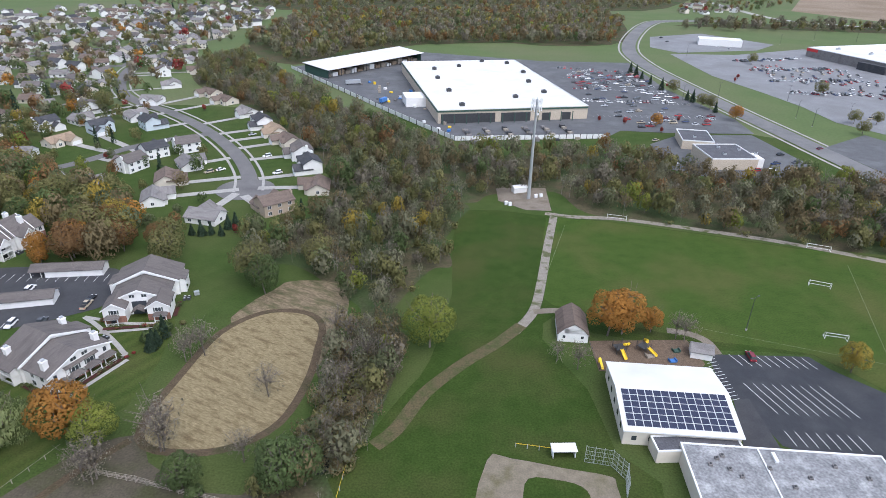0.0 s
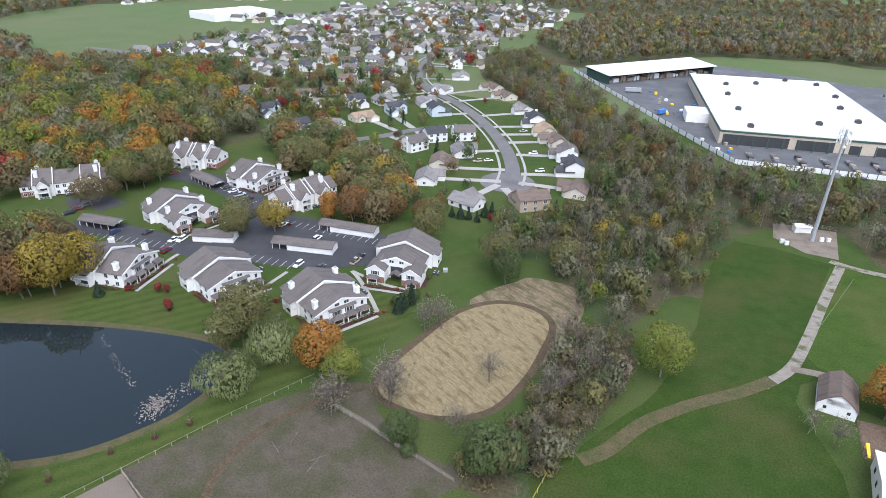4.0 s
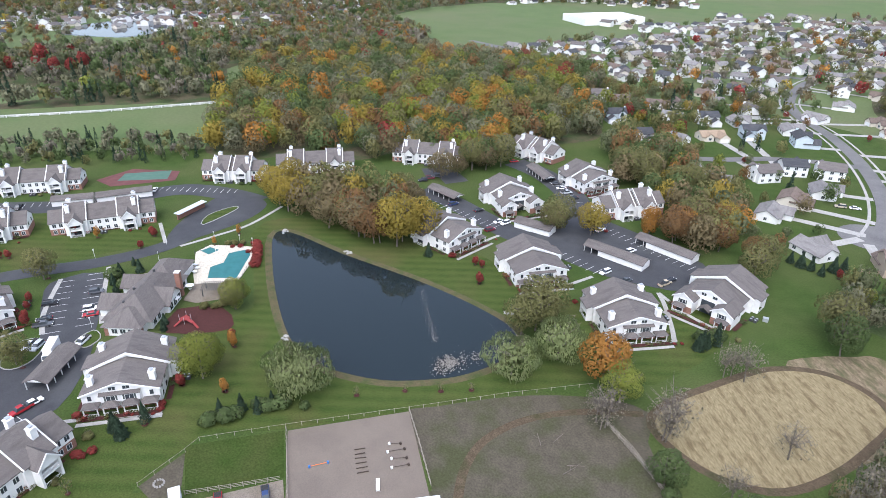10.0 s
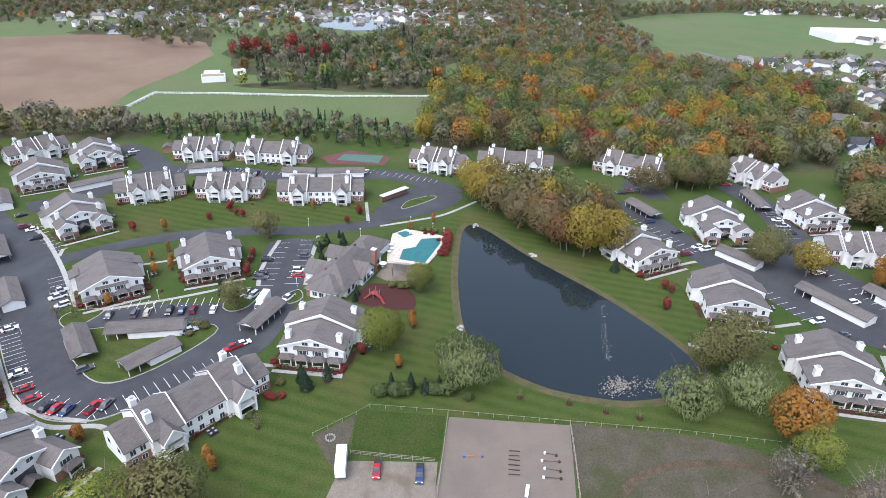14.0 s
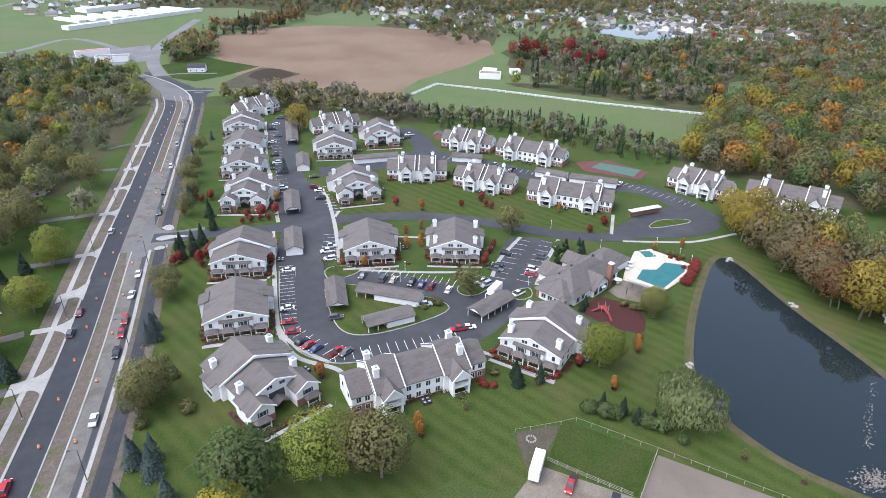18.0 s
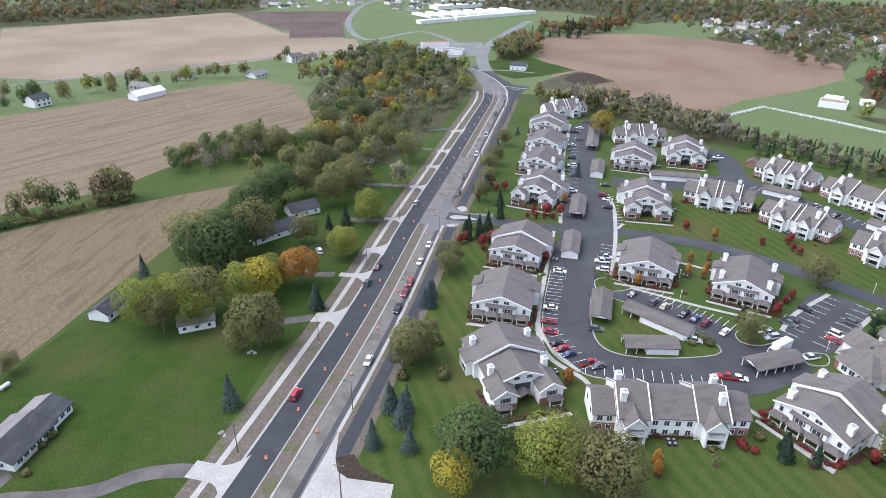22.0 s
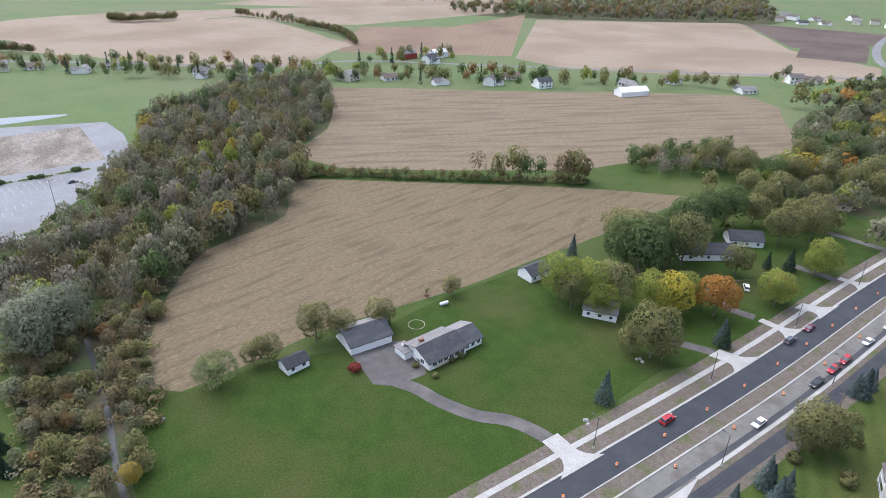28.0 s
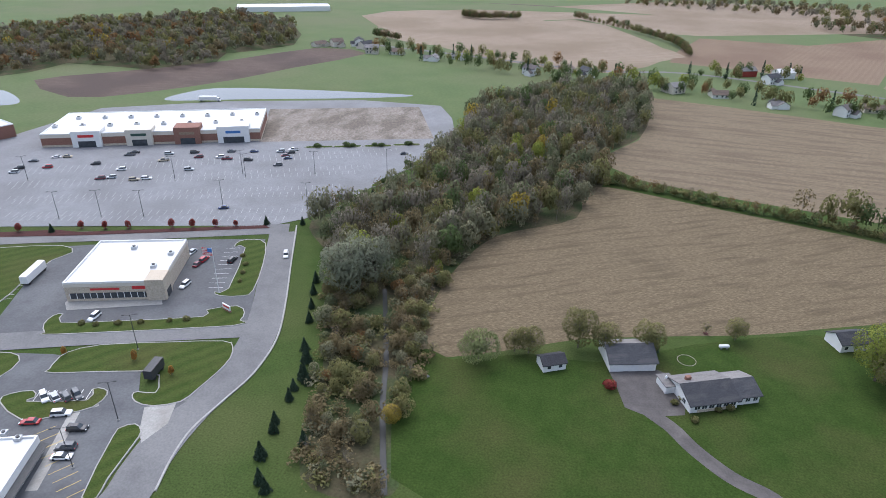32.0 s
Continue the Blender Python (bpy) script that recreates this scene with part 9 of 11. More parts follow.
plant("cedar", [(-97.9, 225.4), (-93.8, 225), (-90.4, 226.1), (-86.2, 225.2), (-85.2, 231.5), (-83.1, 234.5)], 1.0)
plant("brown", [(-166.5, 168.5), (-238.6, 189.3), (-126.2, 214.4)], 0.72)
plant("rust", [(-133.4, 204.2)], 0.75)
plant("oak_gold", [(-157.8, 182.8), (-121.3, 219.7)], 0.66)
plant("oak_olive", [(-242.1, 183), (-133.7, 214.9), (-191.7, 240.8), (-180.4, 238.4), (-162.3, 246.6), (-238.9, 199.1)], 0.85)
plant("maple_orange", [(-141.7, 197.6)], 0.42)
plant("oak_olive", [(-116.6, 109), (-115.9, 114.3)], 0.8)
# south apartments
plant("oak_lime", [(-95.4, -41)], 0.95, 0.05)
plant("brown", [(-99.8, -33)], 0.95, 0.05)
plant("oak_green", [(-87.3, -55.8), (-90.5, -53.3)], 0.85)
plant("oak_olive", [(-98.6, -27.9)], 0.95)
plant("maple_yellow", [(-80.3, -55.5)], 0.62)
plant("spruce", [(-80, -79), (-90.1, -78.3), (-84.3, -71.2), (-137.7, -106.8), (-92.1, -84.3), (-286.2, -175.2), (-235.4, -149.4), (-279.9, -123.3)], 0.75)
plant("pine", [(-186.4, -124.8), (-189.4, -122.9), (-192.2, -130.7), (-141.8, -109.5), (-282.9, -170.6), (-190.9, -23), (-135.6, 0.4), (-138.6, 6.4)], 0.6)
plant("oak_olive", [(-110.2, -91.6), (-158.4, -114.8)], 0.6)
plant("shrub", [(-122.9, -91.8), (-165, -119.9), (-173.5, -120.6), (-111, -81.2), (-103.8, -89.9), (-129.1, -99.4), (-112.8, -83.1), (-166, -36.4), (-169.2, -31.5), (-172.3, -27.4), (-139.8, -6.1)], 0.8)
plant("maple_red", [(-181.1, -125.9), (-182.1, -115.2), (-188.7, -117.2), (-235, -150.6), (-242.3, -150.9), (-237, -144.5), (-223, -145), (-219.2, -117.2), (-221.8, -114.6), (-224, -111.6), (-225.1, -108.2), (-250.5, -59.4), (-256.2, -31.2), (-265.8, -22.3), (-255.4, -17.4), (-248.5, 30.6), (-206.4, -15), (-217.4, -13.2), (-147.7, 17.5), (-264.5, 5.2), (-189.3, -92.1)], 0.8)
plant("young_orange", [(-112.7, -21.8), (-138.8, 26.3), (-157.2, 34.5), (-129.5, -52.6), (-211.1, -46.2), (-217.6, -41.5), (-223.3, -49.1), (-228.9, -44), (-193.1, -57.9), (-247.8, -47.3), (-352.5, -92), (-354.9, -140.6), (-226.3, 48.6)], 0.95)
plant("shrub_red", [(-140.4, -92.8), (-147.3, -75.2), (-173.3, -106.9), (-180.9, -89.7), (-141, 10.5), (-165.8, 20.9), (-201, -47), (-194, -66.5), (-203.5, -36.3), (-134.1, -8.4), (-210.5, 59.7), (-207.8, 57.5), (-204, 55.1), (-213.8, 57.5), (-221.2, 53.8), (-219.8, 56.5)], 0.85)
plant("oak_lime", [(-149.6, 23.9), (-178.2, 41.6)], 0.55)
plant("young_bare", [(-179, -17.3), (-187.9, -67), (-188.7, -71.7), (-231.2, -6.8), (-123.9, -12.1), (-171.7, -29.2)], 0.9)
plant("oak_gold", [(-242.3, 84.7), (-350.6, -141.9)], 0.9)
plant("shrub_green", [(-129, 19.1), (-128.2, 23.1), (-128, 25.8), (-126.3, 33.5), (-125.3, 36.6), (-219.5, 12), (-211, 14.2), (-203.1, 16.2)], 1.1)
plant("willow", [(-127.5, 43.7)], 0.95)
plant("cedar", [(-282.4, -69.4), (-289.6, -41.6), (-292.3, -39.4), (-293.6, -32.4), (-208.4, 11), (-214.1, 14.7), (-219.4, 20.6)], 0.8)

# red maples, pines and small trees round the apartment entrance
plant("maple_red", [(-243.7, -151.3), (-240.6, -142.1), (-225.1, -117.7), (-227.6, -112.5), (-230.3, -107.4), (-183.2, -124.9), (-184.1, -116.9), (-190.8, -116.5)], 1.15)
plant("pine", [(-194.3, -130.5), (-194.5, -125.5), (-199.2, -124.3), (-211.9, -126.4), (-222.8, -133.4)], 0.75)
plant("oak_olive", [(-222.5, -143.6), (-269.3, -165.7), (-299.5, -179.1), (-255.9, -161)], 0.5)
plant("young_orange", [(-264.7, -124.6), (-244.3, -112.5), (-199.3, -95)], 1.1)

# roadside gardens
plant("spruce", [(-68.2, -117), (-114, -135.2), (-90.5, -196)], 0.85, 0.08)
plant("oak_green", [(-104.8, -183.5), (-114.8, -185.4), (-122.2, -184.2), (-154.8, -208.7), (-166.4, -212.6)], 1.05)
plant("oak_olive", [(-76.4, -161.1), (-90.4, -161.6), (-89.4, -132.3), (-192.4, -205.7), (-202.2, -204.2), (-189.9, -220.9), (-204.9, -231.6), (-222.3, -229), (-143.4, -172.2), (5.4, -156.7)], 0.8)
plant("oak_lime", [(-101, -154.6), (-83, -162.8), (-74.9, -167.7), (-176, -169.1)], 0.8)
plant("maple_orange", [(-120.7, -149.7)], 0.85, 0.03)
plant("maple_yellow", [(-106.3, -151.4)], 0.9, 0.03)
plant("oak_gold", [(-147.3, -154)], 0.6)
plant("oak_olive", [(-92, -130.5), (-2.1, -156.9), (-14.4, -160.9)], 0.6)
plant("shrub_red", [(-5, -141.1)], 1.6, 0.02)
plant("young_bare", [(-31.3, -176.7), (44.8, -139.2), (-13.7, -162.6)], 0.9)
plant("willow", [(31.7, -141.5)], 0.62)
plant("silver", [(83, -160.2), (79.4, -164.9), (75.7, -169.9), (85.8, -177.6)], 1.0)
plant("oak_gold", [(45.7, -109.1)], 0.36)
plant("oak_olive", [(22.7, -148.7), (18.8, -149.3)], 0.45)
plant("pine", [(-16.3, -162.1), (73.9, -117.3), (77.3, -124.8)], 0.6)
plant("spruce", [(-92.8, -83.6), (-94.5, -80.6), (-142.7, -109.2), (-136.3, -107.9)], 0.7)
plant("oak_olive", [(-114.9, -90.9), (-112.1, -93.3)], 0.62)
plant("shrub", [(44.3, -129.5), (46.2, -128.8), (-23.7, -142.1), (-32.4, -140.6), (-35.3, -142.3), (-21.7, -139.8), (-26.4, -134.5)], 0.55)
plant("oak_olive", [(-128.4, -183.4), (-113.1, -187.9), (-110.9, -200.2), (-176.4, -192.9), (-190.9, -193.2), (-201.2, -275.7), (-204.2, -259.4), (-243.4, -203.8), (-250.9, -222.7)], 0.95)
plant("oak_lime", [(-172.2, -167.3), (-144.1, -151.7)], 0.62)
plant("pine", [(-159.1, -175.9), (-166.1, -173.1), (-114, -133.5)], 0.8)
plant("oak_olive", [(-112.5, -92.7), (-107.3, -92.3), (-163.1, -118), (-240.3, -151.3)], 0.5)
plant("spruce", [(-138.7, -107.1), (-278.9, -170.6), (-323.4, -184.3)], 0.6)

plant("oak_olive", [(-177.3, -210.9), (-194.6, -240), (-226.5, -250), (-243.7, -247.5), (-243.7, -232.7), (-266.7, -244.2), (-249.7, -271.3), (-268.2, -268.7)], 0.85)
plant("oak_green", [(-108.7, -177.8), (-116.9, -180.7), (-134.8, -196.2), (-144.7, -204.9), (-215.1, -251.6), (-277.5, -267.4)], 1.0)
plant("oak_lime", [(-83.9, -155.8), (-114.8, -157.6)], 0.62)
plant("oak_olive", [(-84.9, -135.8)], 0.6)

# school grounds
plant("maple_orange", [(53, 159.8), (57.6, 160.8)], 0.95, 0.05)
plant("maple_orange", [(66.9, 162.3)], 0.6)
plant("oak_lime", [(-1.7, 152.3)], 0.95, 0.05)
plant("oak_gold", [(-10.1, 229.7), (118.9, 143.5)], 0.5)
plant("bare", [(40.5, 142.7), (73.7, 158.9), (75.8, 157.5), (35.1, 146.5), (-23.8, 142.2), (-27.4, 144.7), (-19.4, 145), (-24.1, 132.5), (-70.4, 143.5)], 0.62)
plant("bare", [(-69.5, 145.6), (-66, 146.3), (-63, 109.3), (-43.5, 129.1), (-74.7, 99.3), (-28.9, 154.8), (-25.2, 152.9), (-43.5, 106.3)], 0.75)
plant("oak_olive", [(-42.1, 201.8), (-97, 199.7), (-63.3, 188.6), (-159.7, 248.6), (-179.6, 241.6), (-217.1, 404.6)], 0.75)
plant("rust", [(-127.8, 221.9), (-132.1, 200.5), (-105.4, 213)], 0.7)
plant("oak_green", [(-32.8, 98.1), (-28.2, 99.8), (-47.6, 281.5), (-168.4, 230.7), (-57.5, 181.2)], 0.7)
plant("bare", [(-77.1, 100.4), (-63.8, 109.2)], 0.85)
plant("oak_lime", [(-85.8, 116.1)], 0.5)
plant("shrub_green", [(-34.8, 101.3), (-31.8, 104.6), (-83.7, 152.7), (-82.1, 157.2), (-51.3, 96.3), (-55.5, 99.3)], 1.1)
plant("oak_green", [(-54.5, 98.3), (-31.5, 102.2), (-33.9, 98.5)], 0.5)
# shopping centre
plant("cedar", [(95.8, -165.7), (93.2, -158.7), (89.6, -150.7), (86.4, -143.2), (80.7, -129.8), (77.8, -125.1), (75.2, -118.1), (72.6, -116.5), (75, -113.3), (74.1, -109.3), (73, -100.5), (71.8, -97.8), (70.3, -89.7), (66.5, -83.1), (64, -81.4), (62.6, -96)], 0.78)
plant("maple_red", [(223.6, -162.3), (203.9, -173.2), (194.7, -175.9), (186.5, -179.3), (170.7, -185.5), (162.9, -188.3), (155, -192.3), (147.3, -195)], 0.85)
plant("cedar", [(211.9, -166.5), (136.9, -201), (123.1, -205.9), (112.5, -220.6), (110.6, -230.9), (107.4, -242.4), (104, -254.6)], 0.8)
plant("shrub", [(130.1, -173.5), (125.5, -168.3), (122.9, -162.6), (120.5, -157.2), (151.1, -119.4), (146.6, -120.3), (140.6, -123), (134.6, -125.7), (127.1, -129.3), (122.6, -131.5), (115.7, -235.9), (111.4, -262), (103.3, -320.7)], 0.5)
plant("young_orange", [(109.1, -107.9), (122.9, -109.8), (143.4, -105.6)], 0.7)
plant("oak_olive", [(-39.6, -175.9)], 0.35)
# car parks of the stores
plant("pine", [(170.8, 573.9), (172.6, 561.7), (172.9, 545.2), (175, 527.6), (178, 507), (187, 473.7), (188.8, 466.8), (194.5, 437.8)], 0.9)
plant("maple_red", [(186.1, 518), (105.9, 408.8), (160.1, 413), (121.4, 403.1), (139.9, 385), (253.9, 546.5), (261.6, 558.9)], 0.9)
plant("oak_olive", [(184.1, 497.6), (190.2, 453.4), (193.4, 445.5), (305.4, 629.5), (301.7, 498.6), (279.6, 415), (293.9, 413.3), (269.1, 388)], 0.6)
plant("maple_orange", [(140.3, 397.9), (199.4, 416)], 0.6)

# far crimson maples and the clumps beyond the road's end
plant("maple_red", [(-626.6, -29.7), (-628.6, -19.9), (-627.6, -10), (-627.2, 0.7), (-605.7, 18), (-601.2, 29.7), (-596.8, 41.2), (-607.1, 52), (-647.8, 24.5), (-666, 48.9)], 3.5)
wood("far_wood", "clump of olive and brown trees beside the road", scatter([(-561.5, -356.9), (-621.2, -369.1), (-646.4, -347.9), (-562.6, -300.4), (-549.2, -312), (-513.3, -314.1)], 11, 140), 12, 18, {"olive": 4, "green": 3, "brown": 3, "rust": 1}, 141, (0.7, 0.95), True)
wood("far_wood", "row of brown and dark trees beyond the field", scatter([(-686.3, -375.6), (-728, -330.3), (-821.3, -309.4), (-871.3, -331.2), (-751.8, -378.3)], 13, 142), 12, 20, {"brown": 4, "rust": 2, "con_pine": 2, "olive": 2}, 143, (0.6, 0.9), True)
wood("far_wood", "roadside trees before the filling station", scatter([(-404.9, -425.5), (-515, -431), (-471.2, -386.7), (-470.8, -333.9), (-428.8, -294.5), (-389, -329.7), (-369.9, -375.1)], 11, 144), 10, 17, {"olive": 4, "green": 3, "lime": 1, "gold": 0.7, "moss": 2}, 145, (0.65, 0.9), True)
for p in EDGEISLES:
    plant("shrub_green", [(p[0] + rng.uniform(-4, 4), p[1] + rng.uniform(-1, 1)) for _ in range(3)], 0.7)
# hedges and beds by the pool
plant("shrub_red", [(-201.8, 56), (-204.7, 57.5), (-207.8, 58.9), (-210.9, 60.2), (-214.2, 61.4), (-217.8, 62)], 1.7, 0.08)
plant("shrub", [(-224.6, 53.1), (-223.2, 55.5), (-221.8, 58), (-190.5, 43.3), (-187.1, 43.5), (-192.3, 45.7), (-183.2, 33), (-181.5, 35.8), (-181.5, 38.1)], 0.7)
plant("oak_lime", [(-177.3, 41.4)], 0.26)
plant("cedar", [(-177.3, 19.2), (-180.6, 20.3), (-215.2, 11.3), (-221.5, 14.5), (-225.8, 19.8)], 0.75)
# planting beds, low shrubs and front walks of the apartment houses
BEDS, LOW = Geo(), []
for o in [o for o in scene.objects if o.parent is None and o.name.split(".")[0] == "apartment_house"]:
    m = o.matrix_basis
    gabled = "long" not in o["label"].split()
    wide = 9.4 if gabled else (19 if len([c for c in o.children if c.name.startswith("window")]) > 40 else 14.5)
    strips = [(-wide, wide, -3.9, -2.5)] if gabled else [(-wide, wide, 0.2, 1.9)]
    strips += [(9.9, 11.2, 1, 10), (-11.2, -9.9, 1, 10)] if gabled else []
    for x0, x1, y0, y1 in strips:
        k = [tuple((m @ Vector(q))[:2]) for q in ((x0, y0, 0), (x1, y0, 0), (x1, y1, 0), (x0, y1, 0))]
        BEDS.face([(*q, LAYER[0] + 0.02) for q in k])
        for _ in range(int((x1 - x0) * (y1 - y0) / 2.6)):
            LOW.append(tuple((m @ Vector((rng.uniform(x0, x1), rng.uniform(y0, y1), 0)))[:2]))
    if gabled:
        a, b = (m @ Vector((-10, -5.0, 0)))[:2], (m @ Vector((10, -5.0, 0)))[:2]
        ribbon("footpath", [a, b], 1.3, CONCRETE, "pale concrete walk before the house porches", n=0, category="path")
tagged(make("planting_beds", BEDS, MULCH), "dark mulched beds along the apartment walls", "planting bed", kind="stuff")
wood("foundation_shrubs", "low clipped shrubs in the beds along the apartment walls", LOW, 0.8, 1.5, {"low_green": 4, "low_moss": 4, "low_olive": 3, "low_red": 1.6, "low_rust": 1, "low_brown": 1.5}, 301, (1.0, 1.5))
# larger shrubs against the apartment walls
for o in [o for o in scene.objects if o.parent is None and o.name.split(".")[0] == "apartment_house"]:
    m = o.matrix_basis
    spots = [tuple((m @ Vector((rng.uniform(0, 14), -rng.uniform(2.8, 4.2), 0)))[:2]) for _ in range(2)]
    plant(rng.choice(("shrub", "shrub_red", "shrub_green", "shrub")), spots, 0.45)

g = Geo()
for x, y, w in RINGS:
    g.face([(x + w * rng.uniform(0.85, 1.1) * math.cos(k * math.pi / 5), y + w * rng.uniform(0.85, 1.1) * math.sin(k * math.pi / 5), LAYER[0] + 0.01) for k in range(10)])
tagged(make("mulch_rings", g, MULCH), "dark mulch rings round young trees and shrubs", "mulch", kind="stuff")

# ---------------------------------------------------------------- vehicles
def paint(name, c, r=0.25):
    return mat(name, c, tuple(v * 1.05 for v in c), 1.0, r, world_pos=False, spec=0.6)


CARPAINT = [("white", paint("car_white", (0.75, 0.75, 0.75))), ("silver", paint("car_silver", (0.42, 0.44, 0.46), 0.3)), ("black", paint("car_black", (0.018, 0.018, 0.022))), ("dark grey", paint("car_grey", (0.09, 0.095, 0.105))),
            ("red", paint("car_red", (0.32, 0.02, 0.025))), ("dark blue", paint("car_blue", (0.03, 0.05, 0.12))), ("maroon", paint("car_maroon", (0.14, 0.02, 0.03))), ("tan", paint("car_tan", (0.40, 0.34, 0.25)))]
LAMPGLASS = mat("lamp_glass", (0.7, 0.7, 0.68), (0.78, 0.78, 0.76), 0.3, 0.15, world_pos=False, spec=0.6)


def car(colour, material, shape, near):
    """A car, lengthwise along x, wheels on z = 0."""
    if shape == "saloon":
        l, hood, cab, top = 4.7, 0.80, (-1.75, 1.15, -1.15, 0.45), 1.42
    elif shape == "suv":
        l, hood, cab, top = 4.8, 0.98, (-2.25, 1.1, -2.0, 0.5), 1.75
    else:
        l, hood, cab, top = 5.7, 1.0, (-0.7, 1.5, -0.5, 0.95), 1.8
    w = 0.92
    h = l / 2
    word = {"saloon": "saloon car", "suv": "sport utility car", "pickup": "pickup truck"}[shape]
    b = Geo()
    b.hexa([(-h, -w, 0.32), (h, -w, 0.32), (h, w, 0.32), (-h, w, 0.32)], [(-h + 0.05, -w, 0.6), (h - 0.02, -w, 0.6), (h - 0.02, w, 0.6), (-h + 0.05, w, 0.6)])
    b.hexa([(-h + 0.05, -w, 0.6), (h - 0.02, -w, 0.6), (h - 0.02, w, 0.6), (-h + 0.05, w, 0.6)], [(-h + 0.15, -w + 0.08, hood), (h - 0.35, -w + 0.1, hood - 0.08), (h - 0.35, w - 0.1, hood - 0.08), (-h + 0.15, w - 0.08, hood)])
    x0, x1, t0, t1 = cab
    b.hexa([(t0, -w + 0.24, top - 0.06), (t1, -w + 0.24, top - 0.06), (t1, w - 0.24, top - 0.06), (t0, w - 0.24, top - 0.06)], [(t0 + 0.12, -w + 0.32, top), (t1 - 0.12, -w + 0.32, top), (t1 - 0.12, w - 0.32, top), (t0 + 0.12, w - 0.32, top)])
    if near:
        for s in (-1, 1):
            b.box(h - 0.25, s * 0.65 - 0.2, 0.6, h, s * 0.65 + 0.2, 0.74, 1)
            b.box(-h - 0.01, s * 0.72 - 0.15, 0.6, -h + 0.12, s * 0.72 + 0.15, 0.78, 2)
    if not near:
        for x in (-h + 0.9, h - 0.95):
            b.tube((x, -w - 0.01, 0.33), (x, w + 0.01, 0.33), 0.33, 0.33, 8, 3)
    o = make("car" if shape != "pickup" else "pickup", b, [material, LAMPGLASS, REDPAINT, RUBBER])
    tagged(o, f"{colour} {word} parked on the asphalt", "car", "cars")
    make("glasshouse", Geo().hexa([(x0, -w + 0.1, hood - 0.02), (x1, -w + 0.1, hood - 0.04), (x1, w - 0.1, hood - 0.04), (x0, w - 0.1, hood - 0.02)], [(t0, -w + 0.24, top - 0.06), (t1, -w + 0.24, top - 0.06), (t1, w - 0.24, top - 0.06), (t0, w - 0.24, top - 0.06)]), GLASS, o)
    if shape == "pickup":
        make("cargo_bed", Geo().box(-h + 0.2, -w + 0.15, hood, -0.85, w - 0.15, hood + 0.03), RUBBER, o)
    if near:
        for x in (-h + 0.9, h - 0.95):
            for s in (-1, 1):
                make("wheel", Geo().tube((x, s * (w - 0.2), 0.33), (x, s * (w + 0.01), 0.33), 0.33, 0.33, 12), RUBBER, o)
    return o


CARS = {}


def park(spots, turn, near=True, colours=None, shapes=None, jitter=3.0):
    for i, (x, y) in enumerate(spots):
        ci = colours[i % len(colours)] if colours else rng.choice((0, 0, 1, 1, 2, 2, 3, 3, 4, 5, 6, 7))
        sh = shapes[i % len(shapes)] if shapes else rng.choice(("saloon", "saloon", "suv", "suv", "pickup"))
        key = (ci, sh, near)
        m = pose(x, y, 0.16, 0, 0, turn + rng.uniform(-jitter, jitter) + rng.choice((0, 180)))
        if key not in CARS:
            CARS[key] = car(*CARPAINT[ci], sh, near)
            CARS[key].matrix_basis = m
        else:
            copy_thing(CARS[key], m)


HL = heading((-187.2, -88.4), (-152.8, -73.6))
park([(-184.9, -83.9), (-160.9, -74.8), (-153.2, -71.3), (-148.5, -68.1)], HL + 90, colours=[0, 0, 4, 4], shapes=["saloon"])
park([(-144.2, -63.6), (-142.8, -61.2), (-141.6, -58.4), (-141.2, -52), (-141.5, -49.3)], HL + 125, colours=[2, 4, 5, 4, 3])
H2 = heading((-189.8, -56.9), (-184.4, -22)) + 90
park([(-185.9, -56.7), (-184.9, -49.1), (-184.8, -45.4), (-184, -38.7), (-183.6, -35), (-183, -31.5), (-181.8, -25.4)], H2, colours=[3, 3, 7, 2, 5, 6, 0], shapes=["saloon", "suv"])
H3 = heading((-226.3, -4.2), (-194.5, -11.6)) + 90
park([(-211.9, -7.9), (-202.5, -10.3), (-199.3, -10.9), (-201.4, 2.6), (-197.9, 2), (-212, 5.7)], H3, colours=[2, 2, 3, 0, 4, 3])
park([(-183.4, -1.9), (-189.4, -14.7), (-187.6, -13.1)], H3 + 60, colours=[0, 0, 1])
park([(-159.2, -18.7), (-160.7, -16)], H3 + 35, colours=[4, 0], shapes=["pickup", "saloon"])
park([(-349.8, -159.5), (-360.1, -160.9), (-337.6, -150.5), (-325.1, -148.7), (-303.5, -138.3), (-292.5, -132.5), (-259.7, -116), (-279.3, -125), (-374.7, -164)], HL + 90, colours=[2, 0, 3, 0, 2, 0, 0, 5, 3])
park([(-263.5, -101.9), (-260.1, -98.3), (-251, -94.4), (-201.6, -74.8), (-205.4, -75.4), (-195.6, -72.1), (-276.6, -106.8)], HL + 90, colours=[6, 0, 2, 0, 1, 0, 2])
park([(-158.4, -57.7), (-355.6, -75.4), (-349.6, -75.7), (-170.9, -31.9)], HL + 90, colours=[3, 0, 2, 1])
park([(-319.2, -37), (-311.7, -20.7), (-306, -11.6), (-292.9, 28.8), (-297.1, 41.7)], heading((-315.8, -35.9), (-298.3, 5.3)) + 90, colours=[0, 1, 2, 3, 0])
H6 = heading((-160.2, 190.4), (-115, 192.1)) + 90
park([(-155.7, 185), (-159.3, 186.7), (-112.5, 171.4), (-112.9, 175.1), (-129.5, 159.8), (-121.2, 161), (-136, 180.7)], H6, colours=[0, 3, 7, 2, 0, 3, 0])
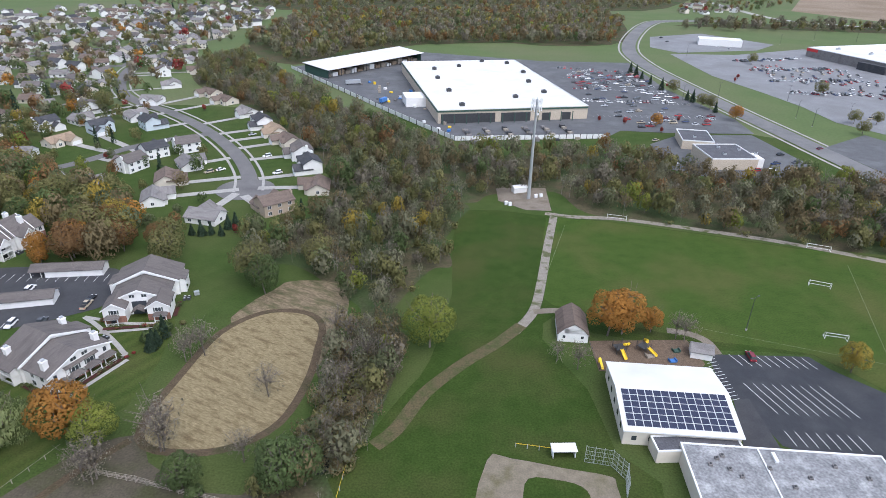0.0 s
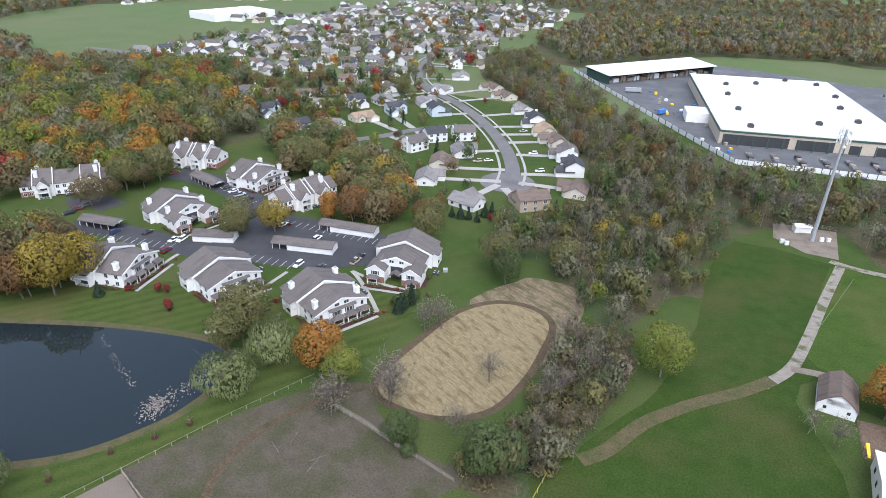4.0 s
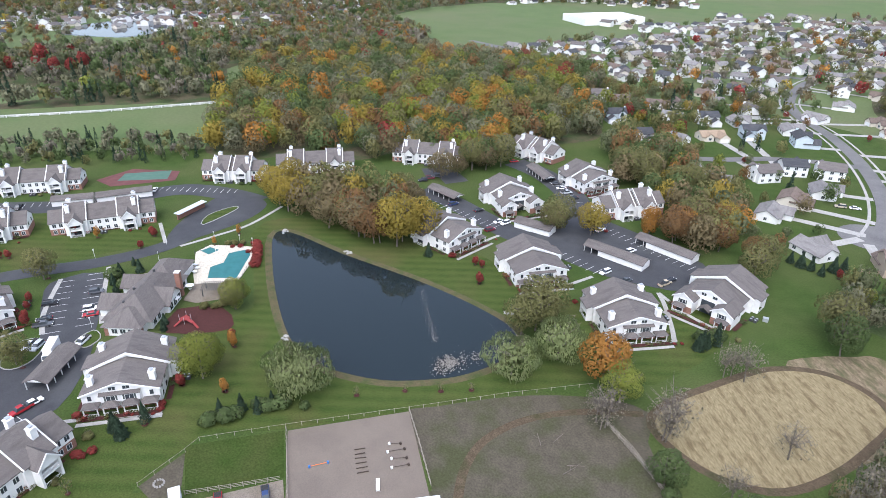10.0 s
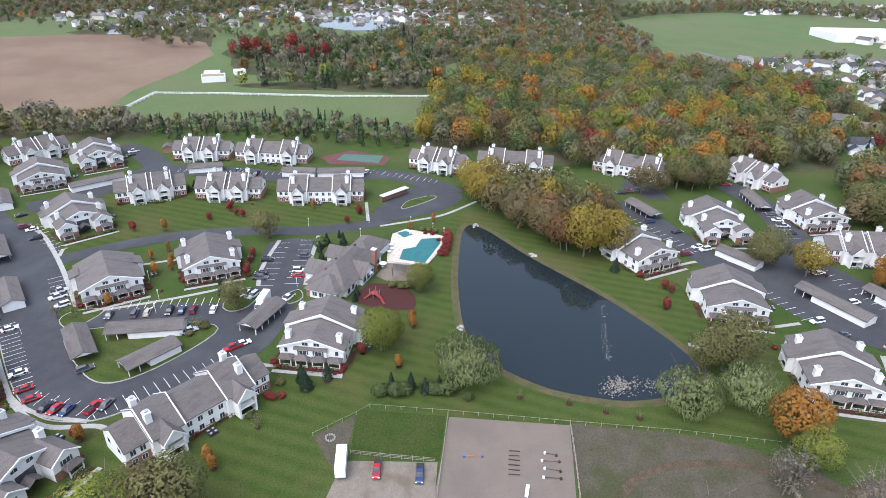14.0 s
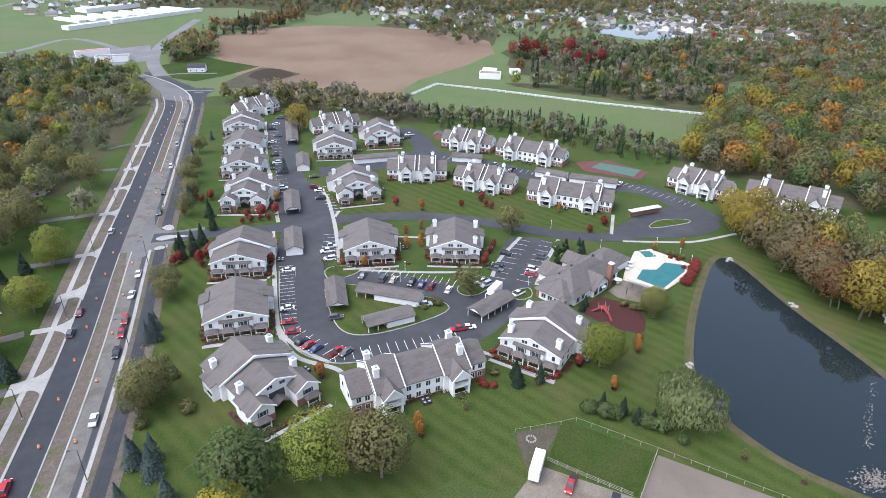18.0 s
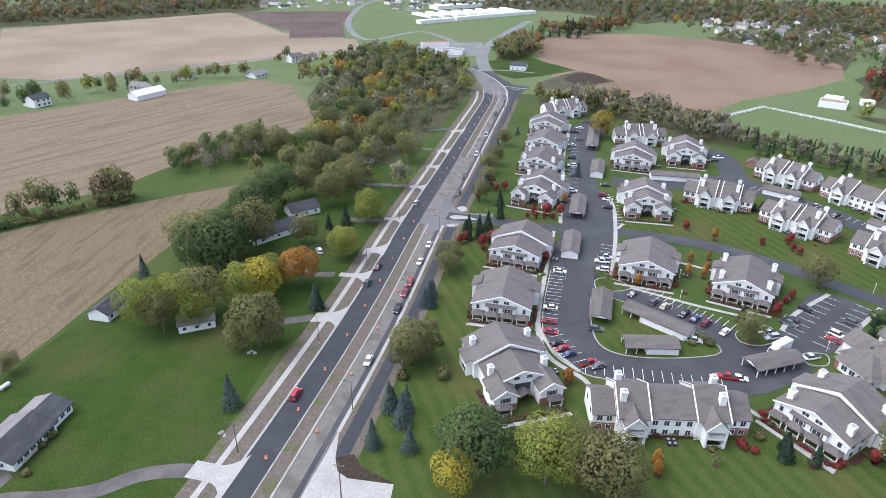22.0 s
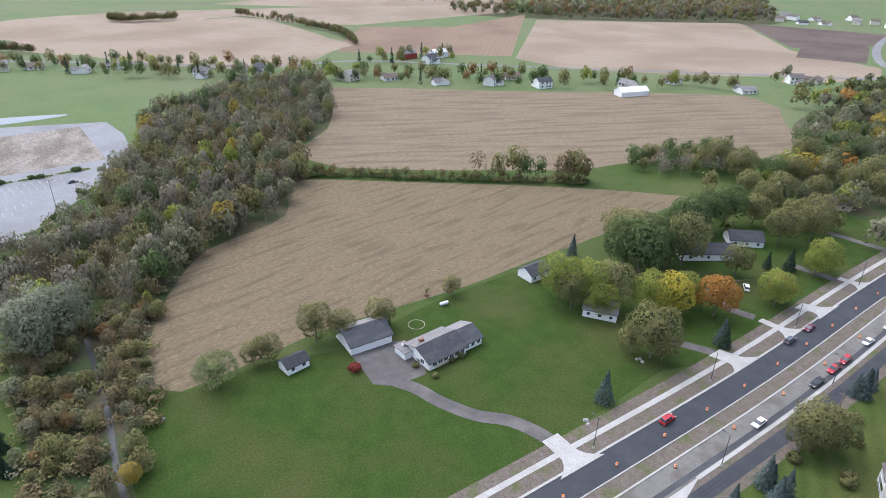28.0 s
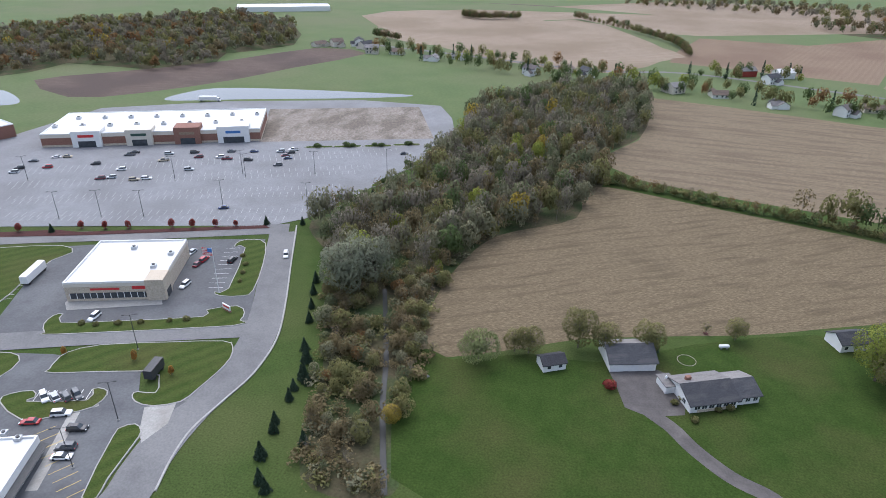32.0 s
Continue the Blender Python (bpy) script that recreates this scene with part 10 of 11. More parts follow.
park([(-161.3, 144.3), (-180.1, 146.6), (-198.4, 154.6), (-210.1, 149.3), (-184.6, 154.6), (-181.8, 156)], H6, colours=[2, 6, 2, 5, 0, 0])
park([(-210.3, 207.6), (-204.9, 205.9), (-198.7, 204), (-193.1, 201.8), (-186.3, 199.9), (-240.4, 209.5), (-242.2, 153.4), (-243, 158), (-243.3, 162.2)], heading((-231.2, 216.6), (-181.6, 200.9)) + 90, colours=[2, 3, 0, 1, 2, 4, 2, 6, 3])
RD = heading(S[8], S[12])
park([(-81.1, -107.4), (-135.7, -132.7)], RD, colours=[4, 3], shapes=["suv"], jitter=1)
park([(-103.5, -102.3), (-138.9, -118.3), (-159.2, -128.2)], RD, colours=[0, 4, 0], shapes=["saloon", "pickup", "saloon"], jitter=1)
park([(-146.5, -137.7), (-172.4, -134.2), (-145.1, -121.3), (-129.5, -113.7), (-222.6, -156.4), (-243.5, -166.9), (-276, -182.1), (-310.1, -198.1), (-353.2, -219.1), (-399.3, -240.8), (-201.7, -164.4)], RD, colours=[6, 0, 4, 2, 3, 2, 1, 0, 2, 3, 1], jitter=1)
park([(-142.1, -163.5)], 60, colours=[0], shapes=["suv"])
park([(-103.4, 14), (-99.7, 23.1)], heading((-100.3, 13.3), (-106.3, 14.9)), colours=[4, 5], shapes=["pickup"], jitter=2)
park([(92.8, 149.7)], heading((93.3, 153.1), (92.6, 147)), colours=[6], shapes=["suv"])
# store car parks
lot = [(108.6, 598.8), (173.9, 595.1), (179.8, 491.5), (191.4, 405.7), (169.1, 396), (120.4, 392.5), (114.9, 431.4)]
row = heading((173.4, 574.2), (188, 397.4))
park([p for p in scatter(lot, 7.5, 5, 0.3) if rng.random() < 0.32 or p[1] > (101, 509.9)[1] and rng.random() < 0.6][:120], row + 90, near=False)
park([p for p in scatter([(307.3, 660.3), (375.7, 668.4), (393.5, 506.9), (360.3, 459.2), (331.6, 511.2), (286.2, 586.2)], 8.5, 6, 0.3) if rng.random() < 0.5][:85], 80, near=False)
park([(224.7, 356.1), (268.3, 796.1), (265.2, 765), (313.5, 735.1), (320.4, 720.7), (299, 427.9), (130.7, 366.5)], 30, near=False)
park([(129.9, 337.6), (130.2, 331.8), (131.5, 325.2), (148.7, 348), (150.3, 340.9), (149, 329.1), (152.1, 326.4), (168.6, 314.7), (176.9, 315.2), (184.5, 326.5), (194.8, 342.7), (197, 329.2)], 20, near=False)
park([(277.2, -238.5), (281.8, -235.9), (255.3, -234.6), (237.9, -219), (234, -222), (222, -223.2), (217.6, -226.4), (237.7, -232.3), (249.6, -251.7), (249.5, -255.7), (227.3, -250.5), (231.7, -260.3), (220.5, -266.5), (214, -261.1), (206.8, -243.7), (203.7, -264.9), (198.8, -263.9), (203.5, -274.8), (187.5, -266.2), (192.3, -279), (179, -284), (173.4, -279.1), (173, -284.2), (169.3, -264.6), (174, -288.9), (169.8, -275.6), (162.8, -208.9), (273.4, -222.6), (282.5, -211.6), (284.7, -216.7), (287.4, -227.3), (115.4, -303.7)], heading((288.5, -215.3), (123.9, -312.9)) , near=False)
park([(150, -123.4), (131.6, -169.3), (149.3, -169.7), (136.3, -148.8), (141.6, -162.6), (141.5, -166.3)], heading((154.2, -116.8), (118.9, -133.4)) + 70, colours=[0, 2, 1, 0, 6, 4])
park([(115.4, -179.2)], heading((104.7, -154.7), (119.9, -184.4)), colours=[0])
park([(133.7, -89.7), (131.2, -90.6), (128.7, -91.7), (126.5, -93.1)], heading((122.8, -82.8), (98.4, -68.2)), colours=[0, 1, 3, 3])
park([(124.7, -86.3), (116.8, -83.4), (114.5, -77.7), (113.1, -75.1), (129.4, -81.6)], heading((135.2, -86.9), (121.1, -92.6)), colours=[0, 2, 3, 0, 4])
park([(-114.7, 296.3), (-92.3, 322.6), (-80.7, 297), (-110.7, 361.3), (-173.6, 240), (-110, 300)], 40, colours=[7, 0, 0, 1, 0, 0])


def lorry(p, turn, length, label, cab=True, box_m=None, name="box_truck"):
    o = base(name, label, "truck")
    make("cargo_box", Geo().box(-length / 2, -1.2, 0.9, length / 2 - (2.2 if cab else 0), 1.2, 3.6), box_m or TRIM, o)
    if cab:
        make("cab", Geo().hexa([(length / 2 - 2.1, -1.1, 0.5), (length / 2, -1.1, 0.5), (length / 2, 1.1, 0.5), (length / 2 - 2.1, 1.1, 0.5)], [(length / 2 - 2.1, -1.0, 2.6), (length / 2 - 0.7, -1.0, 2.6), (length / 2 - 0.7, 1.0, 2.6), (length / 2 - 2.1, 1.0, 2.6)]), TRIM, o)
        make("windscreen", Geo().hexa([(length / 2 - 0.38, -0.9, 1.6), (length / 2 - 0.3, -0.9, 1.6), (length / 2 - 0.3, 0.9, 1.6), (length / 2 - 0.38, 0.9, 1.6)], [(length / 2 - 0.72, -0.85, 2.5), (length / 2 - 0.64, -0.85, 2.5), (length / 2 - 0.64, 0.85, 2.5), (length / 2 - 0.72, 0.85, 2.5)]), GLASS, o)
    for x in (-length / 2 + 1.2, length / 2 - 1.2):
        for s in (-1, 1):
            make("wheel", Geo().tube((x, s * 0.85, 0.48), (x, s * 1.15, 0.48), 0.48, 0.48, 12), RUBBER, o)
    o.matrix_basis = at(p, turn, 0.16)
    return o


lorry((-181.2, -10.1), heading((-175.4, -13.6), (-189.5, -8.1)) + 180, 9.0, "white rental moving truck parked beside the carport")
lorry((-106.1, 6.3), heading((-101.6, 5.6), (-110.1, 7.2)), 7.5, "white horse trailer parked on the gravel yard", False, name="horse_trailer")
lorry((188.3, -136.9), heading((186.1, -130.4), (191.4, -145.2)), 12.0, "white semi-trailer parked beside the pharmacy", False, name="semi_trailer")
lorry((280.2, -362.8), heading((288, -359.7), (272, -366)), 14.0, "white articulated truck behind the shopping row")
lorry((-22.6, 442.1), 80, 8.0, "white delivery truck in the store yard")
lorry((-39.8, 447.2), 60, 9.0, "blue flatbed truck loaded with goods", True, BLUE)
lorry((-69.3, 503.8), 20, 12.0, "grey flatbed trailer in the store yard", False, STEEL, "flatbed_trailer")
o = lorry((113.6, -106.7), heading((112.5, -103.1), (114.1, -110.7)), 6.5, "dark open-top waste container on the restaurant lawn", False, DARKMETAL, "waste_container")

# ---------------------------------------------------------------- mast
p = (42.1, 270.4)
o = base("cell_mast", "tall grey steel monopole mast with antenna panels", "mast")
make("pole", Geo().tube((0, 0, 0), (0, 0, 46.5), 0.85, 0.4, 14), STEEL, o)
for z, n in ((45.5, 9), (42.5, 6)):
    make("platform", Geo().box(-2.2, -0.08, z, 2.2, 0.08, z + 0.15).box(-0.08, -2.2, z, 0.08, 2.2, z + 0.15).box(-1.6, 1.4, z, 1.6, 1.55, z + 0.15).box(-1.6, -1.55, z, 1.6, -1.4, z + 0.15), STEEL, o)
    for i in range(n):
        t = 2 * math.pi * i / n
        make("antenna_panel", Geo().box(math.cos(t) * 2.2 - 0.2, math.sin(t) * 2.2 - 0.2, z - 1.2, math.cos(t) * 2.2 + 0.2, math.sin(t) * 2.2 + 0.2, z + 1.3), TRIM, o)
make("dish", Geo().tube((0.6, -0.6, 40), (0.75, -1.0, 40), 0.6, 0.5, 12), TRIM, o)
o.matrix_basis = at(p)
small_shed((39.1, 277.3), 20, 6.5, 3.2, 2.7, SIDING, WHITEROOF, "small white equipment hut at the mast", 0)
for px_, py_ in [(45.7, 272), (48.2, 272.8), (30.9, 263.1), (32.6, 261.9)]:
    tagged(make("equipment_cabinet", Geo().box(-0.7, -0.5, 0, 0.7, 0.5, 1.5).box(-0.75, -0.55, 1.5, 0.75, 0.55, 1.58), TRIM), "pale steel equipment cabinet beside the mast", "cabinet", "mast cabinets").matrix_basis = at((px_, py_), 20)


# ---------------------------------------------------------------- fences
def fence(name, pts, label, high=1.3, gap=2.6, rails=3, material=None, thick=0.1, smooth_n=0, rail_m=None):
    line = smooth(pts, smooth_n) if smooth_n else pts
    o = base(name, label, "fence")
    m = material or OLDWOOD
    pg = None
    for i in range(len(line) - 1):
        a, b = line[i], line[i + 1]
        n = max(1, round(dist(a, b) / gap))
        for k in range(n):
            q = mid(a, b, k / n)
            if pg is None:
                pg = make("post", Geo().box(-thick * 0.8, -thick * 0.8, 0, thick * 0.8, thick * 0.8, high + 0.12), m, o)
                pg.location = (*q, 0)
            else:
                c = new("post", pg.data)
                c.parent, c.location = o, (*q, 0)
        for r in range(rails):
            g = Geo()
            z = high * (r + 1) / rails
            bar_geo(g, [a, b], thick * 0.6, z - thick * 0.7, z)
            make("rail", g, rail_m or m, o)
    return o


fence("paddock_fence", [(-75.2, 102.4), (-65.9, 100.6), (-55.6, 97.5), (-46.6, 95.3), (-38.1, 93.1)], "weathered post-and-rail pasture fence")
fence("arena_fence", [(-106.1, 63.1), (-95.3, 59.3), (-82.6, 54.5)], "weathered timber fence beside the arena", 1.4)
fence("arena_fence", [(-116.5, 34.3), (-105.4, 30.1), (-92.8, 25.3)], "weathered timber fence beside the paddock", 1.4)
fence("yard_rail", [(-110, 8.8), (-106.4, 17.6), (-102.7, 27.4)], "pale timber rail fence before the paddock", 1.3)
fence("paddock_fence", [(-117.9, 0.8), (-122.7, 12), (-124.7, 15.8), (-117.7, 34.7), (-106.5, 63.3), (-97, 88.2), (-87.4, 109.9)], "thin wire fence with pale posts along the lawn", 1.2, 4.0, 1, OLDWOOD, 0.07)
fence("meadow_fence", [(-425.5, -103.4), (-493.3, -81.3), (-482.5, -38.3), (-458, 42), (-442.6, 113.4)], "long white rail fence along the meadow", 1.5, 6, 3, TRIM, 0.22)
ribbon("bridle_path", offset([(-428.6, -104.1), (-497.3, -82), (-486.2, -38.6), (-461.2, 42.1), (-446, 115.4)], 1.5), 3.0, CONCRETE, "pale path beside the white meadow fence", n=0, category="path")
fence("garden_fence", [(-73.7, 223.4), (-79.2, 239.6), (-64.7, 252.9), (-55.1, 253)], "tan board fence round a back garden", 1.6, 3, 2, TANROOF, 0.14)
fence("outfield_fence", [(-18.7, 113.8), (-19.9, 104.9), (-20.7, 95.3)], "low fence with a bright yellow top rail", 1.3, 3, 1, STEEL, 0.1, rail_m=YELLOW)
fence("outfield_fence", [(19.7, 112.4), (28, 111.1)], "low fence with a bright yellow top rail", 1.3, 3, 1, STEEL, 0.1, rail_m=YELLOW)
fence("compound_fence", [(27.7, 279.6), (35.7, 286), (52.2, 285.4)], "low timber fence round the mast compound", 1.8, 3, 3, OLDWOOD, 0.1)
fence("playground_fence", [(46.6, 156.9), (46.5, 142.3), (73.8, 141.3)], "dark steel playground fence", 1.2, 2.5, 2, DARKMETAL, 0.06)
fence("creek_rail", [(-74.6, 101.8), (-65.6, 99.9), (-57.3, 97.7), (-50.4, 95.5)], "weathered post-and-rail fence by the pasture", 1.3)

# backstop, dugout and goals
bs_line = [(35.4, 108), (41.5, 106.8), (43.8, 102.8), (42.5, 96.8)]
o = base("backstop", "tall chain-link baseball backstop on steel posts", "backstop")
for i in range(len(bs_line) - 1):
    for k in range(3):
        q = mid(bs_line[i], bs_line[i + 1], k / 3)
        make("post", Geo().tube((*q, 0), (*q, 5.2), 0.07, 0.07, 6), STEEL, o)
    g = Geo()
    for z in (0.1, 1.2, 2.4, 3.6, 4.8):
        bar_geo(g, [bs_line[i], bs_line[i + 1]], 0.05, z, z + 0.06)
    make("rail", g, STEEL, o)
    g = Geo()
    n = int(dist(bs_line[i], bs_line[i + 1]) / 0.35)
    for k in range(n):
        q = mid(bs_line[i], bs_line[i + 1], k / n)
        g.box(q[0] - 0.012, q[1] - 0.012, 0.1, q[0] + 0.012, q[1] + 0.012, 4.8)
    make("wire_mesh", g, STEEL, o)
a, b = (28.1, 108.9), (33.5, 109.1)
n = dist(a, b)
o = base("dugout", "white baseball dugout with an open front and bench", "dugout")
make("wall", Geo().box(0, 2.2, 0, n, 2.35, 2.3).box(0, 0, 0, 0.15, 2.2, 2.3).box(n - 0.15, 0, 0, n, 2.2, 2.3), TRIM, o)
make("roof", Geo().box(-0.3, -0.3, 2.3, n + 0.3, 2.6, 2.45), WHITEROOF, o)
make("bench", Geo().box(0.4, 1.6, 0.4, n - 0.4, 2.0, 0.48), STEEL, o)
o.matrix_basis = at(a, heading(a, b))


def goal(a, b):
    n = dist(a, b)
    o = base("football_goal", "white steel football goal standing on the turf", "goal", "goals")
    make("frame", Geo().tube((0, 0, 0), (0, 0, 2.2), 0.08, 0.08, 6).tube((n, 0, 0), (n, 0, 2.2), 0.08, 0.08, 6).tube((0, 0, 2.2), (n, 0, 2.2), 0.08, 0.08, 6), TRIM, o)
    make("back_frame", Geo().tube((0, 2, 0.06), (n, 2, 0.06), 0.06, 0.06, 6).tube((0, 0, 0.06), (0, 2, 0.06), 0.06, 0.06, 6).tube((n, 0, 0.06), (n, 2, 0.06), 0.06, 0.06, 6).tube((0, 0.7, 2.2), (0, 2, 0.06), 0.05, 0.05, 6).tube((n, 0.7, 2.2), (n, 2, 0.06), 0.05, 0.05, 6), TRIM, o)
    o.matrix_basis = at(a, heading(a, b), 0.1)


goal((120.6, 160.3), (126.7, 158.7))
goal((133, 193.4), (139.3, 190.8))
goal((73.7, 248.8), (81.5, 246.7))
goal((147.9, 223.5), (155.7, 220.3))

# school playground
o = base("play_tower", "yellow slide tower of the school playground", "playground", "playground units")
make("deck", Geo().box(-1.5, -1.5, 1.4, 1.5, 1.5, 1.55), DARKMETAL, o)
for x in (-1.5, 1.5):
    for y in (-1.5, 1.5):
        make("post", Geo().tube((x, y, 0), (x, y, 3.4), 0.08, 0.08, 6), DARKMETAL, o)
make("slide", Geo().slab((-0.4, -4.6, 0.3), (0.4, -4.6, 0.3), (0.4, -1.5, 1.6), (-0.4, -1.5, 1.6), 0.12).slab((-0.5, -4.6, 0.6), (-0.4, -4.6, 0.6), (-0.4, -1.5, 1.9), (-0.5, -1.5, 1.9), 0.3).slab((0.4, -4.6, 0.6), (0.5, -4.6, 0.6), (0.5, -1.5, 1.9), (0.4, -1.5, 1.9), 0.3), YELLOW, o)
make("tube_slide", Geo().tube((1.5, 0, 2.2), (3.6, 1.2, 1.2), 0.45, 0.45, 8).tube((3.6, 1.2, 1.2), (4.4, 2.4, 0.4), 0.45, 0.45, 8), YELLOW, o)
o.matrix_basis = at((54.5, 151.9), 12, 0.12)
copy_thing(o, at((62, 152.7), 40, 0.12))
tagged(make("slide", Geo().slab((-0.35, -2, 0.3), (0.35, -2, 0.3), (0.35, 1.4, 1.7), (-0.35, 1.4, 1.7), 0.14).box(-0.35, 1.4, 0.1, 0.35, 1.6, 1.7), YELLOW), "single yellow playground slide on mulch", "slide").matrix_basis = at((47.5, 144.7), 5, 0.1)
for q, m, lab in (((69, 147.4), BLUE, "blue play panel lying on the mulch"), ((63.1, 141.5), YELLOW, "low yellow play bench by the fence"), ((71.7, 152.4), GREENWALL, "green play house on the mulch"), ((63, 149.4), OLDWOOD, "square timber sand box frame")):
    tagged(make("play_block", Geo().box(-1.1, -0.8, 0, 1.1, 0.8, 0.3).box(-1.1, -0.8, 0.3, -0.9, 0.8, 0.8).box(0.9, -0.8, 0.3, 1.1, 0.8, 0.8), m), lab, "play equipment").matrix_basis = at(q, 10, 0.1)
# swing frame on the grass
tagged(make("swing_frame", Geo().tube((-2, -1, 0), (-2, 0, 2.6), 0.05, 0.05, 5).tube((-2, 1, 0), (-2, 0, 2.6), 0.05, 0.05, 5).tube((2, -1, 0), (2, 0, 2.6), 0.05, 0.05, 5).tube((2, 1, 0), (2, 0, 2.6), 0.05, 0.05, 5).tube((-2, 0, 2.6), (2, 0, 2.6), 0.05, 0.05, 5), OLDWOOD), "old timber swing frame on grass", "swing").matrix_basis = at((35.4, 147.8), 100)

# pool side
a = (-191.2, 38.8)
o = base("pergola", "dark timber pergola with open slats by the pool", "pergola")
for x in (-3.5, 3.5):
    for y in (-2.5, 2.5):
        make("post", Geo().box(x - 0.12, y - 0.12, 0, x + 0.12, y + 0.12, 2.6), DARKMETAL, o)
for i in range(14):
    make("slat", Geo().box(-4 + i * 0.6, -3, 2.6, -3.85 + i * 0.6, 3, 2.78), DARKMETAL, o)
o.matrix_basis = at(a, heading((-194.4, 33), (-188.6, 43.9)), 0.1)
DARKRED = mat("faded_red_plastic", (0.22, 0.03, 0.03), (0.28, 0.05, 0.045), 0.5, 0.5, world_pos=False)
o = base("climbing_frame", "small red climbing frame with a slide", "playground")
make("deck", Geo().box(-1.2, -1.2, 1.2, 1.2, 1.2, 1.32), DARKRED, o)
for x in (-1.2, 1.2):
    for y in (-1.2, 1.2):
        make("post", Geo().tube((x, y, 0), (x, y, 2.6), 0.07, 0.07, 6), STEEL, o)
make("slide", Geo().slab((-0.35, -4, 0.25), (0.35, -4, 0.25), (0.35, -1.2, 1.4), (-0.35, -1.2, 1.4), 0.12), DARKRED, o)
make("bridge", Geo().box(1.2, -0.5, 1.2, 4.0, 0.5, 1.3), DARKRED, o)
make("slide", Geo().slab((4.0, -0.35, 1.4), (6.4, -0.35, 0.25), (6.4, 0.35, 0.25), (4.0, 0.35, 1.4), 0.12), DARKRED, o)
o.matrix_basis = at((-178.7, 26), 20, 0.1)
fence("pool_fence", [(-223.3, 40.3), (-227.5, 47.7), (-219.7, 61.2), (-214.2, 61.4), (-192.8, 47), (-199.8, 34.1)], "low dark railing round the pool deck", 1.3, 2.5, 2, DARKMETAL, 0.05)
for q in [(-196.9, 32.1), (-191.2, 26.2)]:
    o = base("parasol", "open white parasol over a round patio table", "parasol", "parasols")
    make("pole", Geo().tube((0, 0, 0), (0, 0, 2.5), 0.04, 0.04, 6), STEEL, o)
    make("canopy", Geo().tube((0, 0, 2.1), (0, 0, 2.65), 1.5, 0.08, 8), TRIM, o)
    make("tabletop", Geo().tube((0, 0, 0.7), (0, 0, 0.75), 0.6, 0.6, 10), TRIM, o)
    o.matrix_basis = at(q, 0, 0.1)
for q in [(-208.3, 36.5), (-213.6, 38.2), (-191.5, 40.5), (-210.7, 38)]:
    tagged(make("patio_table", Geo().tube((0, 0, 0), (0, 0, 0.7), 0.06, 0.06, 6).tube((0, 0, 0.7), (0, 0, 0.76), 0.9, 0.9, 12), TRIM), "round white patio table on the deck", "table", "patio tables").matrix_basis = at(q, 0, 0.1)

# riding ground things
fp = (-116.3, 4.8)
o = base("fire_pit", "ring of pale stones round an ashy fire pit", "fire pit")
for i in range(12):
    t = 2 * math.pi * i / 12
    make("stone", Geo().hexa([(math.cos(t) * 1.1 - 0.25, math.sin(t) * 1.1 - 0.2, 0), (math.cos(t) * 1.1 + 0.25, math.sin(t) * 1.1 - 0.2, 0), (math.cos(t) * 1.1 + 0.25, math.sin(t) * 1.1 + 0.2, 0), (math.cos(t) * 1.1 - 0.25, math.sin(t) * 1.1 + 0.2, 0)],
                             [(math.cos(t) * 1.1 - 0.18, math.sin(t) * 1.1 - 0.14, 0.35), (math.cos(t) * 1.1 + 0.16, math.sin(t) * 1.1 - 0.12, 0.3), (math.cos(t) * 1.1 + 0.15, math.sin(t) * 1.1 + 0.14, 0.36), (math.cos(t) * 1.1 - 0.16, math.sin(t) * 1.1 + 0.12, 0.32)]), CONCRETE, o)
o.matrix_basis = at(fp, 0, 0.1)


def jump(a, b, m, stand_m):
    o = base("jump_rail", "low horse jump rail on small stands", "jump", "arena jumps")
    make("rail", Geo().tube((*a, 0.45), (*b, 0.45), 0.07, 0.07, 6), m, o)
    for q in (a, b):
        make("stand", Geo().box(q[0] - 0.22, q[1] - 0.22, 0.1, q[0] + 0.22, q[1] + 0.22, 0.7), stand_m if q == a or stand_m == BLUE else m, o)


jump((-102.5, 34.3), (-101.4, 38.4), ORANGE, BLUE)
for l, r in (((-98.8, 53.1), (-97.4, 55.4)), ((-96.7, 51.5), (-95.4, 55.3)), ((-94.4, 51.2), (-92.7, 54.3)), ((-92, 49.9), (-90.7, 53.6))):
    jump(l, r, DARKWOOD, TRIM)
tagged(make("white_block", Geo().box(-0.4, -1.6, 0, 0.4, 1.6, 0.5), TRIM), "white plastic jump block lying on sand", "block").matrix_basis = at((-89.4, 44.9), heading((-88.1, 44.3), (-90.7, 45.7)) - 90, 0.1)
for q in [(-80.3, 84.4), (-78.3, 88.2), (-69.1, 85.6), (-68.9, 83.5)]:
    tagged(make("fallen_branch", Geo().tube((-2.2, 0, 0.15), (2.0, 0.4, 0.2), 0.12, 0.06, 5).tube((0, 0.1, 0.15), (1.2, 1.4, 0.3), 0.07, 0.03, 5).tube((-1, 0, 0.15), (-0.4, -1.2, 0.2), 0.06, 0.03, 5), BARK), "fallen dead branch on the pasture", "branch", "branches").matrix_basis = at(q, rng.uniform(0, 360), 0.1)
# barn roof at the lower edge of the riding ground
o = base("stable", "long stable with a white metal roof", "stable")
a, b = (-81.6, 46.3), (-78.4, 53.3)
make("wall", Geo().house(0, -12, dist(a, b), -1, 3.0, 5.0, "x"), OLDWOOD, o)
make("roof", Geo().roof(0, -12, dist(a, b), -1, 3.0, 5.0, "x", 0.4), WHITEROOF, o)
o.matrix_basis = at(a, heading(a, b))
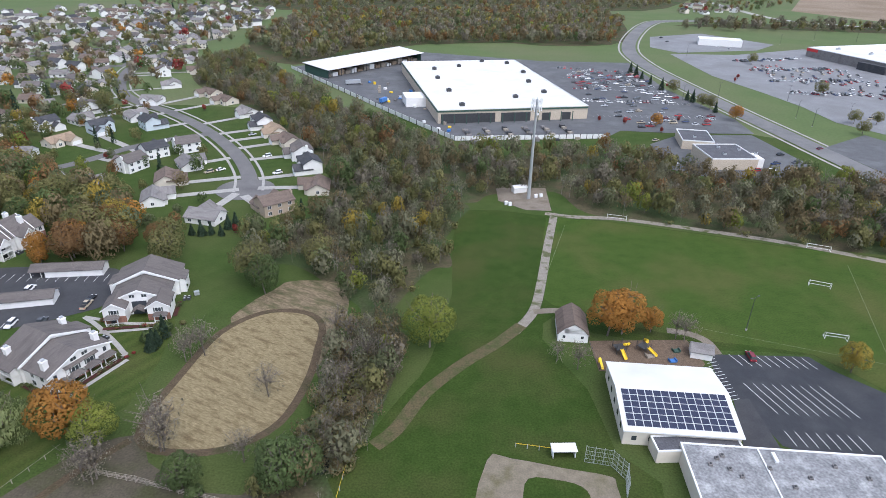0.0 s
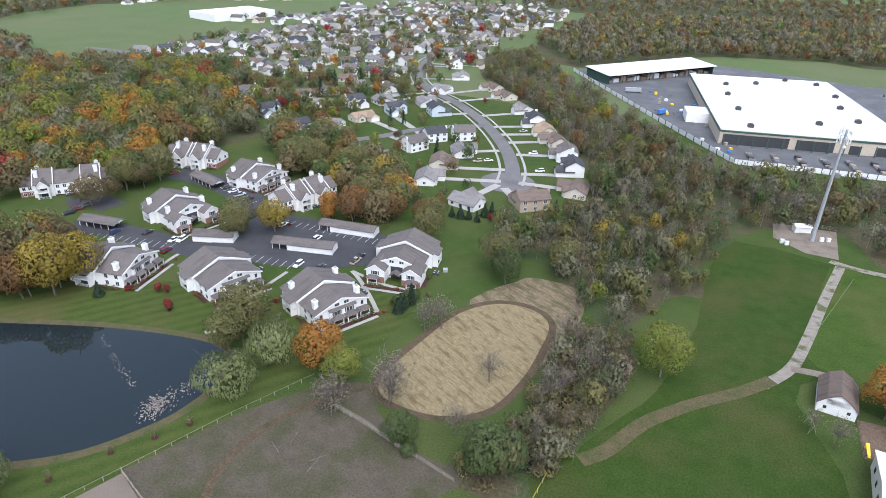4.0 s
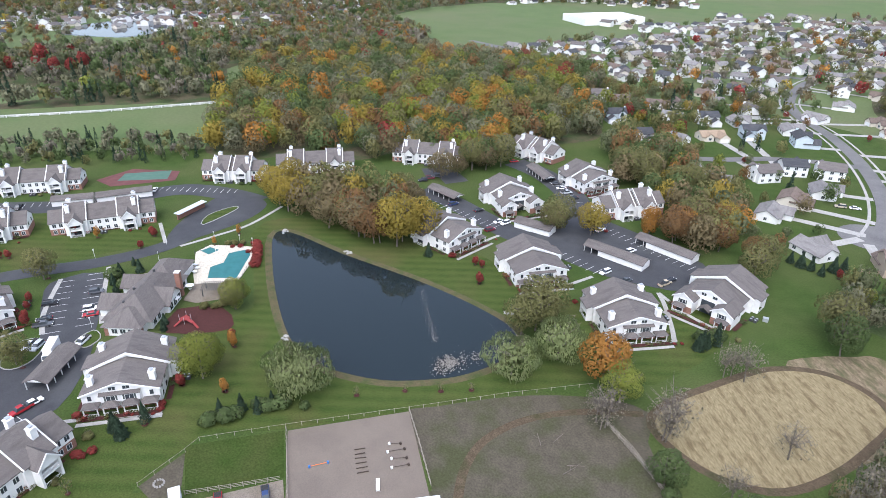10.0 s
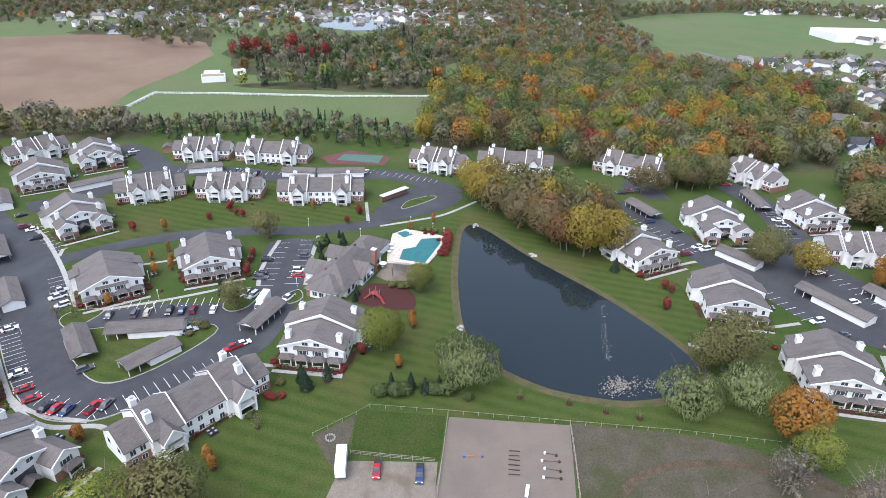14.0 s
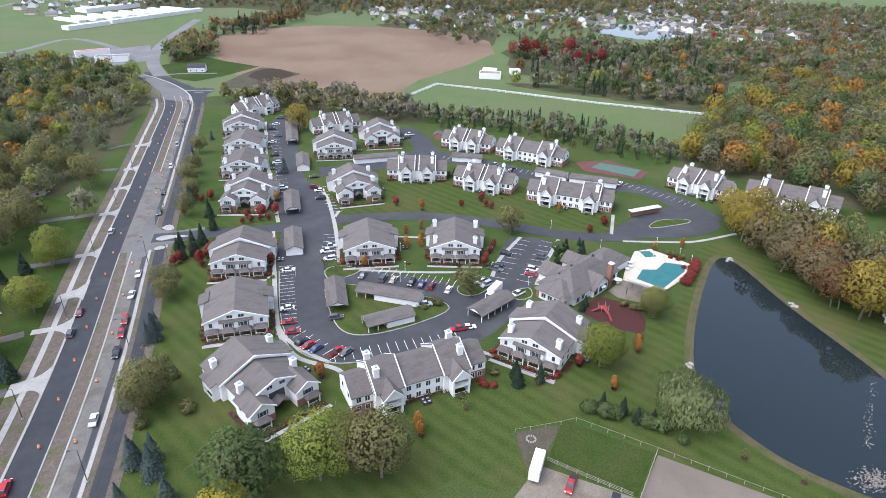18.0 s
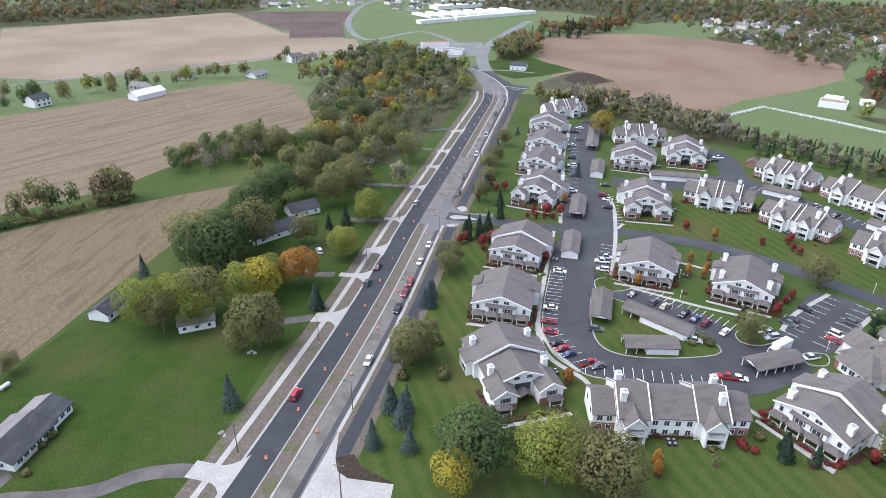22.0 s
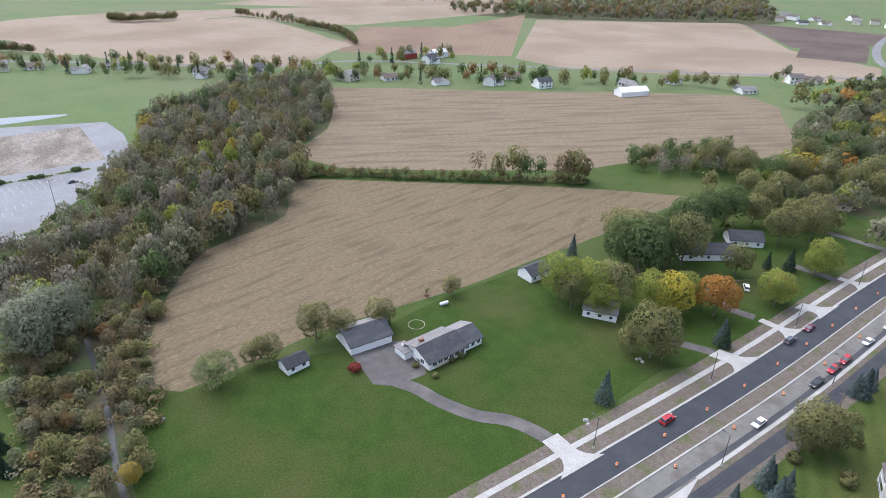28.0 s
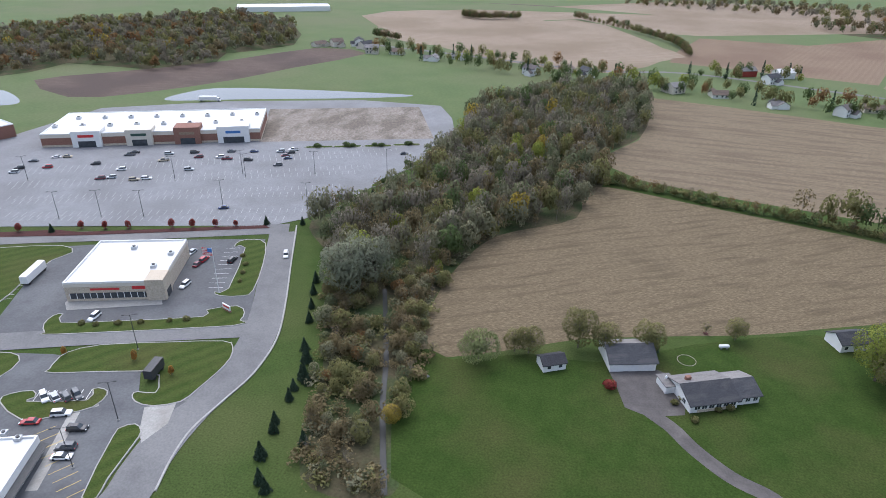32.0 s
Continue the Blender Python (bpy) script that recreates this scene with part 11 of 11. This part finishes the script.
# propane tank, flower ring, rubble heap
o = base("gas_tank", "white cylindrical gas tank on short legs", "tank")
make("tank", Geo().tube((-1.3, 0, 0.9), (1.3, 0, 0.9), 0.55, 0.55, 12).tube((-1.6, 0, 0.9), (-1.3, 0, 0.9), 0.25, 0.55, 12).tube((1.3, 0, 0.9), (1.6, 0, 0.9), 0.55, 0.25, 12), TRIM, o)
for x in (-0.9, 0.9):
    make("leg", Geo().box(x - 0.12, -0.4, 0, x + 0.12, 0.4, 0.4), CONCRETE, o)
o.matrix_basis = at((-36, -170.2), 20, 0.05)
ring = Geo()
fr = (-25.3, -160.6)
bar_geo(ring, [(fr[0] + 2.6 * math.cos(t * math.pi / 12), fr[1] + 2.6 * math.sin(t * math.pi / 12)) for t in range(25)], 0.13, 0, 0.16)
tagged(make("flower_ring", ring, OLDWOOD), "round timber edging of a flower bed", "edging")
for q in [(-61.4, -110.6), (-85.5, -131.6), (43.7, -129.3)]:
    for k in range(4):
        tagged(make("boulder", Geo().hexa([(-0.5, -0.4, 0), (0.5, -0.45, 0), (0.45, 0.4, 0), (-0.4, 0.45, 0)], [(-0.25, -0.2, 0.5), (0.3, -0.25, 0.45), (0.2, 0.2, 0.55), (-0.2, 0.25, 0.4)]), CONCRETE if q[1] > -135 else BARK), "rough boulder heaped on the grass", "boulder", "boulders").matrix_basis = at((q[0] + rng.uniform(-1, 1), q[1] + rng.uniform(-1, 1)), rng.uniform(0, 360), 0.05)
for q in [(-224, 75.8), (-194.1, 89.3), (-153.7, 48.4), (-128.2, 113.8)]:
    for k in range(9):
        tagged(make("bank_stone", Geo().hexa([(-0.5, -0.4, 0), (0.5, -0.45, 0), (0.45, 0.4, 0), (-0.4, 0.45, 0)], [(-0.25, -0.2, 0.4), (0.3, -0.25, 0.35), (0.2, 0.2, 0.45), (-0.2, 0.25, 0.3)]), CONCRETE), "pale stone heaped at the pond outlet", "stone", "bank stones").matrix_basis = at((q[0] + rng.uniform(-1.6, 1.6), q[1] + rng.uniform(-1.2, 1.2)), rng.uniform(0, 360), 0.05)


# ---------------------------------------------------------------- road furniture
def barrel():
    o = base("traffic_barrel", "orange traffic barrel with white bands on the road", "barrel", "traffic barrels")
    make("drum", Geo().tube((0, 0, 0.1), (0, 0, 1.0), 0.32, 0.26, 10), ORANGE, o)
    make("band", Geo().tube((0, 0, 0.5), (0, 0, 0.72), 0.312, 0.295, 10), TRIM, o)
    make("foot", Geo().tube((0, 0, 0), (0, 0, 0.1), 0.45, 0.42, 10), RUBBER, o)
    return o


def along(line, step, shift):
    """Places every so many metres along a line, to its side."""
    res, left = [], step / 2
    o = offset(line, shift)
    for i in range(len(o) - 1):
        n = dist(o[i], o[i + 1])
        while left < n:
            res.append(mid(o[i], o[i + 1], left / n))
            left += step
        left -= n
    return res


BR = barrel()
BU = set()
for q in along(S, 17, -8.2) + along(S, 23, -16.0):
    place(BR, BU, at(q, 0, 0.1))


def street_lamp(high, arms=1):
    o = base("street_lamp", f"dark street lamp {'with two heads ' if arms > 1 else ''}on a slim pole", "street lamp", "street lamps")
    make("pole", Geo().tube((0, 0, 0), (0, 0, high), 0.12, 0.07, 8), DARKMETAL, o)
    for s in ((1,) if arms == 1 else (1, -1)):
        a = make("arm", Geo().tube((0, 0, high - 0.1), (s * 1.4, 0, high + 0.15), 0.05, 0.05, 6), DARKMETAL, o)
        make("lamp_head", Geo().box(s * 1.7 - 0.4, -0.18, high + 0.08, s * 1.7 + 0.4, 0.18, high + 0.22), DARKMETAL, a)
    make("footing", Geo().tube((0, 0, 0), (0, 0, 0.5), 0.3, 0.3, 10), CONCRETE, o)
    return o


L8, L11 = street_lamp(9.5), street_lamp(12, 2)
LU = set()
for q in along(S, 46, -1.4) + along(S, 52, -21.6):
    place(L8, LU, at(q, RD + 90, 0.05))
for q in [(219.6, -177.4), (188.5, -190.3), (204.1, -229.8), (175, -244.4), (164.9, -211.4), (128.9, -221.1), (145.5, -259.4), (113.8, -275.3), (268, -206.4), (204.8, -184.5), (179.4, -248.7), (110, -89.1), (108.3, -73.5), (125.9, -114.4), (251.1, -177.2)] + [(182.2, 469.7), (213.7, 481.4), (265.2, 476.9), (246.4, 426.8), (246.6, 405.7), (279.9, 422.1), (255.5, 670.3), (397.4, 762.3), (460.3, 805.4), (509.1, 798.9), (97.8, 164.2)]:
    place(L11, LU, at(q, 30, 0.05))
LP = make("post_lamp", Geo().tube((0, 0, 0), (0, 0, 3.2), 0.06, 0.05, 6).tube((0, 0, 3.2), (0, 0, 3.7), 0.16, 0.22, 8), TRIM)
tagged(LP, "short white post lamp beside the path", "lamp", "post lamps")
for i, q in enumerate([(-193.1, -43), (-224.7, 28), (-236.7, 33.4), (-231.3, 50), (-223.1, 57.4), (-217.7, 60.6), (-219.4, 20.6), (-239.2, 8.8), (-207.4, -47.9), (-216, 46.3)] + [(-181.7, -79.9), (-184.7, -42.9), (-133.8, -74.4), (-190.5, 1.3)]):
    if i:
        copy_thing(LP, at(q, 0, 0.05))
    else:
        LP.matrix_basis = at(q, 0, 0.05)


def utility_pole(q, turn, high=11):
    o = base("utility_pole", "brown timber utility pole with a crossarm", "utility pole", "utility poles")
    make("pole", Geo().tube((0, 0, 0), (0, 0, high), 0.17, 0.12, 8), WOODPOLE, o)
    make("crossarm", Geo().box(-1.2, -0.07, high - 0.8, 1.2, 0.07, high - 0.65), WOODPOLE, o)
    for x in (-1.1, 0.4, 1.1):
        make("insulator", Geo().tube((x, 0, high - 0.65), (x, 0, high - 0.45), 0.05, 0.04, 6), STEEL, o)
    o.matrix_basis = at(q, turn, 0.05)


UP = along(S, 62, -29.5)
for q in UP:
    utility_pole(q, RD + 90)
for i in range(len(UP) - 1):
    for s in (-1.1, 0.4, 1.1):
        g = Geo()
        a, b = UP[i], UP[i + 1]
        u = radians(RD + 90)
        pts = []
        for k in range(9):
            q = mid(a, b, k / 8)
            x, y, z = q[0] + math.cos(u) * s, q[1] + math.sin(u) * s, 10.6 - 1.2 * math.sin(math.pi * k / 8)
            pts += [(x, y, z + 0.03), (x + 0.026, y, z - 0.015), (x - 0.026, y, z - 0.015)]
        g.v = pts
        g.f = [(k * 3 + j, k * 3 + (j + 1) % 3, k * 3 + 3 + (j + 1) % 3, k * 3 + 3 + j) for k in range(8) for j in range(3)]
        g.m = [0] * len(g.f)
        tagged(make("overhead_wire", g, DARKMETAL), "thin dark wire hanging between utility poles", "wire", "overhead wires")

# flag, signs and mailboxes
o = base("flagpole", "tall white flagpole with a striped flag", "flagpole")
make("pole", Geo().tube((0, 0, 0), (0, 0, 17), 0.12, 0.06, 8), TRIM, o)
fl = Geo()
for i in range(13):
    fl.box(0.1, -0.03 + 0.1 * math.sin(i), 14.2 + i * 0.2, 3.6, 0.03 + 0.1 * math.sin(i), 14.4 + i * 0.2, i % 2)
f = make("flag", fl, [REDPAINT, TRIM], o)
make("canton", Geo().box(0.1, -0.16, 15.4, 1.6, 0.16, 16.8), BLUE, f)
o.matrix_basis = at((122.7, -148.5), heading((122.7, -148.5), (128.6, -148)), 0.1)
o = base("monument_sign", "low red and white monument sign on grass", "sign")
make("base", Geo().box(-2, -0.3, 0, 2, 0.3, 0.7), BRICK, o)
make("panel", Geo().box(-1.9, -0.2, 0.7, 1.9, 0.2, 2.4), TRIM, o)
make("lettering_bar", Geo().box(-1.6, -0.24, 1.5, 1.6, -0.2, 2.1), REDPAINT, o)
o.matrix_basis = at((114, -140.2), 160, 0.1)
a, b = (-257.9, 42.3), (-266.3, 55.9)
o = base("mail_shelter", "mail shelter with brick ends and a flat blue-grey roof", "shelter")
make("roof", Geo().box(0, -1.5, 2.6, dist(a, b), 1.5, 2.8), BLUEWALL, o)
make("wall", Geo().box(0.2, -0.2, 0, dist(a, b) - 0.2, 0.2, 2.6), BRICK, o)
o.matrix_basis = at(a, heading(a, b), 0.1)
small_shed((-354.1, -60.1), 0, 6, 5, 2.6, BRICK, SHINGLE, "small brick pump house with a grey roof", 0)
tagged(make("utility_box", Geo().box(-0.8, -0.6, 0, 0.8, 0.6, 1.2).box(-0.85, -0.65, 1.2, 0.85, 0.65, 1.28), STEEL), "pale utility box on the lawn", "utility box").matrix_basis = at((-80.1, 179.9), 30)


# ---------------------------------------------------------------- crowded car parks of the stores
def joined_cars(rows, share, seed):
    """Far parked cars of full rows in one mesh."""
    r = random.Random(seed)
    g = Geo()
    for a, b, depth, side in rows:
        n = int(dist(a, b) / 2.75)
        h = math.atan2(b[1] - a[1], b[0] - a[0])
        ux, uy = math.cos(h), math.sin(h)
        for i in range(n):
            if r.random() > share:
                continue
            f = (i + 0.5) / n
            x, y = a[0] + (b[0] - a[0]) * f - uy * side * depth / 2, a[1] + (b[1] - a[1]) * f + ux * side * depth / 2
            k = len(g.v)
            tall = r.choice((1.42, 1.45, 1.72, 1.78))
            c = r.choice((0, 0, 1, 1, 2, 2, 3, 3, 4, 5, 6))
            g.hexa([(-2.35, -0.9, 0.25), (2.35, -0.9, 0.25), (2.35, 0.9, 0.25), (-2.35, 0.9, 0.25)], [(-2.25, -0.85, 0.9), (2.1, -0.85, 0.85), (2.1, 0.85, 0.85), (-2.25, 0.85, 0.9)], c)
            g.hexa([(-1.9, -0.8, 0.88), (1.1, -0.8, 0.88), (1.1, 0.8, 0.88), (-1.9, 0.8, 0.88)], [(-1.4, -0.66, tall - 0.06), (0.4, -0.66, tall - 0.06), (0.4, 0.66, tall - 0.06), (-1.4, 0.66, tall - 0.06)], 8)
            g.box(-1.38, -0.64, tall - 0.06, 0.38, 0.64, tall, c)
            t = h + math.pi / 2 + r.choice((0, math.pi)) + r.uniform(-0.05, 0.05)
            co, si = math.cos(t), math.sin(t)
            g.v[k:] = [(x + co * p[0] - si * p[1], y + si * p[0] + co * p[1], p[2] + 0.1) for p in g.v[k:]]
    return tagged(make("parked_cars", g, [m for _, m in CARPAINT] + [GLASS]), "rows of parked cars before the large stores", "cars", kind="stuff")


joined_cars([(mid((106.8, 587.8), (104.7, 395.2), k / 4.6), mid((173.4, 574.2), (188, 397.4), k / 4.6), 5.0, 1) for k in range(4)], 0.5, 3)
joined_cars([(mid((294.3, 643.2), (277.5, 478), k / 3.6), mid((375.7, 668.4), (366.5, 468.1), k / 3.6), 5.0, sd) for k in range(4) for sd in (1, -1)], 0.5, 4)

for a, b in zip([(-101.7, 45.3), (-100.3, 44.7), (-99.2, 44.2), (-97.7, 43.6), (-96.3, 43.1), (-95, 42.6)], [(-100.8, 47.7), (-99.5, 47), (-98.1, 46.6), (-96.8, 46), (-95.4, 45.5), (-94.1, 45.1)]):
    p = make("ground_pole", Geo().tube((0, 0, 0.24), (dist(a, b), 0, 0.24), 0.12, 0.12, 6), DARKWOOD)
    tagged(p, "brown wooden ground pole lying on arena sand", "pole", "ground poles").matrix_basis = at(a, heading(a, b))
